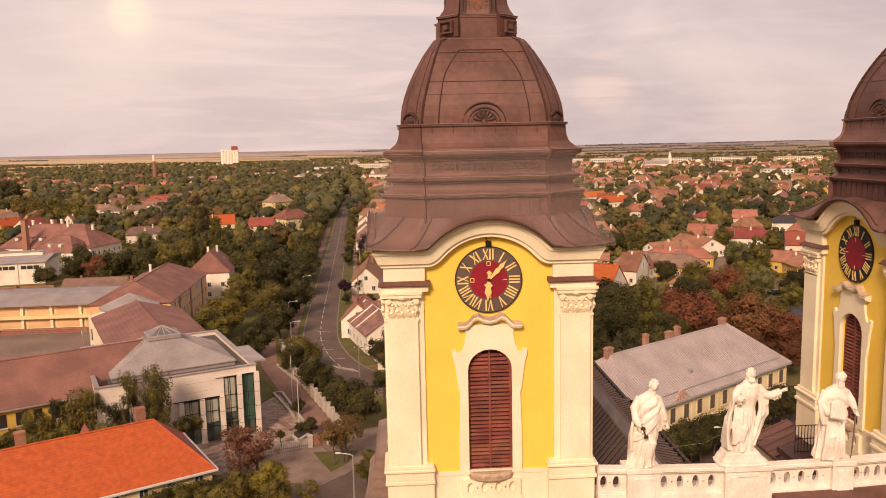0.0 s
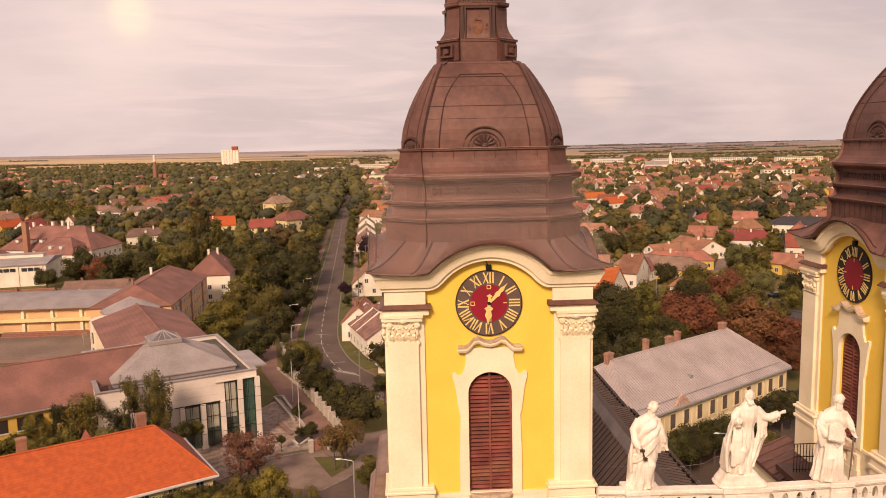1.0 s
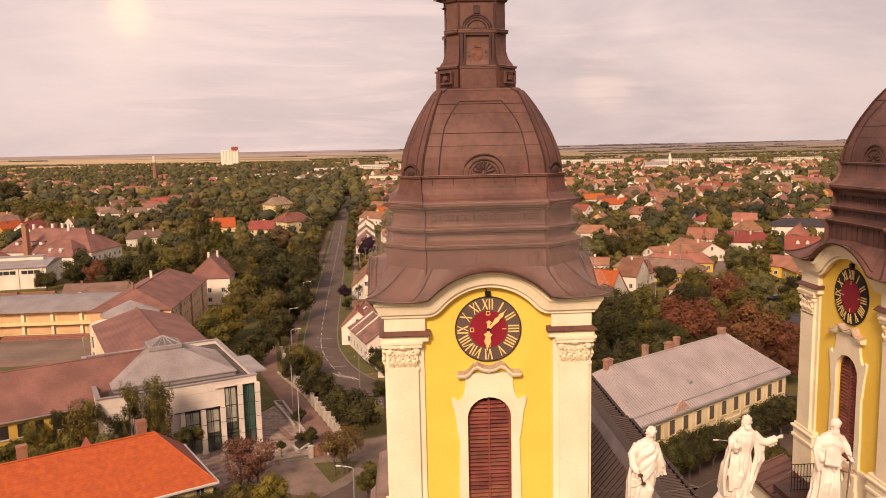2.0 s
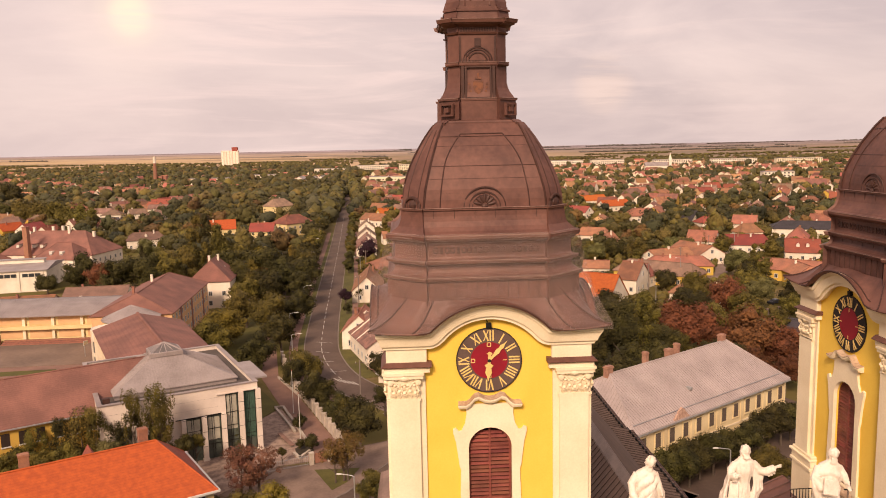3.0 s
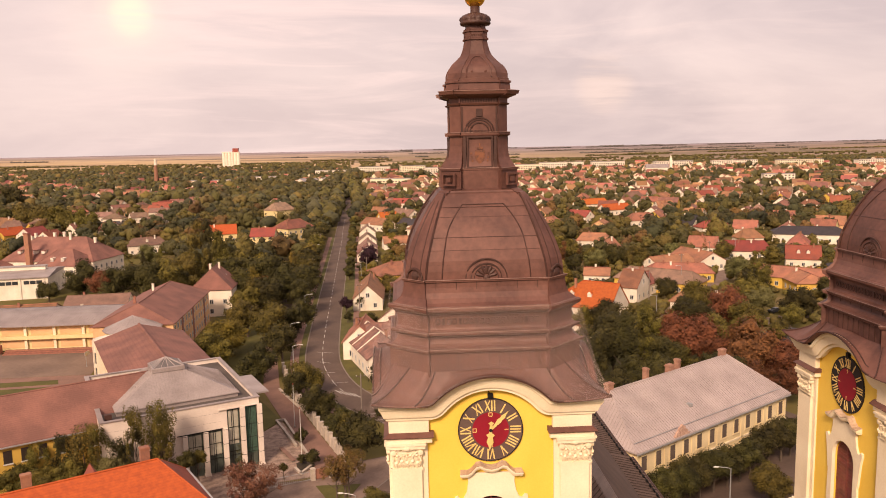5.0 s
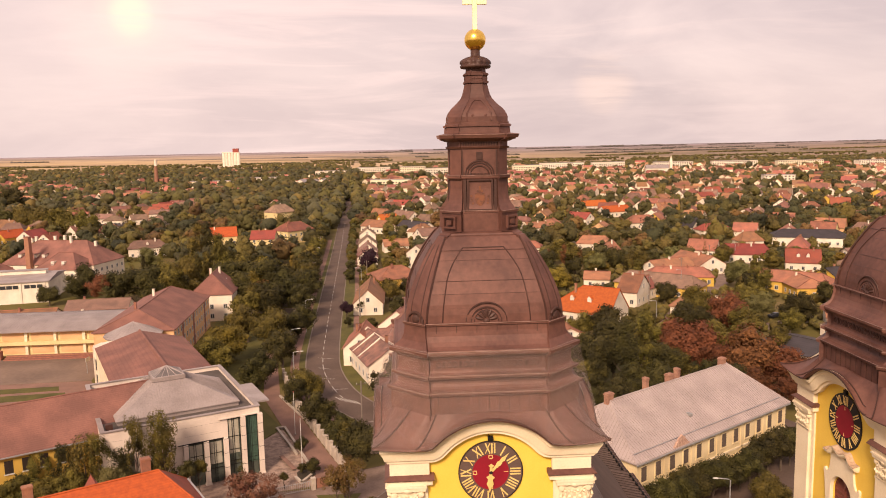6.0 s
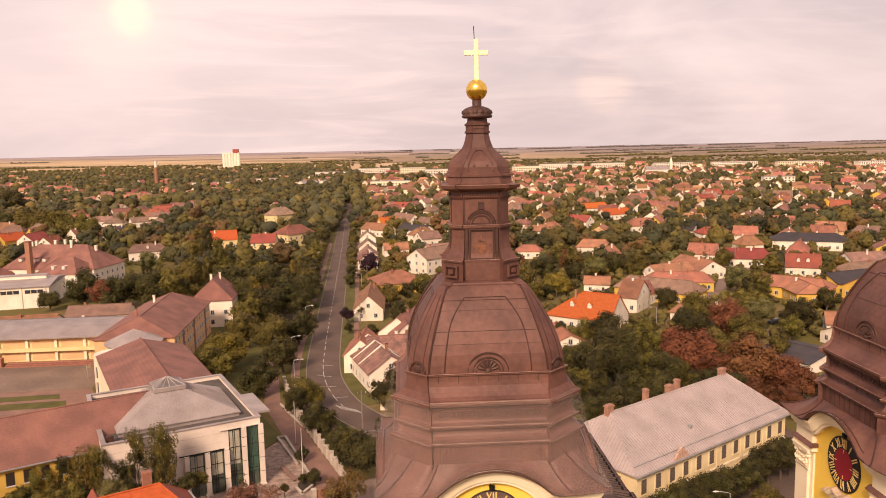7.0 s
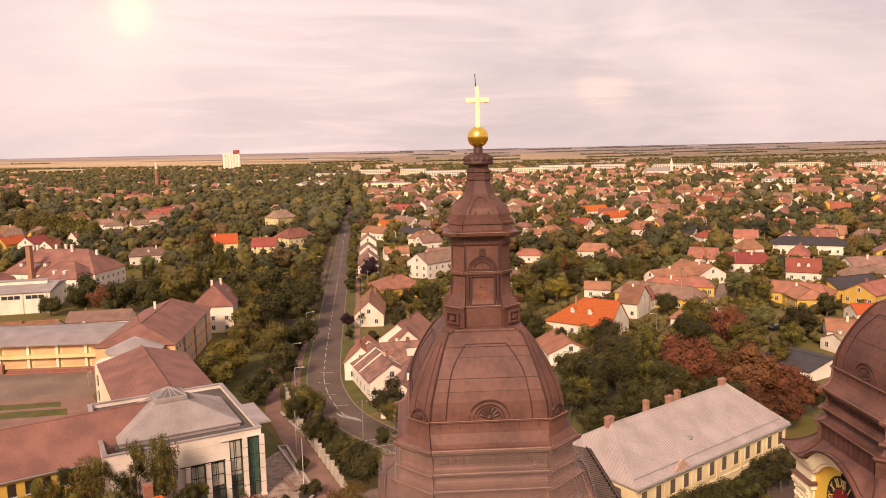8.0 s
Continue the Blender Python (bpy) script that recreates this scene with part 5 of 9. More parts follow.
for z, w, d, o in ((0, 0.88, 0.50, 0), (0.07, 0.88, 0.50, 0), (0.09, 0.83, 0.48, 0), (0.18, 0.78, 0.47, -0.02), (0.27, 0.68, 0.45, -0.04), (0.36, 0.62, 0.43, -0.05), (0.44, 0.57, 0.42, -0.06), (0.49, 0.50, 0.38, -0.06)):
    ring = []
    for i in range(32):                                    # squarish rough mound
        q = 2 * math.pi * i / 32
        c, s = math.cos(q), math.sin(q)
        k = 1 / (abs(c) ** 5 + abs(s) ** 5) ** 0.2 + (0.05 * noise.noise((2.3 * c, 2.3 * s, 6 * z)) if z > 0.1 else 0)
        ring.append((o + w * c * k, d * s * k, z))
    rings.append(ring)
loft(bm, rings)
part("step", bm, STONE, st, bevel=0.015)
part("cartouche", boxes((-0.30, 0.48, -0.50, -0.44, -0.36, -0.22)), STONE, st, bevel=0.02)

# body of the church below the towers
body = thing("church", "yellow and cream church body with grey-brown sheet roofs", "church", CH)
part("facade_wall", boxes((-3.3, 3.3, 0.05, 6.5, 0, 26.5), (3.3, 14.6, 0.05, 1.2, 0, 32.0), (14.6, 21.2, 0.05, 6.5, 0, 26.5)), YELLOW, body)
for z0, z1, o in ((30.8, 31.1, 0.25), (31.1, 31.4, 0.5), (31.4, 31.8, 0.75)):
    part("facade_cornice", boxes((3.7, 14.2, -0.15 - o, 0.6, z0, z1)), CREAM, body, bevel=0.02)
part("facade_top", boxes((3.7, 14.2, -0.6, 1.1, 32.0, 32.2)), STONE, body)
for x in (-2.9, 2.2, 3.9, 7.0, 10.2, 13.3, 15.0, 20.1):
    part("facade_pilaster", boxes((x, x + 0.9, -0.2, 0.1, 0, 31.2)), CREAM, body)
for x0, x1 in ((-0.9, 0.9), (7.9, 10.0), (17.0, 18.8)):
    for z0, z1 in ((5, 10), (16, 22)):
        part("facade_window", boxes((x0, x1, -0.03, 0.1, z0, z1)), GLASS, body)
part("nave_wall", boxes((1.4, 16.5, 6.6, 39.5, 0, 21.7), (1.9, 16.0, 39.5, 53.6, 0, 21.7)), YELLOW, body)


# steep nave roof that flattens towards the eaves, set back a little past the crossing
NR = ((9.0, 29.45), (14.9, 22.45), (17.0, 21.95))
nave = None
for y0, y1, cut in ((6.6, 39.5, 0.0), (39.5, 54.0, 0.35)):
    pts = [(x - (cut if i else 0), z) for i, (x, z) in enumerate(NR)]
    line = pts[::-1] + [(18 - x, z) for x, z in pts[1:]]
    bm = bmesh.new()
    loft(bm, [[(x, y, z) for x, z in line] + [(x, y, z - 0.3) for x, z in line[::-1]] for y in (y0, y1)])
    sheet = part("nave_roof", bm, SLATE, body, "dark brown standing-seam sheet roof")
    nave = nave or sheet
    for side in (-1, 1):
        bm = bmesh.new()
        for i in range(int((y1 - y0) / 0.55)):
            y = y0 + 0.3 + i * 0.55
            p = [(9 + side * (x - 9), y, z + 0.03) for x, z in pts]
            if side < 0:
                tube(bm, p[:2], 0.022, 4)
            tube(bm, p[1:], 0.028, 4)
        part("standing_seam", bm, SEAM, sheet)
        bm = bmesh.new()
        e = 9 + side * (pts[2][0] - 9)
        tube(bm, [(e, y0, pts[2][1] - 0.06), (e, y1, pts[2][1] - 0.06)], 0.11, 8)
        part("gutter", bm, COPPER2, sheet)
        bm = bmesh.new()
        g = e - side * 0.45
        for i in range(int((y1 - y0) / 0.9)):
            y = y0 + 0.5 + i * 0.9
            box(bm, g - 0.06, g + 0.06, y - 0.14, y + 0.14, pts[2][1] + 0.05, pts[2][1] + 0.34)
        tube(bm, [(g, y0, pts[2][1] + 0.3), (g, y1, pts[2][1] + 0.3)], 0.035, 5)
        part("snow_guard", bm, IRON, sheet)
bm = bmesh.new()
loft(bm, [[(8.62, y, 29.02), (8.66, y, 29.12), (9.0, y, 29.55), (9.2, y, 29.3), (9.2, y, 29.2)] for y in (6.5, 54.1)])
for i in range(36):
    box(bm, 8.6, 9.02, 6.9 + i * 1.3, 6.95 + i * 1.3, 29.0, 29.1)
part("ridge_cap", bm, mat("pale worn ridge sheet", (0.21, 0.16, 0.14), (0.13, 0.10, 0.09), 0.6, 0.1, 0.8, 8, 0.5, 0.1), nave)
part("valley_roof", boxes((3.35, 14.55, 5.9, 7.0, 22.4, 26.0)), SLATE, body)
# sheet-covered shoulder beside the tower
SHEET = mat("weathered pale sheet", (0.29, 0.188, 0.15), (0.19, 0.125, 0.10), 0.75, 0.05, 0.6, 6, 0.5, 0.1, courses=(2.2, 0.4))
for s in (-1, 1):
    bm = bmesh.new()
    edge = [(-3.2, 31.3), (-4.25, 31.0), (-4.4, 30.1), (-4.5, 29.3), (-4.75, 29.0), (-4.82, 28.1), (-5.15, 26.8), (-5.4, 25.4), (-5.7, 24.0), (-3.2, 24.0)]
    loft(bm, [[(x if s < 0 else 17.9 - x, y, z) for x, z in edge] for y in (7.2, 12.0)])
    part("scroll_cover", bm, SHEET, body, "pale weathered sheet covering of the side scroll")
    part("scroll_wall", boxes((-5.6, -3.3, 7.4, 11.8, 0, 24.0) if s < 0 else (21.2, 23.5, 7.4, 11.8, 0, 24.0)), YELLOW, body)
# copper-covered ledge, porch roof and railing beside the far tower
bm = bmesh.new()
loft(bm, [[(x, swell(x) - 0.33, 32.46), (x, swell(x) - 0.95, 32.40), (x, swell(x) - 0.97, 32.30), (x, swell(x) - 0.33, 32.30)] for x in (9.6, 10.4, 11.2, 12.0, 12.8, 13.5, 14.2)])
part("ledge_cover", bm, COPPER, body, "brown copper sheet on the ledge")
lean = thing("lean_to_roof", "small brown sheet-metal lean-to roof beside the tower", "roof", CH)
bm = bmesh.new()
loft(bm, [[(12.9, y, 30.9), (12.9, y, 30.75), (14.7, y, 31.5), (14.7, y, 31.65)] for y in (5.0, 8.3)])
roof_ob = part("sheet", bm, COPPER, lean)
bm = bmesh.new()
for i in range(6):
    y = 5.15 + i * 0.6
    tube(bm, [(12.9, y, 30.92), (14.7, y, 31.67)], 0.025, 4)
part("seam", bm, COPPER2, roof_ob)
part("lean_to_wall", boxes((13.1, 14.6, 5.2, 8.1, 22.0, 30.7)), CREAM, lean)
rail = thing("roof_railing", "black iron railing on the small roof terrace", "railing", CH @ pose(12.9, 4.1, 31.75, 0, 0, 0))
for i in range(11):
    bm = bmesh.new()
    tube(bm, [(i * 0.13, 0, 0), (i * 0.13, 0, 1.2)], 0.016, 4)
    part("baluster", bm, IRON, rail)
for z in (0.1, 0.65, 1.2):
    bm = bmesh.new()
    tube(bm, [(0, 0, z), (1.3, 0, z)], 0.02, 4)
    part("rail", bm, IRON, rail)
part("terrace", boxes((-0.3, 1.6, -3.0, 0.9, -0.25, 0.0)), COPPER2, rail)
w = thing("roof_cable", "thin pale cable slung behind the balustrade", "cable", CH)
bm = bmesh.new()
tube(bm, [(3.6, 0.6, 34.5), (3.8, 0.65, 34.1), (4.2, 0.7, 33.82), (5.0, 0.8, 33.75), (6.4, 0.8, 33.6), (7.8, 0.8, 33.75), (8.3, 0.8, 34.0), (9.6, 0.8, 33.8), (10.6, 0.8, 33.85), (11.4, 1.0, 34.2)], 0.006, 4)
part("cable", bm, KERB, w)

# ---- streets and open ground ----
def between(line, d):
    """A line moved sideways by d metres, to its right."""
    out = []
    for i, p in enumerate(line):
        a, b = line[max(i - 1, 0)], line[min(i + 1, len(line) - 1)]
        dx, dy = b[0] - a[0], b[1] - a[1]
        k = math.hypot(dx, dy)
        out.append((p[0] + dy / k * d, p[1] - dx / k * d))
    return out


def smooth_line(pts, n=6):
    """Catmull-Rom through points."""
    out = []
    for i in range(len(pts) - 1):
        p = [Vector(pts[max(min(j, len(pts) - 1), 0)]) for j in (i - 1, i, i + 1, i + 2)]
        for k in range(n):
            t = k / n
            q = 0.5 * (2 * p[1] + (p[2] - p[0]) * t + (2 * p[0] - 5 * p[1] + 4 * p[2] - p[3]) * t * t + (3 * p[1] - p[0] - 3 * p[2] + p[3]) * t ** 3)
            out.append((q.x, q.y))
    return out + [tuple(pts[-1])]


AXIS = smooth_line([(30, 70), (5, 99), (-8, 112), (-16, 121), (-22, 131), (-26.5, 144), (-29.3, 158), (-32.2, 185), (-35.8, 224), (-41.7, 288.5), (-49.5, 373), (-60, 482), (-72, 612), (-95, 850), (-130, 1230)])
strip("road", between(AXIS, -3.9), between(AXIS, 3.9), -0.2, 0.03, ASPHALT, "grey asphalt main road with worn edges", "road")
strip("kerb", between(AXIS, -4.15), between(AXIS, -3.9), -0.2, 0.14, KERB, "pale concrete kerb along the road", "kerb")
strip("kerb", between(AXIS, 3.9), between(AXIS, 4.15), -0.2, 0.14, KERB, "pale concrete kerb along the road", "kerb")
near = [p for p in AXIS if 118 < p[1] < 420]
strip("pavement", between(near, -7.6), between(near, -5.6), -0.2, 0.12, REDPAVE, "reddish-brown pavement beside the road", "pavement")
strip("verge", between(near, -5.6), between(near, -4.15), -0.2, 0.10, LAWN, "strip of dry grass along the kerb", "verge")
right = [p for p in AXIS if 127 < p[1] < 420]
strip("verge", between(right, 4.15), between(right, 7.6), -0.2, 0.10, LAWN, "green grass verge between road and houses", "verge")
strip("pavement", between(right, 7.6), between(right, 9.2), -0.2, 0.12, REDPAVE, "reddish-brown pavement beside the road", "pavement")
line = [p for p in AXIS if 128 < p[1] < 520]
bm = bmesh.new()
acc, on = 0.0, True
for a, b in zip(line, line[1:]):
    d = Vector((b[0] - a[0], b[1] - a[1], 0))
    n = max(1, int(d.length / 1.2))
    for i in range(n):
        acc += d.length / n
        if int(acc / 3.0) % 2 == 0:
            p0, p1 = Vector((*a, 0)) + d * (i / n), Vector((*a, 0)) + d * ((i + 1) / n)
            s = Vector((d.y, -d.x, 0)).normalized() * 0.09
            vs = [bm.verts.new(q + Vector((0, 0, 0.036))) for q in (p0 - s, p0 + s, p1 + s, p1 - s)]
            bm.faces.new(vs)
tagged(part("lane_line", bm, PAINT), "dashed white centre line painted on the road", "road marking", kind="structure")
cross_dir = Vector((0.84, -0.54, 0)).normalized()
along = Vector((0.55, -0.83, 0)).normalized()
for i in range(5):                                                   # zebra crossing
    p = Vector((-22.0, 128.8, 0)) + cross_dir * i * 1.2
    w = cross_dir * 0.3
    bm = bmesh.new()
    prism(bm, [tuple((p + q)[:2]) for q in (-w - along * 1.5, w - along * 1.5, w + along * 1.5, -w + along * 1.5)], 0.02, 0.037)
    tagged(part("crossing_bar", bm, PAINT), "white painted zebra crossing bar on the road", "road marking", "zebra crossing", "structure")
for p, q in (((-30.8, 160.6), (-26.9, 159.4)), ((-29.8, 152.0), (-26.4, 150.4)), ((-28.0, 143.4), (-24.4, 142.6)), ((-24.2, 134.8), (-20.8, 135.4)), ((-15.6, 114.6), (-11.4, 115.8)), ((-13.8, 111.4), (-9.8, 112.6)), ((-11.4, 108.0), (-7.6, 109.4))):
    d = Vector((q[0] - p[0], q[1] - p[1]))
    s = Vector((d.y, -d.x)).normalized() * 0.07
    bm = bmesh.new()
    prism(bm, [(p[0] - s.x, p[1] - s.y), (q[0] - s.x, q[1] - s.y), (q[0] + s.x, q[1] + s.y), (p[0] + s.x, p[1] + s.y)], 0.02, 0.036)
    tagged(part("bay_line", bm, PAINT), "thin white parking bay line on the road", "road marking", "bay lines", "structure")

MOSAIC = mat("pale patterned stone paving", (0.36, 0.256, 0.204), (0.19, 0.130, 0.102), 0.9, 0, 0.9, 4, 0.7, 0.15)
slab("plaza", [(-52, 72), (-34, 74), (-25.8, 85.9), (-20.9, 87.6), (-22, 92.5), (-24.7, 100), (-30.4, 112.2), (-32.8, 106.7), (-38, 118), (-56, 112)], -0.2, 0.06, MOSAIC, "pale patterned stone paving before the library", "paving")
slab("forecourt", [(-34, 60), (4, 58), (8, 84), (-4, 98), (-16.5, 91.9), (-20.8, 86.4), (-25.8, 85.7), (-34, 73.9)], -0.2, 0.045, ASPHALT, "worn grey-brown asphalt forecourt", "paving")
slab("footpath", [(-20.8, 87.7), (-16.8, 92.2), (-20.6, 100.8), (-27.6, 117.4), (-34.4, 131), (-42.5, 168), (-45, 167), (-37.9, 131), (-30.3, 112.5), (-24.6, 100.1), (-21.9, 92.5)], -0.2, 0.07, REDPAVE, "red-brown paved footpath beside the library", "path")
slab("lawn", [(-37.9, 126), (-30.5, 112.6), (-32.8, 106.9), (-38, 117.9), (-41, 124)], -0.2, 0.09, LAWN, "small green lawn beside the library", "lawn")
slab("planted_bed", [(-24.4, 92.6), (-23.8, 90.2), (-22.9, 88.4), (-21.2, 91.6), (-22.6, 95.4)], -0.2, 0.12, mat("dark bed soil", (0.06, 0.045, 0.03), (0.03, 0.025, 0.017), 0.95, 0, 1, 6, 0.5, 0.4), "dark planted bed edged with stone", "bed")
slab("paved_square", [(-33.9, 73.8), (-24, 74.5), (-17.5, 73), (-14.6, 76.6), (-10.3, 84.7), (-7.2, 91), (-9, 95.2), (-16.4, 91.8), (-20.8, 86.3), (-25.8, 85.6)], -0.2, 0.07, PAVING, "pale worn paving of the square before the fence", "paving")
strip("kerb", [(-17.6, 72.9), (-14.6, 76.5), (-10.2, 84.6), (-7.1, 91)], [(-17.4, 72.7), (-14.4, 76.3), (-10.0, 84.5), (-6.9, 90.9)], -0.2, 0.12, KERB, "pale stone kerb round the paved square", "kerb")
slab("lawn", [(-20.1, 84.2), (-13.4, 84.5), (-14.7, 79.8), (-16.6, 77.1)], -0.2, 0.10, LAWN, "triangular green lawn on the square", "lawn")
slab("lawn", [(-11.5, 75.5), (-8, 83), (-6, 81), (-9.5, 74)], -0.2, 0.10, LAWN, "small green lawn on the square", "lawn")
slab("park_ground", [(-44, 120), (-38, 122), (-41.5, 150), (-45, 168), (-42.8, 190), (-45.5, 214), (-70, 217), (-58, 150)], -0.2, 0.05, LAWN, "shaded park grass under the trees", "lawn")
COURT = mat("worn court asphalt", (0.215, 0.148, 0.112), (0.145, 0.10, 0.077), 0.92, 0, 0.1, 1.2, 0.6, 0.1)
slab("school_court", [(-125, 142), (-80, 146), (-84, 168), (-126, 164)], -0.2, 0.05, COURT, "worn grey-brown asphalt school court", "court")
slab("school_yard", [(-120, 118), (-68, 126), (-80, 145.8), (-125, 141.8)], -0.2, 0.04, REDPAVE, "reddish gravel school yard", "yard")
slab("lawn", [(-118, 128), (-80, 133.5), (-82, 137.5), (-119, 132)], -0.2, 0.09, LAWN, "green lawn strip in the school yard", "lawn")
slab("lawn", [(-118, 134), (-84, 139), (-85.5, 142), (-119, 138)], -0.2, 0.09, LAWN, "green lawn strip in the school yard", "lawn")
slab("churchyard", [(8, 58), (34, 58), (70, 92), (62, 112), (14, 84)], -0.2, 0.03, ASPHALT, "grey street between church and rectory", "street")
slab("side_street", [(54, 176), (58, 174), (96, 236), (132, 290), (128, 294), (90, 242)], -0.2, 0.04, PAVING, "pale dusty side street", "street")
slab("park_lawn", [(22, 96), (52, 112), (84, 128), (80, 160), (50, 172), (16, 160)], -0.2, 0.04, LAWN, "shaded lawn behind the rectory", "lawn")


# ---- windows and plain houses ----
def window_meshes(w, h, bars=1):
    """The frame, one plate with its lights cut out, and the pane behind it."""
    lights, n = [], bars + 1
    step = w / n
    for i in range(n):
        x0, x1 = -w / 2 + i * step + 0.04, -w / 2 + (i + 1) * step - 0.04
        lights.append([(x0, 0.05), (x1, 0.05), (x1, h - 0.05), (x0, h - 0.05)])
    bm = bmesh.new()
    holed(bm, [(-w / 2 - 0.1, -0.1), (w / 2 + 0.1, -0.1), (w / 2 + 0.1, h + 0.1), (-w / 2 - 0.1, h + 0.1)], lights, -0.07, 0.02)
    pane = boxes((-w / 2, w / 2, -0.03, 0.015, 0, h))
    made = []
    for name, b, material in (("window", bm, FRAME), ("pane", pane, GLASS)):
        bmesh.ops.recalc_face_normals(b, faces=b.faces[:])
        me = bpy.data.meshes.new(name)
        b.to_mesh(me)
        b.free()
        me.materials.append(material)
        made.append(me)
    return made


WIN = {"small": window_meshes(1.0, 1.3), "tall": window_meshes(1.05, 1.9), "wide": window_meshes(1.9, 1.4, 2), "door": window_meshes(1.0, 2.1, 0)}


def put_window(parent, kind, x, y, z, rz, name="window"):
    ob = new(name, WIN[kind][0])
    ob.parent = parent
    ob.matrix_basis = pose(x, y, z, 0, 0, rz)
    if parent.parent is None:
        pane = new("pane", WIN[kind][1])
        pane.parent = ob
    return ob


def roof_lines(l, w, e, r, hip, over):
    """Eave half sizes, eave height and the two ridge ends; hip is how far the ridge draws in, at both ends or as (left, right)."""
    h0, h1 = hip if isinstance(hip, tuple) else (hip, hip)
    x0, x1 = -l / 2 - over * (1 if h0 else 0.7), l / 2 + over * (1 if h1 else 0.7)
    return x0, x1, w / 2 + over, e - (r - e) * over / (w / 2), -l / 2 + h0 if h0 else x0, l / 2 - h1 if h1 else x1


def roof_mesh(l, w, e, r, hip, over=0.4, th=0.18):
    """A gabled or hipped roof with the ridge along x, a shell of even thickness; gable ends stay open."""
    x0, x1, W, ze, r0, r1 = roof_lines(l, w, e, r, hip, over)
    bm = bmesh.new()
    low, top = [[bm.verts.new((x, y, ze - d)) for x, y in ((x0, -W), (x1, -W), (x1, W), (x0, W))] + [bm.verts.new((x, 0, r - d)) for x in (r0, r1)] for d in (th, 0)]
    for v in (low, top):
        bm.faces.new((v[0], v[1], v[5], v[4]))
        bm.faces.new((v[2], v[3], v[4], v[5]))
    for a, b, c, out in ((1, 2, 5, abs(x1 - r1)), (3, 0, 4, abs(x0 - r0))):
        if out > 0.01:
            bm.faces.new((top[a], top[b], top[c]))
            bm.faces.new((low[a], low[b], low[c]))
            bm.faces.new((low[a], low[b], top[b], top[a]))
        else:
            bm.faces.new((low[a], low[c], top[c], top[a]))
            bm.faces.new((low[c], low[b], top[b], top[c]))
    for a, b in ((0, 1), (2, 3)):
        bm.faces.new((low[a], low[b], top[b], top[a]))
    return bm


def ridge_tiles(bm, l, w, e, r, hip, over=0.4):
    x0, x1, W, ze, r0, r1 = roof_lines(l, w, e, r, hip, over)
    tube(bm, [(r0, 0, r + 0.02), (r1, 0, r + 0.02)], 0.14, 5)
    for xe, xr in ((x0, r0), (x1, r1)):
        if abs(xe - xr) > 0.01:
            for sy in (-1, 1):
                tube(bm, [(xr, 0, r + 0.01), (xe, sy * W, ze + 0.02)], 0.11, 5)


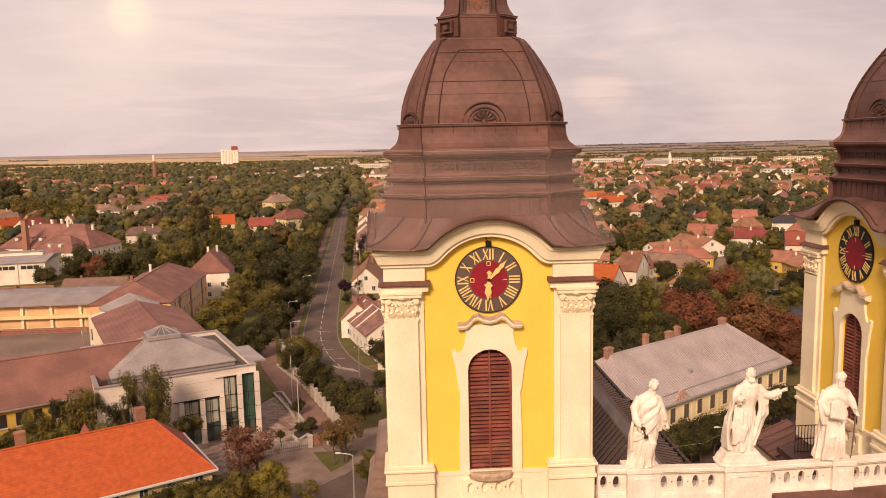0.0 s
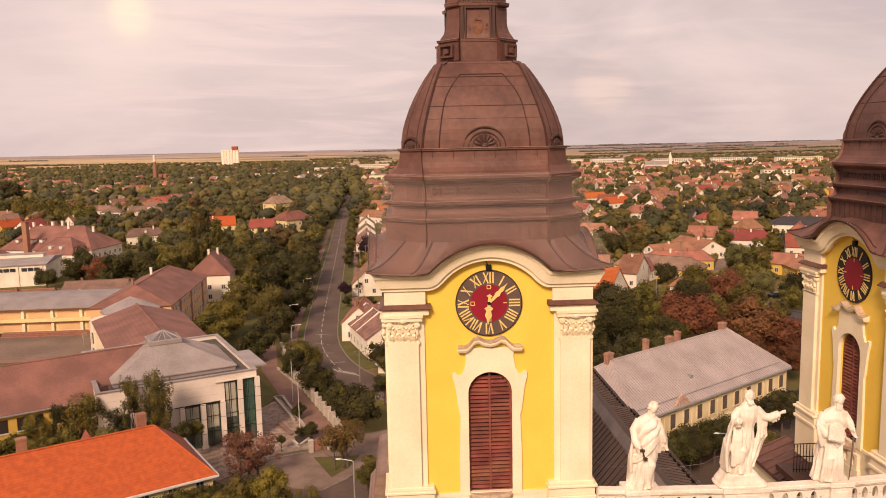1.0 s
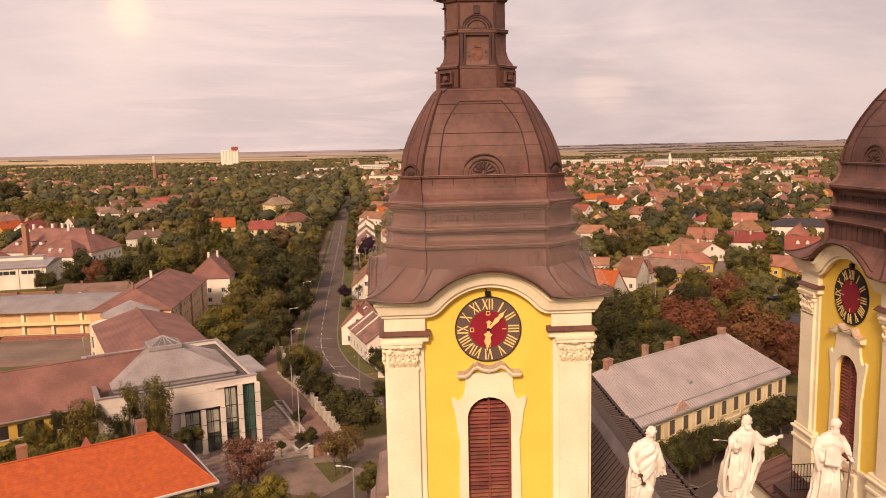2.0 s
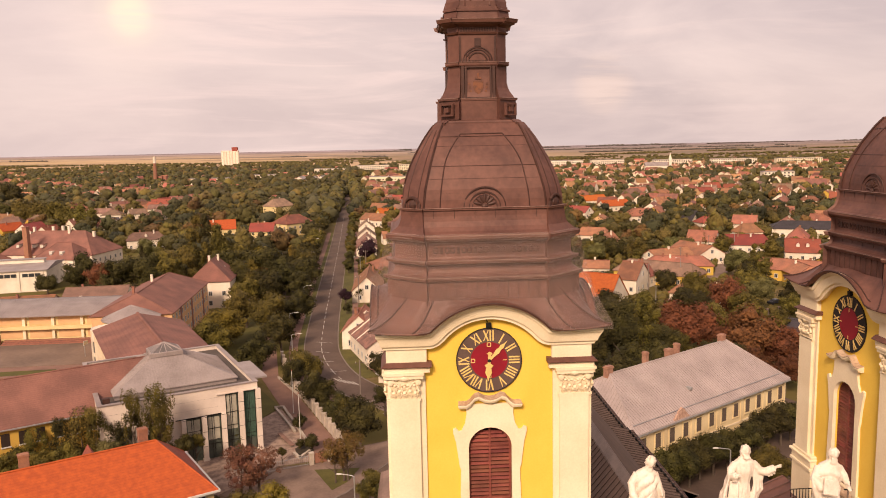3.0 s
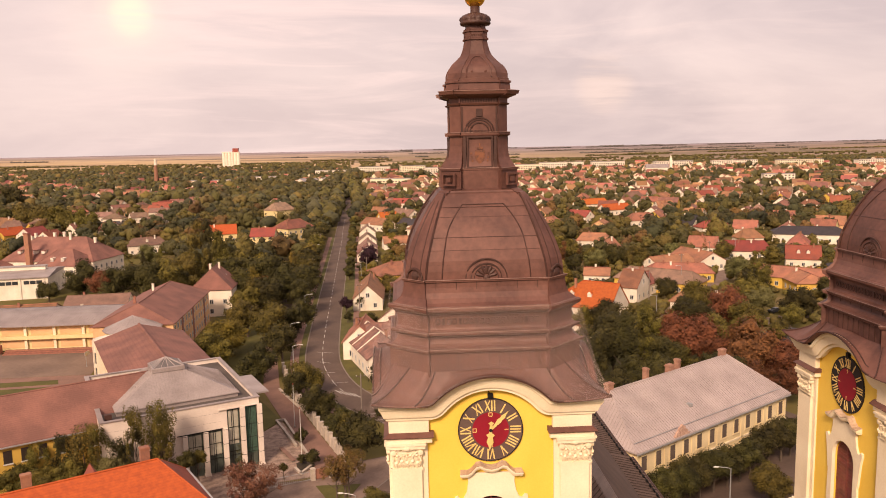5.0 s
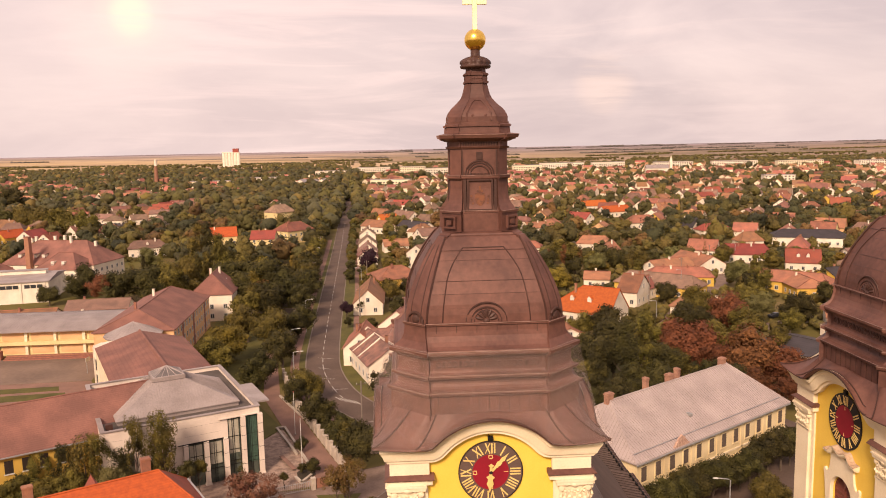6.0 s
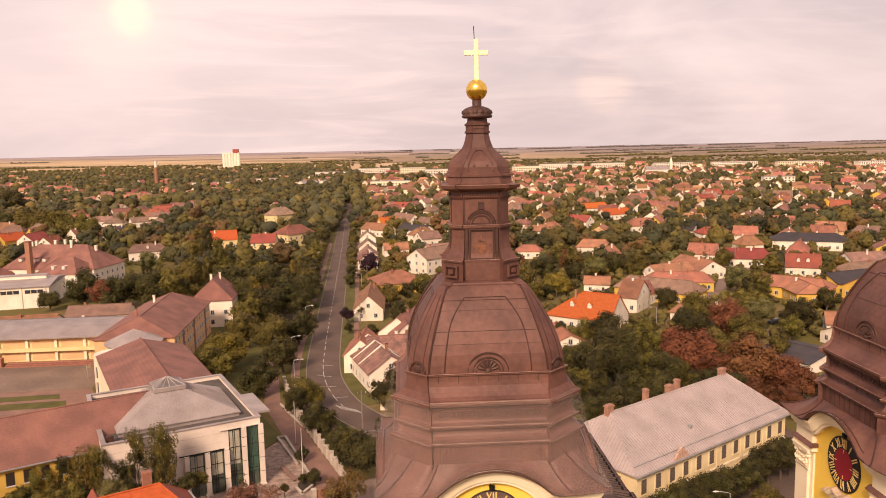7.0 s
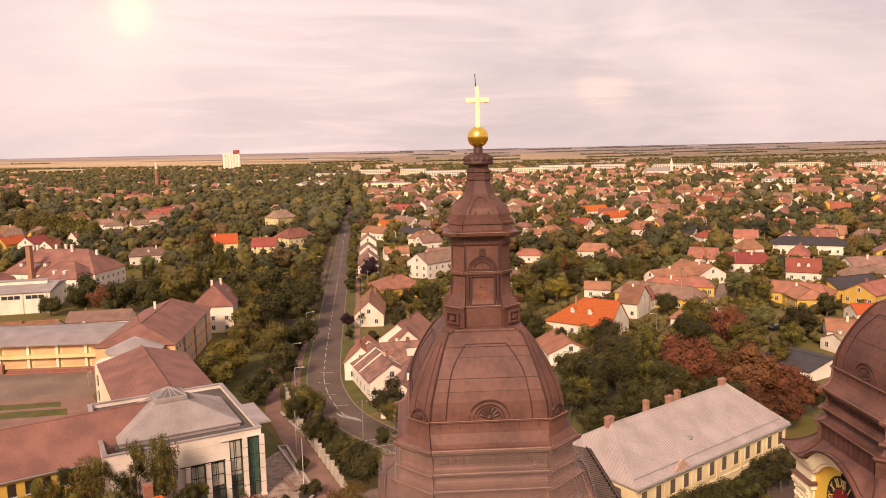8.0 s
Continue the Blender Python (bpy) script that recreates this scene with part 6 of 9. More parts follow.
def house(x, y, rz, l, w, e, r, roof=TILE, wall=WHITE, hip=0.0, windows=1, chimneys=1, label="", dormers=0, group="town houses", seed=0):
    rnd = random.Random(seed * 31 + int(x * 7 + y * 13))
    names = {TILE: "weathered clay-tiled", TILERED: "red-tiled", TILEORANGE: "bright orange-tiled", TILEBROWN: "old brown-tiled", TILEDARK: "dark-tiled", TILEMAUVE: "mauve-red tiled", TILEOLD: "patched mauve-grey tiled", ZINC: "pale sheet-metal"}
    walls = {WHITE: "white", OCHRE: "ochre yellow", PALEYELLOW: "pale yellow", PEACH: "peach"}
    label = label or f"{walls.get(wall, 'pale')} rendered house with a {names.get(roof, 'tiled')} {'hipped' if hip else 'gabled'} roof"
    h = thing("house", label, "house", pose(x, y, 0, 0, 0, rz), group)
    bm = bmesh.new()
    if hip:
        box(bm, -l / 2, l / 2, -w / 2, w / 2, -0.3, e)
        if isinstance(hip, tuple):                  # a gable at the right-hand end alone
            loft(bm, [[(x, -w / 2, e - 0.1), (x, w / 2, e - 0.1), (x, 0, r - 0.15)] for x in (l / 2 - 0.3, l / 2)])
    else:
        loft(bm, [[(sx * l / 2, -w / 2, -0.3), (sx * l / 2, w / 2, -0.3), (sx * l / 2, w / 2, e - 0.1), (sx * l / 2, 0, r - 0.15), (sx * l / 2, -w / 2, e - 0.1)] for sx in (-1, 1)])
    part("wall", bm, wall, h)
    ro = part("roof", roof_mesh(l, w, e, r, hip), roof, h)
    bm = bmesh.new()
    ridge_tiles(bm, l, w, e, r, hip)
    part("ridge_tiles", bm, roof, ro)
    for i in range(chimneys):
        cx = rnd.uniform(-0.3, 0.3) * l
        cy = rnd.choice((-1, 1)) * w * rnd.uniform(0.02, 0.15)
        top = r + rnd.uniform(0.5, 1.1)
        part("chimney", boxes((cx - 0.3, cx + 0.3, cy - 0.28, cy + 0.28, r - 2.0, top), (cx - 0.36, cx + 0.36, cy - 0.34, cy + 0.34, top - 0.14, top)), BRICK if rnd.random() < 0.6 else WHITE, h)
    for i in range(dormers):
        cx = (i - (dormers - 1) / 2) * l / max(dormers, 1) * 0.55
        zz = e + (r - e) * 0.42
        yy = -w / 2 * 0.58
        d = part("dormer", boxes((cx - 0.6, cx + 0.6, yy - 0.3, yy + 1.8, zz - 0.7, zz + 0.75)), wall, h)
        bm = bmesh.new()
        loft(bm, [[(cx - 0.8, q, zz + 0.7), (cx, q, zz + 1.55), (cx + 0.8, q, zz + 0.7)] for q in (yy - 0.45, yy + 2.4)])
        part("dormer_roof", bm, roof, d)
        bm = bmesh.new()
        loft(bm, [[(cx - 0.62, q, zz + 0.68), (cx, q, zz + 1.36), (cx + 0.62, q, zz + 0.68)] for q in (yy - 0.50, yy - 0.44)])
        part("dormer_gable", bm, wall, d)
        put_window(d, "small", cx, yy - 0.31, zz - 0.55, 0)
    if windows:
        storeys = 2 if e > 5.5 else 1
        for s in range(storeys):
            z = 1.0 + s * 2.9
            n = max(1, int(l / 3.2))
            for i in range(n):
                q = -l / 2 + l * (i + 0.5) / n
                if windows > 1 or q < l / 2:
                    put_window(h, "small", q, -w / 2, z, 0)
                    if windows > 1:
                        put_window(h, "small", -q, w / 2, z, 180)
            m = max(1, int(w / 3.6))
            for i in range(m):
                q = -w / 2 + w * (i + 0.5) / m
                put_window(h, "small", -l / 2, q, z, -90)
                put_window(h, "small", l / 2, q, z, 90)
        if not hip and r - e > 2.5:
            put_window(h, "small", -l / 2, 0, e + 0.3, -90)
            put_window(h, "small", l / 2, 0, e + 0.3, 90)
        if storeys == 1:
            put_window(h, "door", rnd.uniform(-0.1, 0.1) * l + 1.6, w / 2, 0.05, 180, "door")
    return h
house(-9.4, 182.5, 70, 15, 11, 4.0, 8.3, TILEMAUVE, WHITE, windows=2)
house(-22.7, 220.0, 92, 24, 9, 3.8, 8.0, TILE, WHITE, windows=2)
house(-16.1, 258.2, 23, 16.9, 15, 4.0, 7.5, TILE, OCHRE, hip=6.0)
house(-2.7, 300.0, 45, 18, 12, 6.8, 10.4, TILEBROWN, WHITE, windows=2)
house(4.0, 322.0, 24, 20, 10, 6.2, 9.2, TILEBROWN, WHITE)
house(-38.2, 401.0, 95, 13, 8.8, 3.6, 7.2, TILEBROWN, WHITE)
house(-34.9, 362.0, 95, 13, 8.8, 3.6, 7.2, TILEBROWN, WHITE)
house(-32.5, 333.0, 95, 13, 8.8, 3.6, 7.2, TILEBROWN, WHITE)
house(-31.2, 315.5, 95, 13, 8.8, 3.6, 7.2, TILEMAUVE, WHITE)
house(-20.5, 352.0, 12, 12, 8, 3.4, 6.2, TILE, WHITE)
house(-34.9, 438.1, -42, 19.4, 10, 4.2, 7.5, TILE, WHITE)
house(-31.3, 478.3, 26, 12.0, 9, 4.2, 7.5, TILEORANGE, OCHRE)
house(-20.4, 494.7, -57, 24.0, 9, 4.2, 8, TILEBROWN, WHITE)
house(-4.9, 387.5, 29, 12.1, 10, 4.2, 7.5, TILEBROWN, WHITE)
house(-12.0, 431.5, -51, 24.7, 9, 4.0, 7, TILEDARK, WHITE)
house(-221.6, 616.2, 18, 20.2, 10, 4.2, 8, TILERED, WHITE)
house(-238.9, 536.7, -13, 19.9, 10, 4, 7, TILEBROWN, WHITE, hip=3.0)
house(-225.1, 520.8, 5, 13, 11, 4, 7, TILEBROWN, WHITE, hip=5.0)
house(-210.3, 525.7, 33, 11.5, 10, 4, 7, TILEBROWN, WHITE)
house(-192.0, 513.1, 85, 13, 11, 4, 7, TILEBROWN, WHITE, hip=5.0)
house(-208.1, 473.8, 18, 20.2, 14, 3.5, 5.5, TILEDARK, WHITE)
house(-245.0, 422.1, 62, 14.4, 10, 4.3, 8, TILEORANGE, OCHRE)
house(-231.1, 420.7, 80, 16, 10, 4.3, 8, TILERED, WHITE)
house(-211.8, 400.8, 80, 12, 9, 4.3, 8, TILERED, WHITE)
house(-117.4, 395.0, 16, 17.2, 11, 5.2, 9.5, TILEORANGE, PALEYELLOW, windows=2)
house(-89.1, 373.8, 1, 12.2, 11, 5.8, 9.5, TILERED, PALEYELLOW, windows=2, chimneys=2)
house(-78.9, 401.7, 49, 17.9, 13, 7.0, 11, TILE, PALEYELLOW, hip=4.0, windows=2, chimneys=2)
house(-104.4, 495.3, 51, 15.7, 13, 9.5, 14, TILEBROWN, PALEYELLOW, hip=3.0, windows=2)
house(-132.9, 640.0, 57, 13.0, 10, 5, 8, TILE, WHITE)
house(-142.2, 354.2, 23, 17.7, 11, 5.0, 8, TILEBROWN, WHITE, hip=3.0, windows=2, dormers=1, chimneys=2)
house(-105.9, 195.7, 6, 20.3, 10, 3.5, 5.5, TILEBROWN, WHITE)
house(-106.1, 213.6, 9, 18.3, 10, 3.8, 6, TILEBROWN, WHITE)
house(-121.3, 199.5, 10, 16.2, 11, 3.8, 6, TILE, WHITE)
house(42.2, 194.5, -38, 20, 12.5, 4.0, 10.2, TILEORANGE, WHITE, hip=(9.0, 0.0), windows=2, dormers=2)
house(61.5, 216.5, -35, 6.5, 12, 5, 9.5, TILE, WHITE, windows=2, chimneys=2)
house(74.1, 230.9, -40, 28.0, 11, 4, 7.2, TILEBROWN, OCHRE, hip=3.0, chimneys=2)
house(76.5, 196.3, -42, 14.9, 11, 3.3, 6, TILE, WHITE, hip=2.0)
house(87.8, 266.8, 27, 18.8, 10, 3.8, 6.5, TILE, WHITE)
house(101.3, 274.8, -72, 19.9, 12, 4, 7.2, TILE, WHITE, chimneys=2)
house(86.2, 248.6, -12, 22.6, 10, 3.6, 6.2, TILE, OCHRE, hip=3.0, chimneys=3)
house(128.8, 296.2, -16, 21.4, 11, 4, 7.5, TILERED, WHITE, hip=3.0, windows=2, chimneys=3)
house(142.0, 272.0, -23, 12.4, 13, 4, 8.2, TILERED, WHITE, windows=2, dormers=2)
house(178.8, 342.8, -22, 33.4, 16, 4.6, 7.5, TILEDARK, WHITE, hip=5.0, windows=2)
house(117.6, 231.8, -41, 27.9, 11, 4, 6.8, TILE, OCHRE, hip=3.0, windows=2)
house(119.5, 226.3, -93, 21.7, 11, 4, 6.4, TILE, OCHRE, hip=3.0)
house(169.1, 277.9, 8, 16.1, 11, 4.2, 7.5, TILEBROWN, WHITE)
house(158.6, 260.4, 24, 21.1, 10, 4, 6.5, TILEBROWN, WHITE, hip=3.0)
house(141.6, 238.1, 19, 20.5, 11, 4.2, 7, TILEDARK, OCHRE, windows=2)
house(143.7, 226.5, 32, 16.8, 11, 4.2, 7.2, TILE, OCHRE, windows=2)
house(126.6, 199.8, -1, 9.2, 8, 3.4, 5.5, TILEORANGE, WHITE)
house(109.7, 179.3, -22, 10.3, 11, 3.6, 5.8, TILE, WHITE)
house(103.8, 168.0, 16, 8.1, 9, 3.2, 5, TILEBROWN, WHITE)
house(68.3, 229.2, 51, 18.3, 9, 3.8, 6.5, TILE, WHITE)
house(30.9, 168.5, -86, 15.2, 11, 3.3, 6, TILE, WHITE)
house(56.4, 247.2, -15, 8.9, 9, 3.5, 5.5, TILE, WHITE)
house(74.7, 340.6, -22, 14.7, 10, 4, 7, TILE, WHITE, hip=2.0)
house(120.8, 428.5, 6, 16.4, 12, 4.2, 8, TILE, WHITE, hip=3.0)
house(138.3, 403.0, -48, 15.7, 11, 4, 8.5, TILEDARK, WHITE)
house(42.7, 334.1, -10, 12.1, 9, 3.6, 6, TILE, WHITE, hip=3.0)
house(31.0, 272.9, 110, 12, 8, 3, 5.5, TILEBROWN, WHITE)
house(65.8, 371.2, -50, 11.4, 9, 3.6, 6, TILEBROWN, WHITE)
house(123.1, 505.7, 24, 21.5, 10, 4, 7.5, TILEORANGE, WHITE)
house(91.0, 460.8, -44, 14.7, 10, 4, 7.5, TILERED, WHITE)
house(117.2, 558.3, 23, 25.5, 10, 4, 7.5, TILEORANGE, WHITE)
house(85.3, 152.8, -59, 13.9, 16, 2.6, 4.2, TILEDARK, WHITE, windows=0, chimneys=0)

CHIMNEY = mat("worn rendered brick", (0.40, 0.22, 0.15), (0.26, 0.13, 0.095), 0.9, 0, 1.2, 9, 0.5, 0.2, courses=(5.0, 0.3))
# ---- rectory: long yellow house with a pale sheet roof ----
rect = thing("rectory", "long pale yellow two-storey rectory with a pale sheet-metal hipped roof", "house", pose(34.9, 91.0, 0, 0, 0, 36.5))
RECTZINC = mat("pinkish-grey sheet", (0.43, 0.355, 0.34), (0.31, 0.255, 0.243), 0.5, 0.1, 0.25, 4, 0.5, 0.05, streak=0.2)
RECTWALL = mat("faded yellow render", (0.74, 0.60, 0.36), (0.62, 0.48, 0.28), 0.88, 0, 0.35, 6, 0.55, 0.06, streak=0.4)
RL, RW, RE, RR, RH = 37.6, 16.4, 9.0, 14.2, 4.2
part("wall", boxes((-RL / 2, RL / 2, -RW / 2, RW / 2, -0.3, RE)), RECTWALL, rect)
rroof = part("roof", roof_mesh(RL, RW, RE, RR, RH, 0.55, 0.2), RECTZINC, rect, "pale grey standing-seam roof")
bm = bmesh.new()
L, W = RL / 2 + 0.55, RW / 2 + 0.55
ze = RE - (RR - RE) * 0.55 / (RW / 2)
R = RL / 2 - RH
for i in range(76):
    x = -L + 0.25 + i * 0.51
    if abs(x) > L - 0.1:
        continue
    f = 1.0 if abs(x) <= R else max(0.0, (L - abs(x)) / (L - R))
    for s in (-1, 1):
        tube(bm, [(x, s * W, ze + 0.02), (x, s * W * (1 - f), ze + (RR - ze) * f + 0.02)], 0.035, 4)
for s in (-1, 1):
    for i in range(-15, 16):
        y = i * 0.55
        f = 1 - abs(y) / W
        tube(bm, [(s * L, y, ze + 0.02), (s * (L - (L - R) * f), y, ze + (RR - ze) * f + 0.02)], 0.03, 4)
# seams coloured darker than the sheet to draw their shadow lines
part("roof_seams", bm, mat("shadow-grey seams", (0.30, 0.245, 0.23), (0.19, 0.155, 0.145), 0.6, 0.1, 0.35, 4, 0.8, 0.1), rroof)
bm = bmesh.new()
ridge_tiles(bm, RL, RW, RE, RR, RH, 0.55)
part("ridge_cap", bm, RECTZINC, rroof)
bm = bmesh.new()
tube(bm, [(-L + 0.6, -W + 1.0, ze + 0.95), (L - 1.5, -W + 1.0, ze + 0.95)], 0.05, 5)
part("snow_rail", bm, STEEL, rroof)
part("gutter", boxes((-L, L, -W - 0.12, -W + 0.05, ze - 0.32, ze - 0.12), (-L, L, W - 0.05, W + 0.12, ze - 0.32, ze - 0.12)), STEEL, rect)
part("cornice", boxes((-RL / 2 - 0.25, RL / 2 + 0.25, -RW / 2 - 0.25, RW / 2 + 0.25, RE - 0.55, RE - 0.22)), CREAM, rect)
part("string_course", boxes((-RL / 2 - 0.1, RL / 2 + 0.1, -RW / 2 - 0.1, RW / 2 + 0.1, 4.35, 4.6)), CREAM, rect)
for x, y, w in ((-14.5, 0.3, 0.60), (-5.9, 0.5, 0.30), (-0.3, 0.4, 0.58), (1.7, 0.4, 0.32), (13.7, 0.3, 0.58)):
    zt = RR + 1.6 if w < 0.5 else RR + 1.1
    part("chimney", boxes((x - w, x + w, y - 0.4, y + 0.4, RR - 1.4, zt - 0.3), (x - w - w * 0.2, x + w + w * 0.2, y - 0.48, y + 0.48, zt - 0.3, zt - 0.14), (x - w, x + w, y - 0.4, y + 0.4, zt - 0.14, zt)), CHIMNEY, rect, "brick chimney")
SHUT = mat("grey-brown window shutters", (0.13, 0.095, 0.075), (0.09, 0.065, 0.05), 0.7, 0, 2, 12, 0.5, 0.1)
for side, rz in ((-1, 0), (1, 180)):
    for i in range(12):
        x = -RL / 2 + RL * (i + 0.5) / 12
        for z in (1.3, 5.55):
            wd = part("window", boxes((x - 0.55, x + 0.55, side * (RW / 2 + 0.03) - 0.05, side * (RW / 2 + 0.03) + 0.05, z, z + 2.0)), SHUT, rect, "closed grey-brown window shutters")
            part("window_surround", boxes((x - 0.78, x - 0.56, side * (RW / 2 + 0.02) - 0.07, side * (RW / 2 + 0.02) + 0.07, z - 0.1, z + 2.1), (x + 0.56, x + 0.78, side * (RW / 2 + 0.02) - 0.07, side * (RW / 2 + 0.02) + 0.07, z - 0.1, z + 2.1), (x - 0.9, x + 0.9, side * (RW / 2 + 0.02) - 0.13, side * (RW / 2 + 0.02) + 0.13, z + 2.1, z + 2.3), (x - 0.85, x + 0.85, side * (RW / 2 + 0.02) - 0.13, side * (RW / 2 + 0.02) + 0.13, z - 0.25, z - 0.1)), RECTWALL, wd)
    for i in range(0, 13, 2):
        x = -RL / 2 + RL * i / 12
        x = min(max(x, -RL / 2 + 0.3), RL / 2 - 0.3)
        part("pilaster", boxes((x - 0.3, x + 0.3, side * RW / 2 - 0.1, side * RW / 2 + 0.1, 0, RE - 0.5)), RECTWALL, rect)
for s in (-1, 1):
    for y in (-5, -1.7, 1.7, 5):
        for z in (1.3, 5.55):
            part("window", boxes((s * RL / 2 - 0.06, s * RL / 2 + 0.06, y - 0.55, y + 0.55, z, z + 2.0)), SHUT, rect)
bm = bmesh.new()
holed(bm, [(-1.8, 8.6), (1.8, 8.6), (1.7, 8.9), (1.35, 9.0), (1.15, 9.4), (0.85, 9.5), (0.6, 9.95), (0.25, 10.1), (0, 10.3), (-0.25, 10.1), (-0.6, 9.95), (-0.85, 9.5), (-1.15, 9.4), (-1.35, 9.0), (-1.7, 8.9)], [], -RW / 2 - 0.5, -RW / 2 - 0.2, Matrix.Translation((-9.4, 0, 0)))
part("roof_crest", bm, mat("weathered carved stone", (0.52, 0.34, 0.26), (0.34, 0.20, 0.15), 0.9, 0, 2.5, 9, 0.7, 0.3), rect, "small reddish carved crest above the eaves")
part("skylight", boxes((-3.4, -2.9, -5.8, -5.0, 10.75, 11.15)), STEEL, rect)

# ---- library with its zinc pyramid roof ----
LM = pose(-50.26, 82.3, 0, 0, 0, 27.9)
lib = thing("library", "modern white public building with a zinc pyramid roof and tall columns", "library", LM)
LIBW = mat("pale stone cladding", (0.72, 0.62, 0.54), (0.59, 0.50, 0.43), 0.8, 0, 0.25, 5, 0.5, 0.04)
H = 11.1
part("wall", boxes((0, 11.3, 0, 0.4, -0.2, H), (11.3, 17.95, 0, 0.4, 7.0, H), (17.95, 23, 0, 0.4, 9.95, H), (0, 0.4, 0.4, 27, -0.2, H), (0.4, 23, 26.6, 27, -0.2, H), (22.6, 23, 13, 26.6, -0.2, H), (22.6, 23, 0.4, 13, 9.95, H)), LIBW, lib)
part("flat_roof", boxes((0.4, 22.6, 0.4, 26.6, 10.1, 10.4)), mat("grey bitumen", (0.11, 0.09, 0.08), (0.07, 0.058, 0.052), 0.9, 0, 0.3, 4, 0.5, 0.1), lib)
part("parapet_cap", boxes((-0.15, 23.15, -0.15, 0.55, H, H + 0.12), (-0.15, 0.55, 0.55, 27.15, H, H + 0.12), (22.45, 23.15, 0.55, 27.15, H, H + 0.12), (0.55, 22.45, 26.45, 27.15, H, H + 0.12)), ZINC, lib)
part("canopy", boxes((23.16, 25.3, 2.4, 12.9, H - 0.3, H - 0.05)), ZINC, lib, "projecting zinc canopy slab")
part("cornice_shelf", boxes((16.6, 22.9, -0.3, -0.01, 10.0, 10.14)), LIBW, lib)
px0, px1, py0, py1, pz, cx, cy, hz = 2.6, 20.8, 4.2, 18.8, 11.0, 11.2, 11.5, 14.9
bm = bmesh.new()
loft(bm, [[(px0, py0, z0), (px1, py0, z0), (px1, py1, z0), (px0, py1, z0)] for z0 in (10.3, pz)])
top = [(cx - 2.2, cy - 2.1, hz), (cx + 2.2, cy - 2.1, hz), (cx + 2.2, cy + 2.1, hz), (cx - 2.2, cy + 2.1, hz)]
base = [(px0 - 0.2, py0 - 0.2, pz), (px1 + 0.2, py0 - 0.2, pz), (px1 + 0.2, py1 + 0.2, pz), (px0 - 0.2, py1 + 0.2, pz)]
loft(bm, [base, [(x, y, z + 0.15) for x, y, z in base], top])
pyr = part("pyramid_roof", bm, ZINC, lib, "pale zinc pyramid roof with standing seams")
bm = bmesh.new()
for i in range(44):
    f = (i + 0.5) / 44
    for e0, e1, side in ((0, 1, 0), (1, 2, 1), (2, 3, 2), (3, 0, 3)):
        a0, a1, t0, t1 = (Vector(base[e0]), Vector(base[e1]), Vector(top[e0]), Vector(top[e1]))
        d = (a1 - a0)
        p = a0 + d * f
        u = d.normalized()
        s0, s1 = (t0 - a0).dot(u), (t1 - a0).dot(u)
        q = f * d.length
        k = 1.0 if s0 <= q <= s1 else (q / s0 if q < s0 else (d.length - q) / (d.length - s1))
        inward = (t0 - a0) - u * s0
        tube(bm, [p + Vector((0, 0, 0.17)), p + Vector((0, 0, 0.02)) + inward * k + Vector((0, 0, 0.02))], 0.035, 4)
part("pyramid_seams", bm, ZINC, pyr)
sk = part("skylight_base", boxes((cx - 2.5, cx + 2.5, cy - 2.4, cy + 2.4, hz - 0.05, hz + 0.55)), ZINC, lib, "raised zinc skylight base")
bm = bmesh.new()
q = [(cx - 2.3, cy - 2.2, hz + 0.56), (cx + 2.3, cy - 2.2, hz + 0.56), (cx + 2.3, cy + 2.2, hz + 0.56), (cx - 2.3, cy + 2.2, hz + 0.56)]
loft(bm, [q, [(cx + (x - cx) * 0.02, cy + (y - cy) * 0.02, hz + 1.75) for x, y, z in q]])
part("skylight_glass", bm, mat("hazy skylight glass", (0.15, 0.13, 0.125), (0.10, 0.09, 0.088), 0.35, 0, 0.8, 5, 0.5, 0), sk)
for i in range(4):
    a, b = Vector(q[i]), Vector(q[(i + 1) % 4])
    ap = Vector((cx, cy, hz + 1.78))
    for ends, r in [((a + (b - a) * f, ap), 0.07) for f in (0, 0.25, 0.5, 0.75)] + [((a, b), 0.09)]:
        bm = bmesh.new()
        tube(bm, ends, r, 4)
        part("glazing_bar", bm, ZINC, sk)
GREENGLASS = mat("dark green glazing", (0.10, 0.12, 0.10), (0.05, 0.062, 0.055), 0.12, 0, 0.7, 4, 0.5, 0)
CURTAIN = mat("pale blinds behind glass", (0.42, 0.40, 0.33), (0.30, 0.285, 0.235), 0.4, 0, 0.8, 5, 0.5, 0)
for x0, x1, z1 in ((11.9, 14.15, 6.9), (15.0, 17.1, 6.9), (17.95, 19.85, 9.9), (20.75, 22.55, 9.9)):
    g = part("window", boxes((x0, x1, 0.25, 0.34, -0.1, z1)), GREENGLASS, lib, "tall dark green glazing")
    if x0 < 20:
        part("blind", boxes((x0 + 0.2, x1 - 0.2, 0.2, 0.24, z1 * 0.42, z1 - 0.3)), CURTAIN, g, "pale blind behind the glass")
    bm = bmesh.new()
    for x in (x0, x0 + (x1 - x0) * 0.36, x0 + (x1 - x0) * 0.5, x1):
        box(bm, x - 0.03, x + 0.03, 0.12, 0.22, -0.1, z1)
    for z in (2.4, 3.0, 4.8, 6.9, z1):
        if z <= z1:
            box(bm, x0, x1, 0.1, 0.2, z - 0.03, z + 0.03)
    part("glazing_grid", bm, IRON, g)
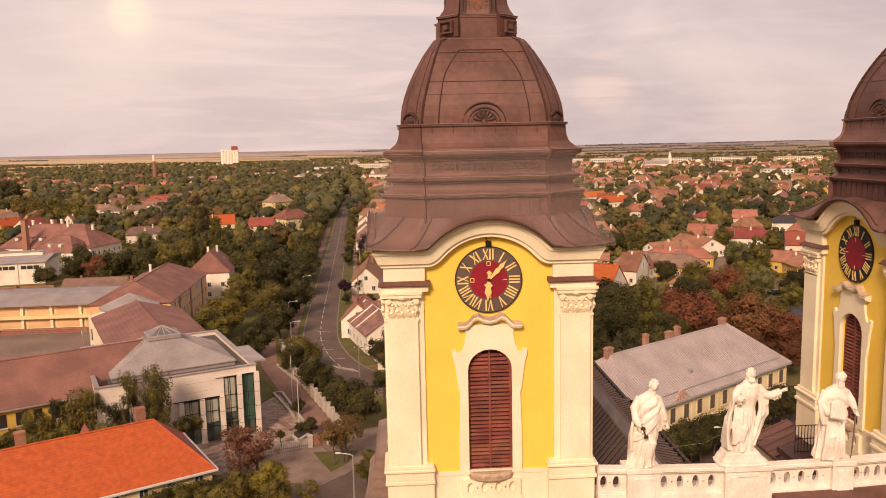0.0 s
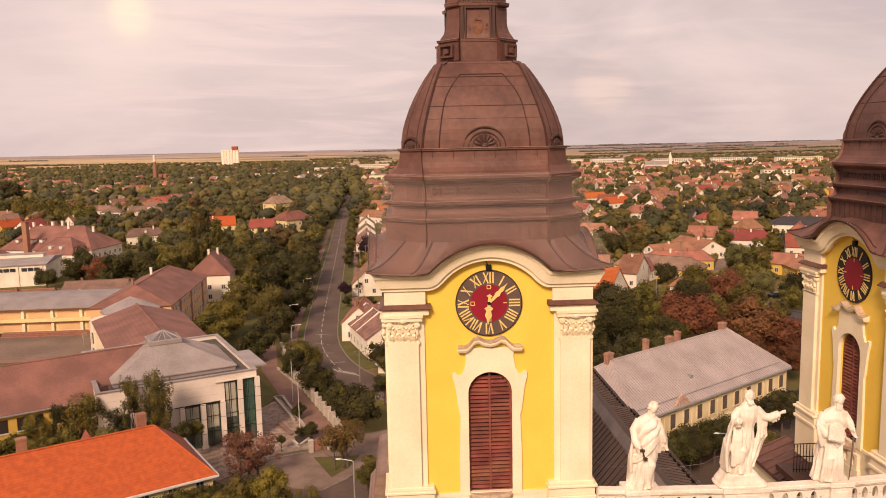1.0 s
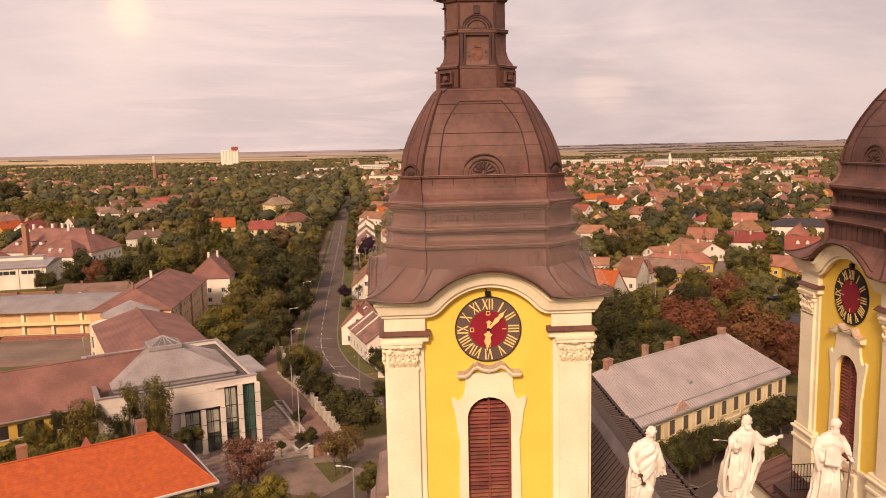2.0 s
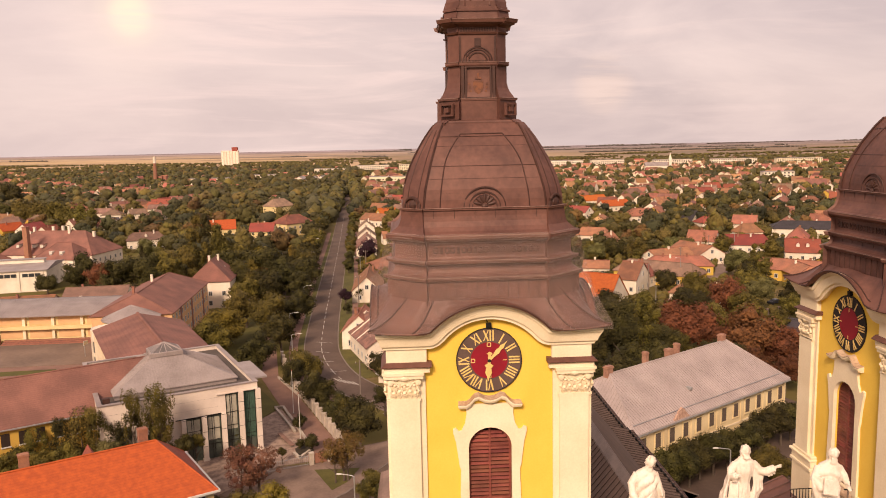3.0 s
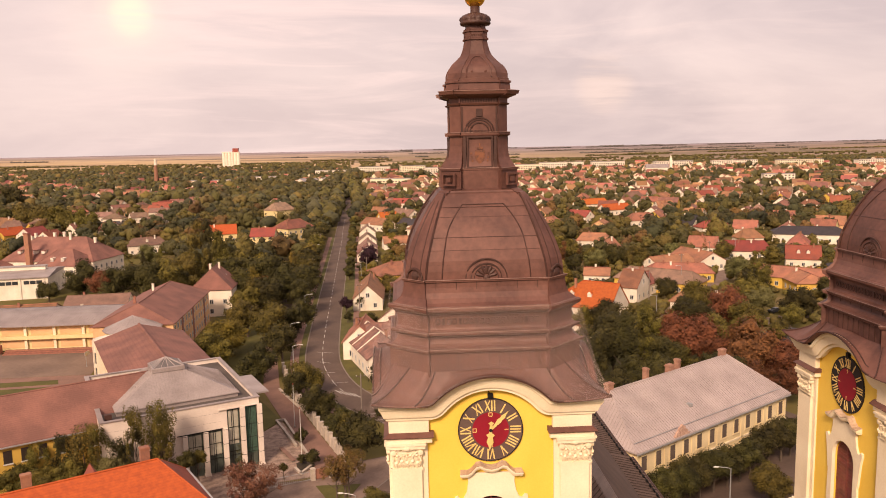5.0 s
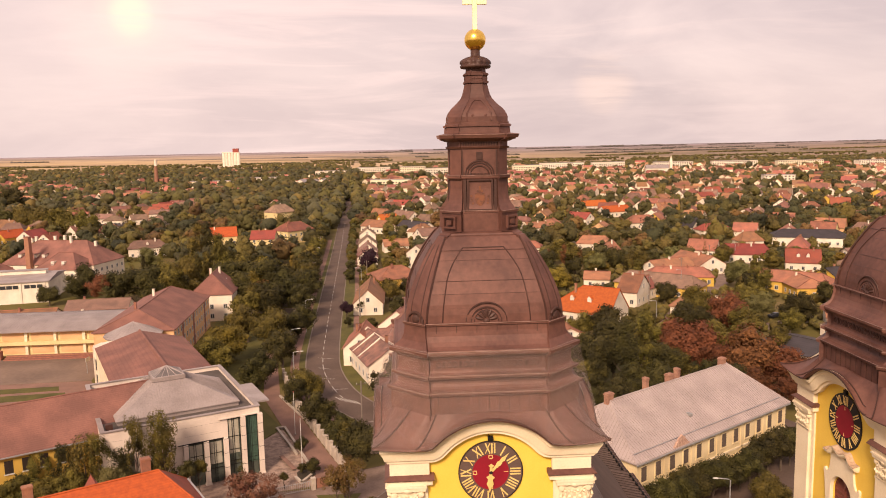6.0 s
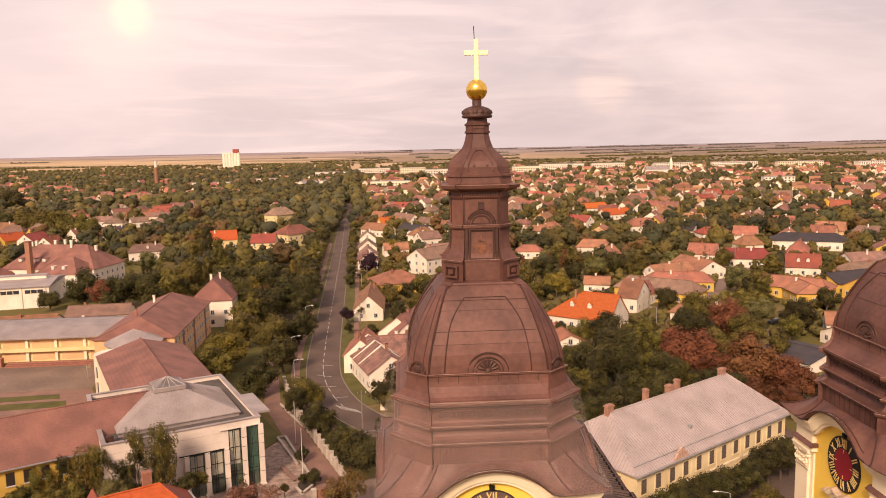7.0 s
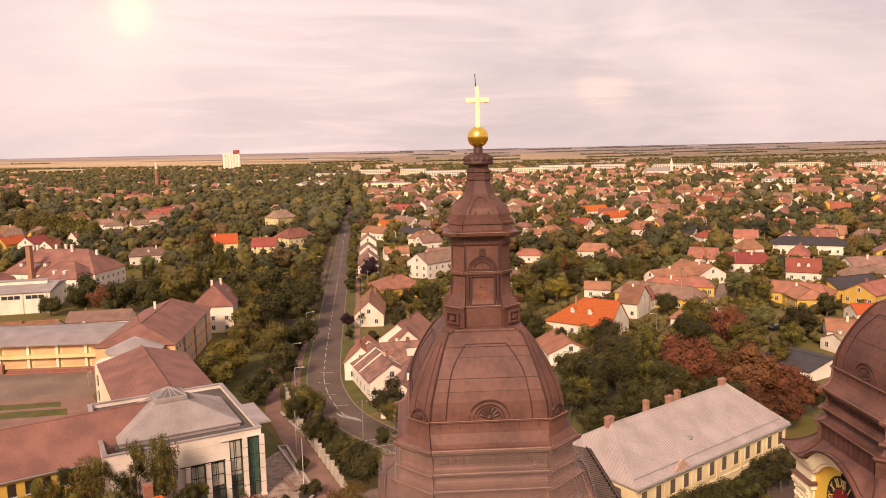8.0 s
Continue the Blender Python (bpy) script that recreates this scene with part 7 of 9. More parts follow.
for x in (11.5, 14.57, 17.53, 20.3, 23.0):
    zt = 9.99 if x > 18 else 7.0
    part("column", boxes((x - 0.36, x + 0.36, -0.5, 0.24, -0.1, zt), (x - 0.46, x + 0.46, -0.6, 0.3, -0.1, 0.35)), LIBW, lib, "pale stone-clad square column", bevel=0.02)
    for z in (2.3, 4.6, 6.9, 8.4):
        if z < zt:
            part("column_joint", boxes((x - 0.365, x + 0.365, -0.505, 0.2, z, z + 0.06)), DARK, lib)
for z in (8.2, 9.6):
    part("cladding_joint", boxes((0.0, 16.9, -0.004, 0.2, z, z + 0.02)), KERB, lib)
part("lintel_beam", boxes((10.4, 17.2, -0.2, -0.005, 7.0, 7.1)), DARK, lib, "thin dark metal lintel")
part("green_curtain", boxes((20.85, 22.5, 0.14, 0.2, 2.2, 9.8)), mat("deep green curtain", (0.05, 0.105, 0.075), (0.028, 0.06, 0.045), 0.8, 0, 3, 12, 0.5, 0.2), lib, "deep green curtain behind the glazing")
part("side_glazing", boxes((22.7, 22.85, 0.5, 12.8, -0.1, 9.9)), GREENGLASS, lib)
for y in (3.2, 6.4, 9.6, 12.8):
    part("column", boxes((22.5, 23.2, y - 0.3, y + 0.3, -0.1, 9.95)), LIBW, lib, bevel=0.02)
part("dark_entrance", boxes((2.0, 4.2, -0.06, 0.1, -0.1, 7.4)), GREENGLASS, lib, "dark recessed entrance glazing")
part("rooftop_unit", boxes((0.8, 1.8, 2.2, 3.0, 10.41, 11.5)), COPPER2, lib)

# ---- school wings round the court ----
# duller, browner copy of GLASS, with the shade put into its colour
SHADED = mat("shaded window glass", (0.045, 0.032, 0.026), (0.028, 0.02, 0.017), 0.4, 0, 0.5, 3, 0.5, 0)
wing = house(-69.3, 83.5, 33.2, 50, 13.0, 9.4, 14.5, TILEMAUVE, OCHRE, windows=0, chimneys=0, label="yellow school wing with a mauve-red tiled roof", group="school wings")
for i in range(22):
    x = 24 - i * 2.25
    for z in (6.4, 2.3):
        wd = part("window", boxes((x - 0.56, x + 0.56, -6.53, -6.44, z, z + 1.9), (x - 0.04, x + 0.04, -6.56, -6.53, z, z + 1.9)), SHADED, wing, "dark closed window")
        part("window_sill", boxes((x - 0.66, x + 0.66, -6.68, -6.5, z - 0.14, z)), FRAME, wd, "white window sill")
    put_window(wing, "tall", x, 6.5, 6.5, 180)
part("gutter", boxes((-25, 25, -7.1, -6.9, 8.85, 9.02)), STEEL, wing)
wing2 = house(-59.2, 128.2, -61.8, 34, 17.8, 9.4, 12.0, TILEMAUVE, OCHRE, windows=0, chimneys=0, label="yellow school wing with white ribs and a mauve-red roof", group="school wings")
bm = bmesh.new()
tube(bm, [(-17, 0, 12.05), (17, 0, 12.05)], 0.3, 6)
part("ridge_tiles", bm, TILEMAUVE, wing2)
for i in range(15):
    x = -16 + i * 2.1
    part("rib", boxes((x - 0.16, x + 0.16, -9.22, -8.9, 0, 9.0)), WHITE, wing2, "white upright rib")
    put_window(wing2, "tall", x + 1.05, -8.9, 1.2, 0)
    put_window(wing2, "tall", x + 1.05, -8.9, 4.7, 0)
    put_window(wing2, "tall", x + 1.05, 8.9, 4.7, 180)
    put_window(wing2, "tall", x + 1.05, 8.9, 1.2, 180)
bay = thing("stair_bay", "round white glazed stair bay at the end of the school wing", "stair bay", pose(-73.2, 141.8, 0))
bm = bmesh.new()
nn = 24
for z0, z1, r in ((0, 1.0, 3.6), (3.4, 4.3, 3.6), (6.8, 9.3, 3.6)):
    loft(bm, [[(r * math.cos(2 * math.pi * i / nn), r * math.sin(2 * math.pi * i / nn), z) for i in range(nn)] for z in (z0, z1)])
part("wall", bm, WHITE, bay)
bm = bmesh.new()
loft(bm, [[(3.5 * math.cos(2 * math.pi * i / nn), 3.5 * math.sin(2 * math.pi * i / nn), z) for i in range(nn)] for z in (0.1, 9.0)])
part("glazing", bm, GLASS, bay)
for i in range(10):
    q = 2 * math.pi * i / 10
    bm = bmesh.new()
    prism(bm, [(3.4, -0.22), (3.75, -0.22), (3.75, 0.22), (3.4, 0.22)], 0, 9.3, Matrix.Rotation(q, 4, "Z"))
    part("mullion", bm, WHITE, bay)
cone = thing("round_hall", "round school hall with a faceted pale zinc roof", "hall", pose(-72.5, 153.0, 0))
bm = bmesh.new()
loft(bm, [[(6.0 * math.cos(2 * math.pi * i / 16), 6.0 * math.sin(2 * math.pi * i / 16), z) for i in range(16)] for z in (-0.2, 9.0)])
part("wall", bm, PALEYELLOW, cone)
bm = bmesh.new()
loft(bm, [[(r * math.cos(2 * math.pi * i / 16), r * math.sin(2 * math.pi * i / 16), z) for i in range(16)] for z, r in ((8.8, 6.6), (9.05, 6.6), (11.9, 0.15))])
croof = part("roof", bm, ZINC, cone)
bm = bmesh.new()
for i in range(32):
    q = 2 * math.pi * i / 32
    k = math.cos(math.pi / 16) if i % 2 else 1.0
    tube(bm, [(6.6 * k * math.cos(q), 6.6 * k * math.sin(q), 9.08), (0.1, 0, 11.93)], 0.035, 4)
part("roof_seam", bm, ZINC, croof)
school = house(-75.2, 176.5, 94.8, 42, 18.5, 9.2, 13.2, TILEMAUVE, PEACH, hip=5.0, windows=0, chimneys=2, label="peach-coloured school block with a mauve-red hipped roof", group="school wings")
for i in range(14):
    x = -19.5 + i * 2.95
    for z in (1.2, 4.2, 6.9):
        put_window(school, "small", x, -9.25, z, 0)
        put_window(school, "small", x, 9.25, z, 180)
for x in (-12, 0, 14):
    part("brown_panel", boxes((x - 0.7, x + 0.7, -9.36, -9.2, 0, 9.0)), BRICK, school)
gym = thing("gymnasium", "school gymnasium with a curved grey sheet roof and peach panels", "gymnasium", pose(-101.5, 180.0, 0, 0, 0, 3))
part("wall", boxes((-20, 17, -10, 11, -0.2, 6.4)), PALEYELLOW, gym)
bm = bmesh.new()
arc = [(-11.6 + i * 1.16 * 2, 6.3 + 2.3 * math.sin(math.pi * (i + 0.35) / 10.7)) for i in range(11)]
loft(bm, [[(x, y, z) for y, z in arc] + [(x, y, z - 0.25) for y, z in reversed(arc)] for x in (-21.5, 18.5)])
groof = part("roof", bm, ZINC, gym, "curved grey sheet-metal roof")
bm = bmesh.new()
for i in range(60):
    x = -21.2 + i * 0.67
    tube(bm, [(x, y, z + 0.02) for y, z in arc], 0.03, 4)
part("roof_seam", bm, ZINC, groof)
for i in range(5):
    x = -18.6 + i * 7.2
    for z0, z1 in ((0.6, 2.9), (3.9, 6.0)):
        part("panel", boxes((x, x + 5.4, -10.08, -9.95, z0, z1)), PEACH, gym, "peach infill panel")
    part("post", boxes((x + 5.7, x + 6.4, -10.6, -10.0, -0.2, 6.4)), CREAM, gym)
part("balcony", boxes((-20.5, 17.5, -11.2, -10.0, 2.9, 3.8)), PALEYELLOW, gym)
stand = thing("stands", "red brick steps and low wall beside the court", "steps", pose(-102, 167.2, 0, 0, 0, 3))
for i in range(3):
    part("step", boxes((-8, 16, -2.4 + i * 0.8, -1.6 + i * 0.8, 0, 0.3 + 0.3 * i)), BRICK, stand)
part("low_wall", boxes((-22, -9, -1.5, 0.0, 0, 2.2)), BRICK, stand)
hoop = thing("basketball_hoop", "basketball hoop with an orange ring on a steel post", "basketball hoop", pose(-83.5, 152, 0, 0, 0, 80), "court hoops")
bm = bmesh.new()
tube(bm, [(0, 0, 0), (0, 0, 3.4)], 0.07, 6)
part("post", bm, STEEL, hoop)
part("board", boxes((-0.9, 0.9, -0.4, -0.34, 2.9, 3.9)), FRAME, hoop)

# ---- orange-roofed house on the square ----
orange = house(-56.52, 57.03, 32.9, 55, 14.2, 6.0, 11.0, TILEORANGE, PALEYELLOW, hip=4.9, windows=2, chimneys=0, label="long pale yellow house with a bright orange tiled hipped roof", group="houses on the square")
for x, y, zt in ((21.3, 1.0, 12.6), (7.9, 0.9, 12.5)):
    part("chimney", boxes((x - 0.55, x + 0.55, y - 0.45, y + 0.45, 9.5, zt), (x - 0.62, x + 0.62, y - 0.52, y + 0.52, zt - 0.25, zt - 0.08)), BRICK, orange, "red brick chimney")
bm = bmesh.new()
x0, x1, W, ze, r0, r1 = roof_lines(55, 14.2, 6.0, 11.0, 4.9, 0.4)
# darker red sheet over the hip end: its shade put into colour
loft(bm, [[(x1 + o - 0.05, -W + 0.15, ze + o), (x1 + o - 0.05, W - 0.15, ze + o), (r1 + 0.12 + o, 0, 11.0 + o - 0.1)] for o in (-0.02, 0.05)])
part("hip_slope", bm, TILERED, orange, "hip end tiled in darker red for its shade")
part("gutter", boxes((-28.1, 28.1, -7.75, -7.48, 5.5, 5.72), (27.95, 28.2, -7.5, 7.5, 5.5, 5.72)), FRAME, orange, "white eaves gutter")
bm = bmesh.new()
loft(bm, [[(14.2, y, 9.4), (15.2, y, 11.1), (16.2, y, 9.4)] for y in (0.5, 3.5)])
part("dormer_roof", bm, TILERED, orange, "small dark red dormer roof")

# ---- other large buildings across the park ----
hall = thing("factory_hall", "white industrial hall with window strips and a flat grey roof", "hall", pose(-161.7, 243.7, 0, 0, 0, 13))
part("wall", boxes((-45, 25, -8, 16, -0.2, 7.4)), WHITE, hall)
bm = bmesh.new()
loft(bm, [[(x, -8.5, 7.3), (x, -8.5, 7.6), (x, 4, 8.9), (x, 16.5, 7.6), (x, 16.5, 7.3)] for x in (-45.5, 25.5)])
part("roof", bm, ZINC, hall)
part("ridge_monitor", boxes((-44, 22, 2.4, 5.6, 8.5, 9.9)), WHITE, hall, "low white ridge monitor")
part("monitor_roof", boxes((-44.3, 22.3, 2.1, 5.9, 9.9, 10.1)), ZINC, hall)
for i in range(9):
    x = -43.5 + i * 7.6
    for j in range(3):
        part("window", boxes((x + j * 2.0, x + j * 2.0 + 1.75, -8.1, -7.95, 5.2, 6.4)), GLASS, hall, "dark window strip")
    part("post", boxes((x + 6.2, x + 6.7, -8.25, -8.0, 0, 7.25)), WHITE, hall)
dorm = house(-154.5, 294, -9, 40, 22, 7.4, 15.6, TILEMAUVE, WHITE, hip=9, windows=2, chimneys=0, label="large white building with a mauve-red hipped roof and small dormers", group="public buildings")
for i, x in enumerate((-13.5, -10, -6.5, -3)):
    d = part("dormer", boxes((x - 0.7, x + 0.7, -8.6, -4.5, 9.9, 11.0)), WHITE, dorm, "small white roof dormer")
    part("dormer_roof", boxes((x - 0.9, x + 0.9, -8.8, -4.5, 11.0, 11.2)), TILEMAUVE, d)
    put_window(d, "small", x, -8.62, 9.75, 0)
for x, y, z in ((-4, 1.2, 17.3), (0.5, 1.0, 17.6), (4.5, -1.0, 17.6), (-12, 0.5, 17.2), (14, 1.0, 15.2)):
    part("chimney", boxes((x - 0.45, x + 0.45, y - 0.4, y + 0.4, 13.0, z), (x - 0.55, x + 0.55, y - 0.5, y + 0.5, z - 0.2, z - 0.05)), WHITE, dorm, "white chimney")
front = house(-146.5, 279.5, -9, 17, 15, 7.0, 12.4, TILEMAUVE, WHITE, hip=5.5, windows=2, chimneys=0, label="white front wing with a mauve-red hipped roof", group="public buildings")
for x in (-2.2, 2.2):
    d = part("dormer", boxes((x - 0.6, x + 0.6, -5.9, -3.0, 8.6, 9.6)), WHITE, front, "small white roof dormer")
    put_window(d, "small", x, -5.92, 8.3, 0)
stack = thing("boiler_chimney", "tall square red brick boiler chimney beside the roof", "chimney stack", pose(-163.0, 283.0, 0, 0, 0, -9))
part("shaft", boxes((-0.95, 0.95, -0.95, 0.95, -0.2, 18.2)), BRICK, stack)
part("cap", boxes((-1.1, 1.1, -1.1, 1.1, 18.2, 18.6)), BRICK, stack)
annex = house(-184, 279, -9, 24, 18, 5.5, 11.5, TILEMAUVE, WHITE, hip=7, windows=2, chimneys=1, label="white annex with a mauve-red hipped roof", group="public buildings")
th = house(-69.5, 212, 95, 15, 12, 8.6, 14.2, TILEMAUVE, WHITE, hip=2.6, windows=2, chimneys=3, label="white house with a steep mauve-red hipped roof and chimneys", group="town houses")
bm = bmesh.new()
bmesh.ops.create_cone(bm, cap_ends=True, segments=14, radius1=0.6, radius2=0.5, depth=0.12, matrix=Matrix.Translation((2, -3.2, 11.0)) @ Matrix.Rotation(radians(70), 4, "X"))
part("satellite_dish", bm, FRAME, th)
# corner house by the crossing: joined roofs round a bend
ch1 = house(-14.9, 148.2, -71, 20, 10, 4.6, 8.0, TILEOLD, WHITE, windows=2, chimneys=1, label="white corner house with a worn mauve-red roof", group="corner house")
for x in (-9.9, -3.6, 1.6):
    bm = bmesh.new()
    loft(bm, [[(x + o, -5.45, 4.35), (x + o, 0, 8.3), (x + o, 5.45, 4.35), (x + o, 0, 7.7)] for o in (-0.2, 0.2)])
    part("fire_wall", bm, WHITE, ch1, "white fire wall standing above the roof")
ch2 = house(-10.0, 158.0, 11, 15, 9, 4.2, 7.9, TILEOLD, WHITE, windows=2, chimneys=2, label="white corner house wing with a mauve-red roof", group="corner house")
part("roof_lights", boxes((0.6, 4.6, -3.6, -2.2, 5.2, 6.6)), WHITE, ch2, "white row of roof windows")
house(-8.2, 136.0, -94, 20, 9, 3.8, 7.4, TILEOLD, WHITE, windows=1, chimneys=1, label="white corner house wing with a mauve-red roof", group="corner house")
house(-19.4, 159.0, -92, 12.6, 8, 4.6, 8.3, TILE, WHITE, windows=1, chimneys=2, label="white gabled house with a pinkish clay roof", group="corner house")
house(-10.2, 176.5, 100, 12, 8, 4.0, 7.7, TILEMAUVE, WHITE, windows=2, chimneys=0, label="white front gable with a mauve-red roof", group="town houses")

# ---- landmarks far off ----
silo = thing("grain_silo", "white grain silo block with a red head house", "silo", pose(-580, 2240, 0))
for i in range(6):
    bm = bmesh.new()
    bmesh.ops.create_cone(bm, cap_ends=True, segments=16, radius1=4.6, radius2=4.6, depth=42, matrix=Matrix.Translation((-21 + i * 8.4, 0, 21)))
    part("silo_cell", bm, WHITE, silo)
part("head_house", boxes((6, 22, -5, 6, 42, 53)), TILERED, silo, "red head house")
part("silo_top", boxes((-25, 24, -4.5, 5, 40, 43.5)), WHITE, silo)
stack = thing("brick_chimney", "tall red-brown brick factory chimney", "chimney stack", pose(-391, 1081, 0))
bm = bmesh.new()
loft(bm, [[(r * math.cos(2 * math.pi * i / 14), r * math.sin(2 * math.pi * i / 14), z) for i in range(14)] for z, r in ((0, 3.4), (12, 2.8), (34, 1.9), (37, 1.7))])
part("shaft", bm, BRICK, stack)
bm = bmesh.new()
loft(bm, [[(r * math.cos(2 * math.pi * i / 14), r * math.sin(2 * math.pi * i / 14), z) for i in range(14)] for z, r in ((30, 2.12), (36.5, 1.85), (38.5, 1.9), (39, 1.6))])
part("pale_band", bm, WHITE, stack, "pale upper band")
part("boiler_house", boxes((5, 10, -3, 5, 0, 12), (12, 16, -3, 4, 0, 12)), BRICK, stack)
spire = thing("village_church", "small white church with a pointed spire", "church", pose(354, 1172, 0, 0, 0, -8))
part("nave", boxes((-26, 8, -8, 8, 0, 9)), WHITE, spire)
part("nave_roof", roof_mesh(34, 16, 9, 14, 0), ZINC, spire).location = (-9, 0, 0)
part("bell_tower", boxes((10, 14, -2, 2, 0, 19)), WHITE, spire)
bm = bmesh.new()
loft(bm, [[(12 + sx * k * 2.2, sy * k * 2.2, z) for sx, sy in ((-1, -1), (1, -1), (1, 1), (-1, 1))] for z, k in ((18.8, 1), (28, 0.04))])
part("spire", bm, WHITE, spire)


def block(x, y, rz, l, w, h, wall=WHITE):
    """A slab of flats with rows of windows."""
    b = thing("apartment_block", "pale prefabricated apartment block with rows of windows", "apartment block", pose(x, y, 0, 0, 0, rz), "apartment blocks")
    part("wall", boxes((-l / 2, l / 2, -w / 2, w / 2, -0.3, h)), wall, b)
    part("roof", boxes((-l / 2 - 0.3, l / 2 + 0.3, -w / 2 - 0.3, w / 2 + 0.3, h, h + 0.5)), ZINC, b)
    pane = part("window", boxes((-1.0, 1.0, -0.08, 0.05, 0.9, 2.4)), GLASS, b)
    n = int(l / 4)
    for s in range(int(h / 2.9)):
        for i in range(n):
            ob = pane if s == i == 0 else new("window", pane.data)
            ob.parent = b
            ob.location = (-l / 2 + l * (i + 0.5) / n, -w / 2, s * 2.9)
    return b


for i, (x, y, rz, l, h) in enumerate(((-108, 1400, 4, 60, 13), (-35, 1330, -3, 44, 15), (22, 1240, 5, 70, 14), (100, 1330, 0, 60, 13), (160, 1300, 8, 50, 14), (235, 1400, -4, 80, 14), (318, 1390, 3, 60, 14), (-55, 985, -8, 52, 8),
                                  (-165, 1310, 0, 70, 11), (-250, 1125, 4, 40, 9), (-315, 1080, 6, 55, 7), (396, 865, -6, 34, 9), (545, 1380, -5, 80, 12), (640, 1330, 0, 80, 12), (735, 1260, 6, 70, 12), (440, 1400, 0, 70, 12))):
    block(x, y, rz, l, 13, h, (WHITE, WHITE, CREAM)[(i * 2) % 3])
for x, y in ((-176, 1022), (-160, 1018), (-148, 1026)):
    house(x, y, 85, 26, 14, 5, 9.5, ZINC, WHITE, windows=0, chimneys=0, label="white shed with a pale sheet roof", group="sheds")

# ---- trees ----
def leaf_cloud(rng, clumps, n, size, corners=4):
    """Leaf quads scattered in clumps: (centre, radii) each; returns vertices and faces."""
    vol = np.array([c[1][0] * c[1][1] * c[1][2] for c in clumps]) ** (2 / 3)
    pick = rng.choice(len(clumps), n, p=vol / vol.sum())
    cen = np.array([c[0] for c in clumps])[pick]
    rad = np.array([c[1] for c in clumps])[pick]
    d = rng.normal(size=(n, 3))
    d /= np.linalg.norm(d, axis=1)[:, None]
    p = cen + d * rad * rng.uniform(0.62, 1.06, (n, 1)) ** 0.7
    out = p / np.maximum(np.linalg.norm(p, axis=1), 1e-6)[:, None]
    nrm = d * 0.9 + out * 0.6 + rng.normal(size=(n, 3)) * 0.42
    nrm[:, 2] += 0.15
    nrm /= np.linalg.norm(nrm, axis=1)[:, None]
    u = np.cross(nrm, rng.normal(size=(n, 3)))
    u /= np.linalg.norm(u, axis=1)[:, None]
    w = np.cross(nrm, u)
    s = size * rng.uniform(0.55, 1.25, (n, 1))
    u, w = u * s, w * s * 0.62
    pts = [p - u, p - w + nrm * s * 0.12, p + u, p + w + nrm * s * 0.12] if corners == 4 else [p - u, p + u * 0.8 - w * 1.3, p + u * 0.6 + w * 1.5]
    v = np.stack(pts, 1).reshape(-1, 3)
    f = np.arange(n * corners).reshape(-1, corners)
    return v, f


def ico(level):
    bm = bmesh.new()
    bmesh.ops.create_icosphere(bm, subdivisions=level, radius=1)
    v = np.array([x.co[:] for x in bm.verts])
    f = np.array([[x.index for x in p.verts] for p in bm.faces])
    bm.free()
    return v, f


ICO = {1: ico(1), 2: ico(2)}


def inner_cloud(rng, clumps, level, fill=0.88):
    """The dense inside of a crown: one rough lump for each clump."""
    vs, fs, k = [], [], 0
    bv, bf = ICO[level]
    for c, r in clumps:
        v = bv * rng.uniform(0.78, 1.12, (len(bv), 1)) * fill * np.array(r) + np.array(c)
        vs.append(v)
        fs.append(bf + k)
        k += len(v)
    return np.concatenate(vs), np.concatenate(fs)


def joined(*clouds):
    vs, fs, k = [], [], 0
    for v, f in clouds:
        vs.append(v)
        fs.append(f + k)
        k += len(v)
    return np.concatenate(vs), np.concatenate(fs)


def mesh_from(name, v, f, material):
    me = bpy.data.meshes.new(name)
    me.from_pydata(v.tolist(), [], f.tolist())
    me.materials.append(material)
    return me


def trunk_mesh(seed, h, r, spread, limbs=6):
    rnd = random.Random(seed)
    bm = bmesh.new()
    bend = [(0, 0, -0.2)]
    for i in range(1, 5):
        bend.append((rnd.uniform(-1, 1) * 0.03 * h, rnd.uniform(-1, 1) * 0.03 * h, h * i / 5))
    tube(bm, bend, [r * 1.25, r, r * 0.8, r * 0.6, r * 0.35], 7)
    for i in range(limbs):
        q = 2 * math.pi * (i + rnd.random() * 0.6) / limbs
        z = h * rnd.uniform(0.28, 0.6)
        o = Vector((math.cos(q), math.sin(q), 0)) * spread * rnd.uniform(0.55, 0.95)
        tube(bm, [(0, 0, z), tuple(o * 0.5 + Vector((0, 0, z + h * 0.12))), tuple(o + Vector((0, 0, z + h * rnd.uniform(0.15, 0.32))))], [r * 0.5, r * 0.32, r * 0.1], 5)
    me = bpy.data.meshes.new("trunk")
    bmesh.ops.recalc_face_normals(bm, faces=bm.faces[:])
    bm.to_mesh(me)
    bm.free()
    me.materials.append(BARK)
    return me


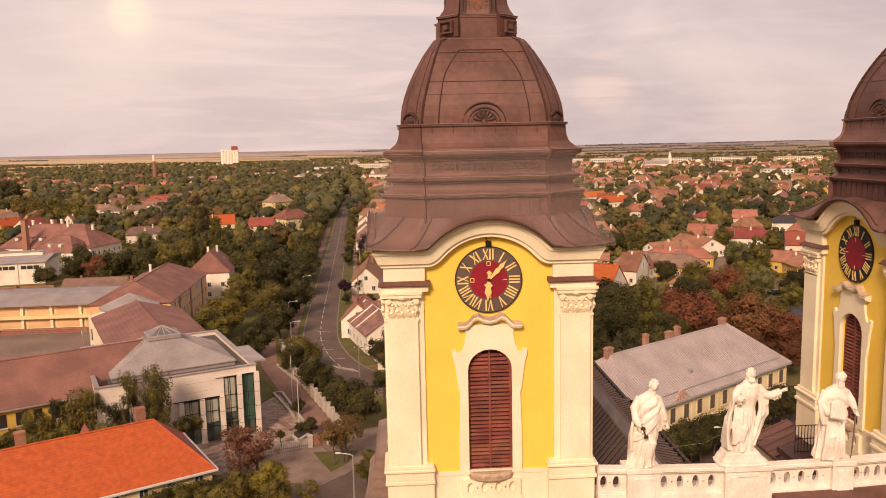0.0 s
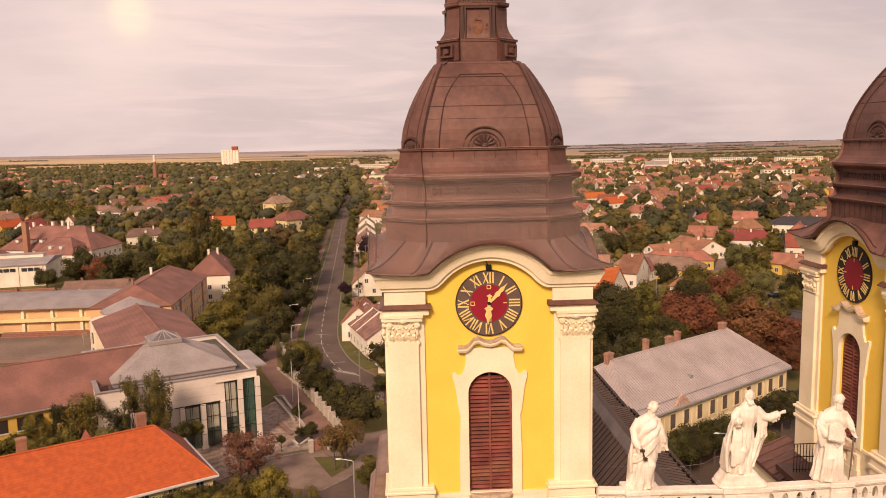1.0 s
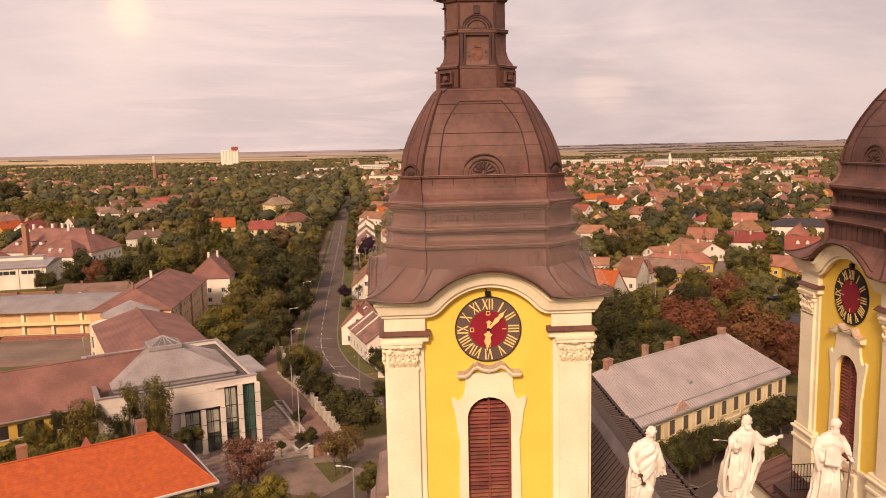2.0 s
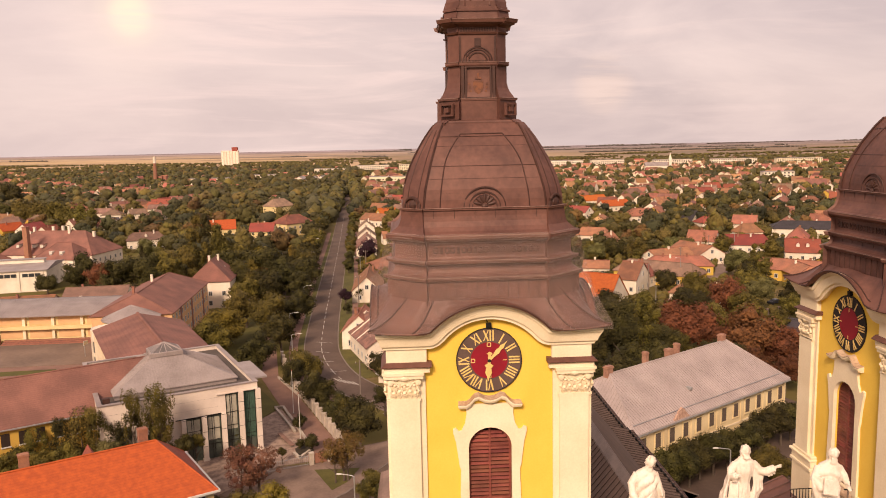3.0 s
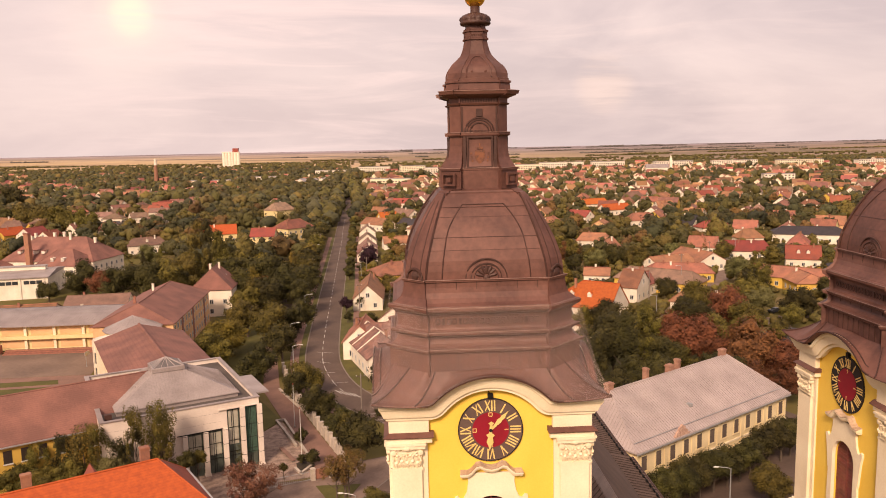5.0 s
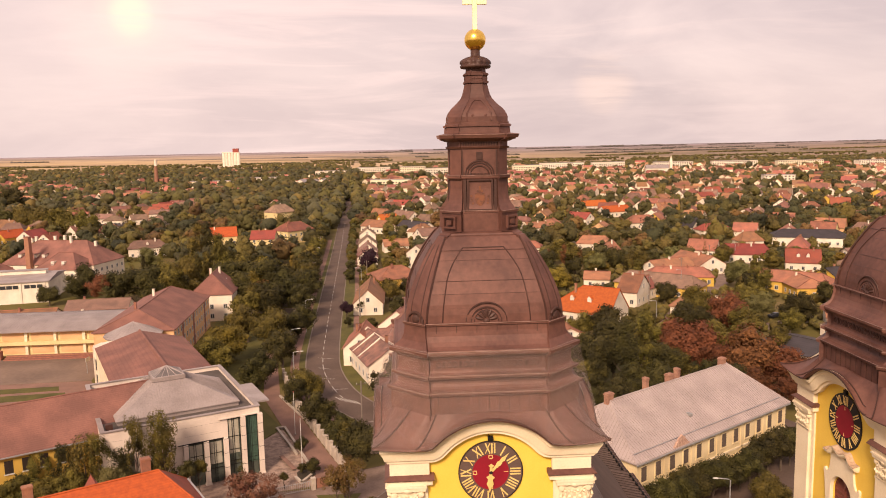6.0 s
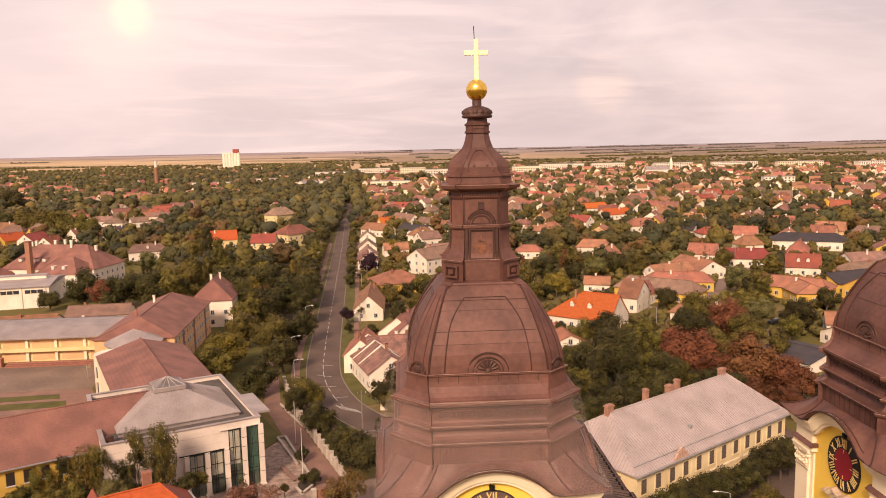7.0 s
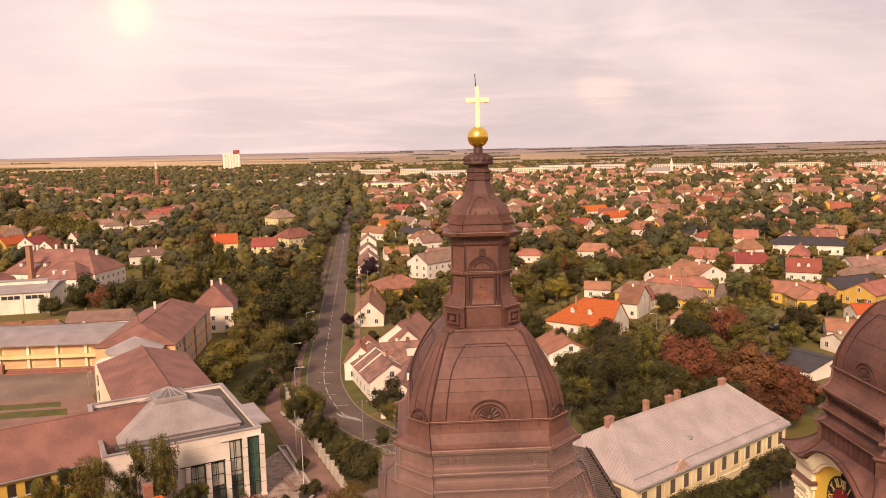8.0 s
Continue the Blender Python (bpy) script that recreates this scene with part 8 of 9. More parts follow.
def crown_clumps(rng, kind):
    """Clumps of a crown one metre in radius round the height 0."""
    out = []
    if kind == "round":
        for i in range(26):
            d = rng.normal(size=3)
            d /= np.linalg.norm(d)
            k = rng.uniform(0.45, 0.78)
            r = rng.uniform(0.24, 0.42)
            out.append(((d[0] * k, d[1] * k, d[2] * k * 0.85), (r, r, r * 0.8)))
        out.append(((0, 0, 0), (0.55, 0.55, 0.5)))
    elif kind == "tall":
        for i in range(26):
            z = rng.uniform(-1.5, 1.7)
            k = rng.uniform(0.1, 0.62) * (1 - abs(z) / 2.4)
            q = rng.uniform(0, 6.28)
            r = rng.uniform(0.22, 0.38)
            out.append(((k * math.cos(q), k * math.sin(q), z), (r, r, r * 1.25)))
    elif kind == "conifer":
        for i in range(14):
            z = -1.5 + 3.3 * i / 13
            ring = 0.85 * (1 - (z + 1.5) / 3.6)
            for j in range(max(1, int(7 * ring))):
                q = rng.uniform(0, 6.28)
                out.append(((ring * 0.7 * math.cos(q), ring * 0.7 * math.sin(q), z), (0.10 + 0.35 * ring, 0.10 + 0.35 * ring, 0.15)))
    elif kind == "weeping":
        for i in range(30):
            q = rng.uniform(0, 6.28)
            k = rng.uniform(0.25, 0.75)
            z = rng.uniform(-0.9, 1.1)
            out.append(((k * math.cos(q) * (1.1 - 0.3 * z), k * math.sin(q) * (1.1 - 0.3 * z), z - 0.25), (0.16, 0.16, rng.uniform(0.3, 0.6))))
        out.append(((0, 0, 0.6), (0.5, 0.5, 0.6)))
    else:  # sparse
        for i in range(22):
            d = rng.normal(size=3)
            d /= np.linalg.norm(d)
            k = rng.uniform(0.5, 0.95)
            r = rng.uniform(0.14, 0.26)
            out.append(((d[0] * k, d[1] * k, d[2] * k * 0.8), (r, r, r)))
    return out


def crown_meshes(kind, n, size, count, seed):
    out = []
    for i in range(count):
        rng = np.random.default_rng(seed + i)
        clumps = crown_clumps(rng, kind)
        v, f = leaf_cloud(rng, clumps, n, size, 3)
        if kind in ("round", "tall"):
            v, f = joined((v, f), inner_cloud(rng, clumps, 1, 0.66))
        out.append(mesh_from("crown", v, f, LEAF))
    return out


CROWN = {}
for i, kind in enumerate(("round", "tall", "conifer", "weeping", "sparse")):
    big = kind in ("tall", "conifer", "weeping")
    CROWN[kind, "near"] = crown_meshes(kind, 5000 if kind == "round" else 3600 if big else 3200, 0.042 if kind != "sparse" else 0.034, 4 if kind == "round" else 2, 100 * i)
    CROWN[kind, "mid"] = crown_meshes(kind, 2200 if kind == "round" else 1300, 0.070, 4 if kind == "round" else 2, 1000 + 100 * i)
TRUNK = [trunk_mesh(s, 1.0, 0.035, 0.45) for s in range(4)]
TREE_SEED = [0]
WORDS = {"green leaves": "green", "dark green leaves": "dark green", "yellow-green leaves": "yellow-green", "rust-red leaves": "rust-red autumn", "dry pinkish leaves": "pinkish-brown dry", "purple leaves": "dark purple", "brownish-yellow leaves": "brownish-yellow", "grey-green leaves": "grey-green"}
SHAPES = {"round": "broad rounded", "tall": "tall slender", "conifer": "pointed conifer", "weeping": "weeping", "sparse": "thin sparse"}


def tree(x, y, r, zc, leaf=None, kind="round", fine="mid", name="tree", flat=1.0):
    """A tree whose crown of radius r is centred at height zc."""
    leaf = leaf or LEAF
    TREE_SEED[0] += 1
    k = TREE_SEED[0]
    turn = (k * 137.5) % 360
    t = thing(name, f"{SHAPES[kind]} {name} with {WORDS[leaf.name]} foliage", name, pose(x, y, 0, 0, 0, turn), name + "s")
    if name == "tree":
        tr = new("trunk", TRUNK[k % 4])
        tr.parent = t
        h = zc + r * 0.35
        tr.scale = (max(r, 1.6) * 1.6, max(r, 1.6) * 1.6, h)
    meshes = CROWN[kind, fine]
    c = new("crown", meshes[k % len(meshes)])
    c.parent = t
    c.location = (0, 0, zc)
    c.scale = (r, r, r * flat)
    c.material_slots[0].link = "OBJECT"
    c.material_slots[0].material = leaf
    return t



# ---- the rest of the town, street by street ----
class Filled:
    """Places already taken, as circles."""

    def __init__(self):
        self.cells = {}

    def add(self, x, y, r):
        self.cells.setdefault((int(x // 25), int(y // 25)), []).append((x, y, r))

    def free(self, x, y, r):
        cx, cy = int(x // 25), int(y // 25)
        for i in range(cx - 1, cx + 2):
            for j in range(cy - 1, cy + 2):
                for a, b, q in self.cells.get((i, j), ()):
                    if (a - x) ** 2 + (b - y) ** 2 < (q + r) ** 2:
                        return False
        return True


TAKEN, TREES_AT = Filled(), Filled()
for ob in list(scene.objects):
    if ob.parent is None and ob.get("category") in ("house", "hall", "library", "gymnasium", "apartment block", "church", "stair bay"):
        p = ob.matrix_world.translation
        size = max([12.0] + [max(c.dimensions.x, c.dimensions.y) for c in ob.children if c.name.startswith("wall")])
        n = max(1, int(size / 14))
        d = ob.matrix_world.to_3x3() @ Vector((1, 0, 0))
        for i in range(n):
            q = p + d * (size * ((i + 0.5) / n - 0.5))
            TAKEN.add(q.x, q.y, 9.5)
            front = (Vector((0, -25, 0)) - Vector((q.x, q.y, 0))).normalized() * 13
            if ob.get("category") == "house":
                wide = p.x < -60 and 330 < p.y < 540
                for k in (1.0, 1.9) + ((2.8,) if wide else ()):
                    TREES_AT.add(q.x + front.x * k, q.y + front.y * k, 5.5 if wide else 4.2)


for i in range(30):                                # the side street stays open
    q = Vector((56, 178)).lerp(Vector((130, 292)), i / 29)
    TAKEN.add(q.x, q.y, 3.5)
    TREES_AT.add(q.x, q.y, 3.0)
    TREES_AT.add(q.x * 0.985, q.y * 0.985 - 4, 2.5)


def axis_x(y):
    """Where the main road runs at y."""
    for a, b in zip(AXIS, AXIS[1:]):
        if a[1] <= y <= b[1]:
            return a[0] + (b[0] - a[0]) * (y - a[1]) / (b[1] - a[1])
    return AXIS[-1][0] - (y - AXIS[-1][1]) * 0.09


def side_street(x, y):
    """Distance to the lanes that cut the town into blocks, right of the road."""
    u, v = x * 0.86 - y * 0.51, x * 0.51 + y * 0.86
    return min(abs((u + 20) % 118 - 59), abs((v + 60) % 150 - 75) + 2)


def house_share(x, y):
    """How many of the plots are built on."""
    if y < 330 and x < 60:
        return 0.0
    left = x < axis_x(y) - 10
    if left:
        if y < 420 or x > axis_x(y) - 130 and y < 900:
            return 0.04
        if y > 1250:
            return 0.12
        return 0.70 if noise.noise((x * 0.007, y * 0.005, 1)) > 0.0 else 0.10
    if y > 1420:
        return 0.08
    return 0.54 if y > 360 else 0.5


rnd = random.Random(5)
plots = []
y = 215.0
while y < 1650:
    x = -0.62 * (y + 30)
    while x < 0.62 * (y + 30):
        px, py = x + rnd.uniform(-4, 4), y + rnd.uniform(-5, 5)
        if abs(px - axis_x(py)) > 20 and rnd.random() < house_share(px, py) and side_street(px, py) > 9 and TAKEN.free(px, py, 8):
            TAKEN.add(px, py, 8.5)
            plots.append((px, py))
        x += 20.5
    y += 19.5 if y < 900 else 24
plots.sort(key=lambda p: p[1])
COLOURS = [TILE] * 12 + [TILERED] * 2 + [TILEBROWN] * 7 + [TILEMAUVE] * 3
WALLS = [WHITE] * 6 + [OCHRE, PALEYELLOW, PEACH]
near_plots, far_plots = plots[:170], plots[170:]
for px, py in near_plots:
    rz = -31 + rnd.choice((0, 0, 90, 90, 45)) + rnd.uniform(-9, 9)
    hip = rnd.choice((0, 0, 0, 3.0))
    house(px, py, rz, rnd.uniform(11, 17), rnd.uniform(8, 10.5), rnd.uniform(3.3, 4.4), rnd.uniform(6.6, 8.4), rnd.choice(COLOURS), rnd.choice(WALLS), hip=hip, windows=1 if py < 330 else 0, chimneys=1)

# past the last countable row the houses run together
wall_v, wall_f, roof_v, roof_f = [], [], [], []
for px, py in far_plots:
    q = radians(-31 + rnd.choice((0, 0, 90, 90, 45)) + rnd.uniform(-9, 9))
    c, s = math.cos(q), math.sin(q)
    l, w, e, r = rnd.uniform(9, 17), rnd.uniform(7, 10.5), rnd.uniform(3.2, 4.8), rnd.uniform(6.4, 8.8)
    if py > 1350 and rnd.random() < 0.3:
        e, r, l = 6.5, 9.5, 22

    def put(vs, fs, pts, faces):
        k = len(vs)
        vs.extend((px + c * a - s * b, py + s * a + c * b, z) for a, b, z in pts)
        fs.extend(tuple(k + i for i in f) for f in faces)

    L, W = l / 2, w / 2
    put(wall_v, wall_f, [(-L, -W, 0), (L, -W, 0), (L, W, 0), (-L, W, 0), (-L, -W, e), (L, -W, e), (L, W, e), (-L, W, e), (-L, 0, r - 0.2), (L, 0, r - 0.2)],
        [(0, 1, 5, 4), (2, 3, 7, 6), (1, 2, 6, 9, 5), (3, 0, 4, 8, 7)])
    L2, W2, d = L + 0.3, W + 0.4, 0.3
    h = rnd.choice((0, 0, 3.0))
    put(roof_v, roof_f, [(-L2, -W2, e - d), (L2, -W2, e - d), (L2, W2, e - d), (-L2, W2, e - d), (-L2 + h, 0, r), (L2 - h, 0, r)],
        [(0, 1, 5, 4), (2, 3, 4, 5)] + ([(1, 2, 5), (3, 0, 4)] if h else []))


def stuff(name, v, f, material, label, category):
    me = bpy.data.meshes.new(name)
    me.from_pydata(v, [], f)
    return tagged(link(name, me, material), label, category, kind="stuff")


FARROOF = mat("far clay roofs", (0.36, 0.148, 0.085), (0.22, 0.108, 0.074), 0.85, 0, 0.02, 0.3, 0.55, 0, island=0.45)
FARWALL = mat("far pale walls", (0.82, 0.71, 0.54), (0.66, 0.54, 0.39), 0.85, 0, 0.02, 0.3, 0.55, 0, island=0.2)
stuff("far_house_walls", wall_v, wall_f, FARWALL, "pale walls of far town houses", "houses")
stuff("far_house_roofs", roof_v, roof_f, FARROOF, "red clay roofs of far town houses", "houses")

# trees between the houses
for ob in list(scene.objects):
    if ob.parent is None and ob.get("category") == "tree":
        p = ob.matrix_world.translation
        TREES_AT.add(p.x, p.y, 4)


def tree_share(x, y):
    ax = axis_x(y)
    if x < ax - 8:
        if x > ax - 150:
            return 0.92
        return 0.50 if noise.noise((x * 0.007, y * 0.005, 1)) > 0.0 and y < 1250 else 0.95
    return 1.0 if noise.noise((x * 0.009, y * 0.009, 6)) > 0.05 else 0.62


mid, park, far = [], [], []
y = 205.0
while y < 1700:
    step = 8.5 if y < 520 else 9.5 if y < 1000 else 12
    x = -0.62 * (y + 30)
    while x < 0.62 * (y + 30):
        px, py = x + rnd.uniform(-4, 4), y + rnd.uniform(-4, 4)
        r = rnd.uniform(2.8, 5.4) * (1.08 if py > 560 else 1.0) if px < axis_x(py) else rnd.uniform(2.1, 4.5)
        d = px - axis_x(py)
        clear = abs(d) > 8.5 + r * 0.4 if py < 460 else abs(d) > 4.5
        if px < -60 and py < 232 or (px < -115 and py < 330):
            clear = False
        if clear and rnd.random() < tree_share(px, py) and TAKEN.free(px, py, r * 0.35) and TREES_AT.free(px, py, 2.5) and (d < 0 or side_street(px, py) > 3.5):
            TREES_AT.add(px, py, 2.0)
            (mid if py < 470 and len(mid) < 150 else park if py < 560 else far).append((px, py, r))
        x += step
    y += step
for cx, cy, rx, ry, n in ((165, 402, 42, 10, 46), (225, 395, 22, 8, 18), (320, 1010, 60, 22, 46), (402, 985, 40, 20, 30), (250, 430, 14, 10, 10), (60, 372, 30, 14, 22), (118, 350, 26, 10, 14), (20, 420, 30, 10, 14), (470, 900, 40, 16, 20), (0, 1212, 60, 12, 26), (110, 1305, 55, 10, 24), (200, 1275, 40, 10, 18), (285, 1368, 60, 10, 24), (-130, 1282, 55, 12, 22), (600, 1300, 80, 12, 24), (-75, 730, 18, 40, 24)):
    for i in range(n):                      # small woods and shelter belts inside the town
        q, k = rnd.uniform(0, 6.28), math.sqrt(rnd.random())
        (park if cy < 560 else far).append((cx + rx * k * math.cos(q), cy + ry * k * math.sin(q), rnd.uniform(3.6, 5.8)))
PALETTE = [LEAF] * 9 + [LEAFDARK] * 4 + [LEAFYELLOW] * 2 + [LEAFRED] + [LEAFWILLOW] * 2
for px, py, r in mid:
    kind = rnd.choice(("round", "round", "round", "round", "tall", "conifer"))
    k = 0.6 if kind != "round" else 1.0
    tree(px, py, r * k, r * (1.25 if kind == "round" else 1.3), rnd.choice(PALETTE), kind, "mid")

# the avenue: tall dark rows along the far road
for i in range(150):
    yy = 465 + i * 6.2
    for s in (-1, 1):
        if s > 0 and (yy < 560 or rnd.random() < 0.2):
            continue
        far.append((axis_x(yy) + s * (rnd.uniform(8.0, 9.5) if yy < 820 else rnd.uniform(4.5, 6.5)), yy, rnd.uniform(4.6, 6.4)))
        if s < 0:
            far.append((axis_x(yy) - rnd.uniform(16, 21), yy, rnd.uniform(4.6, 6.4)))
# trees and bushes on the verges
for i in range(26):
    yy = 236 + i * 9.3
    tree(axis_x(yy) - rnd.uniform(10.0, 12.5), yy, rnd.uniform(3.4, 4.8), rnd.uniform(4.2, 5.4), rnd.choice((LEAF, LEAF, LEAFDARK)), "round", "mid")
    if yy > 262:
        r = rnd.uniform(1.7, 2.8)
        tree(axis_x(yy) + rnd.uniform(5.2, 6.4), yy, r, r + 0.9, rnd.choice((LEAF, LEAFDARK, LEAFWILLOW)), "round", "mid")


def wood(name, places, n, size, material, label, seed, lumps=6, shape="round"):
    """Many trees as one mesh: rough lumps of foliage ragged with leaf clumps."""
    rng = np.random.default_rng(seed)
    vs, fs, k = [], [], 0
    protos = []
    for i in range(6):
        own = np.random.default_rng(seed + 50 + i)
        clumps = crown_clumps(own, shape)
        order = own.permutation(len(clumps) - 1)[:lumps - 1]
        inner = [clumps[j] for j in order] + [((0, 0, -0.1), (0.68, 0.68, 0.66))]
        clouds = [inner_cloud(own, inner[:-1], 1, 0.95)] if lumps > 1 else []
        protos.append(joined(*clouds, inner_cloud(own, inner[-1:], 2 if lumps > 4 else 1, 1.0 if lumps > 4 else 1.25), leaf_cloud(own, clumps, n, size, 3)))
    for px, py, pz, r, h in places:
        v, f = protos[rng.integers(6)]
        q = rng.uniform(0, 6.28)
        c, s = math.cos(q), math.sin(q)
        vs.append(np.stack([px + r * (c * v[:, 0] - s * v[:, 1]), py + r * (s * v[:, 0] + c * v[:, 1]), pz + h * 0.55 + h * 0.5 * v[:, 2]], 1))
        fs.append(f + k)
        k += len(v)
    me = bpy.data.meshes.new(name)
    v, f = np.concatenate(vs), np.concatenate(fs)
    me.vertices.add(len(v))
    me.vertices.foreach_set("co", v.astype(np.float32).ravel())
    me.loops.add(f.size)
    me.loops.foreach_set("vertex_index", f.astype(np.int32).ravel())
    me.polygons.add(len(f))
    me.polygons.foreach_set("loop_start", np.arange(0, f.size, 3, dtype=np.int32))
    me.polygons.foreach_set("loop_total", np.full(len(f), 3, dtype=np.int32))
    me.update(calc_edges=True)
    return tagged(link(name, me, material), label, "woods", kind="stuff")


def far_leaf(name, col, col2):
    m = mat(name, col, col2, 0.8, 0, 0.03, 1.6, 0.6, 1.0, island=0.20)
    m.node_tree.nodes["Bump"].inputs["Distance"].default_value = 0.6
    return m


GREENWOOD = far_leaf("far green foliage", (0.132, 0.109, 0.030), (0.057, 0.049, 0.016))
DARKWOOD = far_leaf("far dark foliage", (0.095, 0.082, 0.023), (0.034, 0.031, 0.011))
LEAFWOOD = far_leaf("garden foliage", (0.162, 0.124, 0.027), (0.062, 0.050, 0.014))
AUTUMN = far_leaf("far yellowing foliage", (0.18, 0.132, 0.034), (0.098, 0.068, 0.026))
BROWNWOOD = far_leaf("brown-tinged garden foliage", (0.175, 0.098, 0.030), (0.072, 0.042, 0.016))
DEEPWOOD = far_leaf("deep blue-green foliage", (0.070, 0.070, 0.026), (0.026, 0.028, 0.014))
# paler copy of DEEPWOOD: haze is put into the colour of far crowns
FARDEEP = far_leaf("haze-lifted far foliage", (0.100, 0.093, 0.040), (0.050, 0.047, 0.022))
groups = {0: [], 1: [], 2: [], 3: []}
for px, py, r in far:
    k = rnd.choice((0.8, 0.95, 1.1, 1.3))
    groups[rnd.choice((0, 0, 0, 1, 1, 2, 3, 3))].append((px, py, -0.3, r * k, r * k * rnd.uniform(1.6, 2.3)))
near_groups = {0: [], 1: [], 2: [], 3: []}
for px, py, r in park:
    k = rnd.choice((0.8, 0.95, 1.1, 1.3))
    near_groups[rnd.choice((0, 0, 1, 1, 1, 2, 3, 3))].append((px, py, -0.3, r * k, r * k * rnd.uniform(1.7, 2.4)))
wood("park_trees_green", near_groups[0], 260, 0.10, LEAFWOOD, "green trees crowding the gardens", 8, 9)
wood("park_trees_brown", near_groups[2], 260, 0.10, BROWNWOOD, "brown-tinged trees crowding the gardens", 14, 9)
wood("park_trees_deep", near_groups[3], 260, 0.10, DEEPWOOD, "deep blue-green trees crowding the gardens", 15, 9)
wood("park_trees_dark", near_groups[1], 260, 0.10, DARKWOOD, "dark green trees crowding the gardens", 9, 9)
wood("far_trees_green", groups[0], 26, 0.22, GREENWOOD, "green trees between the far houses", 1, 3)
wood("far_trees_dark", groups[1], 26, 0.22, DARKWOOD, "dark green trees between the far houses", 2, 3)
wood("far_trees_deep", groups[3], 26, 0.22, FARDEEP, "haze-lifted blue-green trees between the far houses", 16, 3)
wood("far_trees_autumn", groups[2], 26, 0.22, AUTUMN, "yellowing trees between the far houses", 3, 3)
shrubs = []
for i in range(5200):
    y = 175 + 520 * rnd.random() ** 1.3
    x = rnd.uniform(-0.6, 0.62) * (y + 30)
    d = x - axis_x(y)
    if abs(d) > 10 and (x > 22 or y > 240) and not (x < -60 and y < 330) and TAKEN.free(x, y, -1.5):
        r = rnd.uniform(0.9, 2.4)
        shrubs.append((x, y, -0.3, r, r * rnd.uniform(1.3, 1.9)))
wood("garden_shrubs", shrubs, 16, 0.22, LEAFWOOD, "low green shrubs and bushes filling the gardens", 11, 2)
belts = []
for x0, x1, y0, y1, n in ((-1700, -150, 1700, 2450, 1900), (-150, 560, 1500, 1900, 700), (500, 1500, 1450, 1900, 800), (-100, 1500, 1900, 2300, 420)):
    for i in range(n):
        x, y = rnd.uniform(x0, x1), rnd.uniform(y0, y1)
        if abs(x - axis_x(y)) > 9 and noise.noise((x * 0.004, y * 0.006, 3)) > -0.2:
            belts.append((x, y, ground_height(x, y) - 0.5, rnd.uniform(4, 8), rnd.uniform(6, 11)))
# shelter belts: long rows between the fields, with gaps
for x0, y0, x1, y1, r, hole in ((-1500, 2560, -300, 2500, 5, -0.1), (-420, 2700, -150, 2760, 6, -0.3), (-120, 2080, 760, 2140, 5, -0.2), (600, 1980, 1600, 2040, 5, -0.2), (250, 2330, 1700, 2420, 6, -0.15),
                                (-150, 2600, 900, 2690, 6, -0.1), (700, 2760, 2100, 2850, 7, -0.2), (-260, 3010, 1500, 3080, 7, 0.0), (-1700, 3150, -500, 3230, 6, 0.15), (800, 3370, 2500, 3420, 8, -0.1),
                                (-100, 3500, 1200, 3560, 8, -0.1), (-900, 3880, 700, 3930, 8, 0.1), (500, 4080, 2500, 4050, 9, -0.1), (-200, 4300, 1400, 4340, 9, 0.0)):
    n = int(math.hypot(x1 - x0, y1 - y0) / (r * 0.75))
    for i in range(n):
        f = i / n
        x, y = x0 + (x1 - x0) * f, y0 + (y1 - y0) * f + rnd.uniform(-12, 12)
        if noise.noise((x * 0.006, y * 0.004, 9)) > hole:
            belts.append((x, y, ground_height(x, y) - 0.8, r * rnd.uniform(0.8, 1.4), rnd.uniform(4.5, 8.5)))
# foliage greyed in its base colour to imitate haze over distance
DISTANT = far_leaf("haze-greyed distant foliage", (0.165, 0.145, 0.125), (0.10, 0.088, 0.078))
wood("distant_woods", [b for b in belts if b[1] > 2900], 8, 0.35, DISTANT, "haze-greyed shelter belts far out on the plain", 12, 1)
wood("far_woods", [b for b in belts if b[1] <= 2900], 8, 0.35, GREENWOOD, "dark woodland belts at the edge of the plain", 4, 1)

# ---- street furniture and fences ----
def street_lamp(x, y, rz, h=7.5, arm=1.6, label="grey steel street lamp with a curved arm"):
    p = thing("street_lamp", label, "street lamp", pose(x, y, 0, 0, 0, rz), "street lamps")
    bm = bmesh.new()
    tube(bm, [(0, 0, 0), (0, 0, h * 0.5), (0, 0, h)], [0.12, 0.10, 0.07], 7)
    part("pole", bm, STEEL, p)
    bm = bmesh.new()
    tube(bm, [(0, 0, h - 0.05), (0.25, 0, h + 0.12), (arm, 0, h + 0.3)], 0.05, 6)
    part("arm", bm, STEEL, p)
    bm = bmesh.new()
    ball(bm, (arm + 0.25, 0, h + 0.28), (0.42, 0.15, 0.1), 8, 6)
    part("lamp_head", bm, FRAME, p)
    return p


for x, y, rz, h in ((-36.5, 157, 10, 8), (-38.0, 188, 10, 9), (-42.5, 228, 10, 9), (-12.2, 65.8, 174, 7.0), (-33.0, 140, 0, 7), (79.1, 224.3, 200, 9), (123.8, 293.4, 200, 8), (-28, 250, 190, 8), (-52, 300, 10, 9), (58.5, 181, 200, 8), (35.2, 67.6, 178, 8.4), (-95, 262, 30, 9)):
    street_lamp(x, y, rz, h)


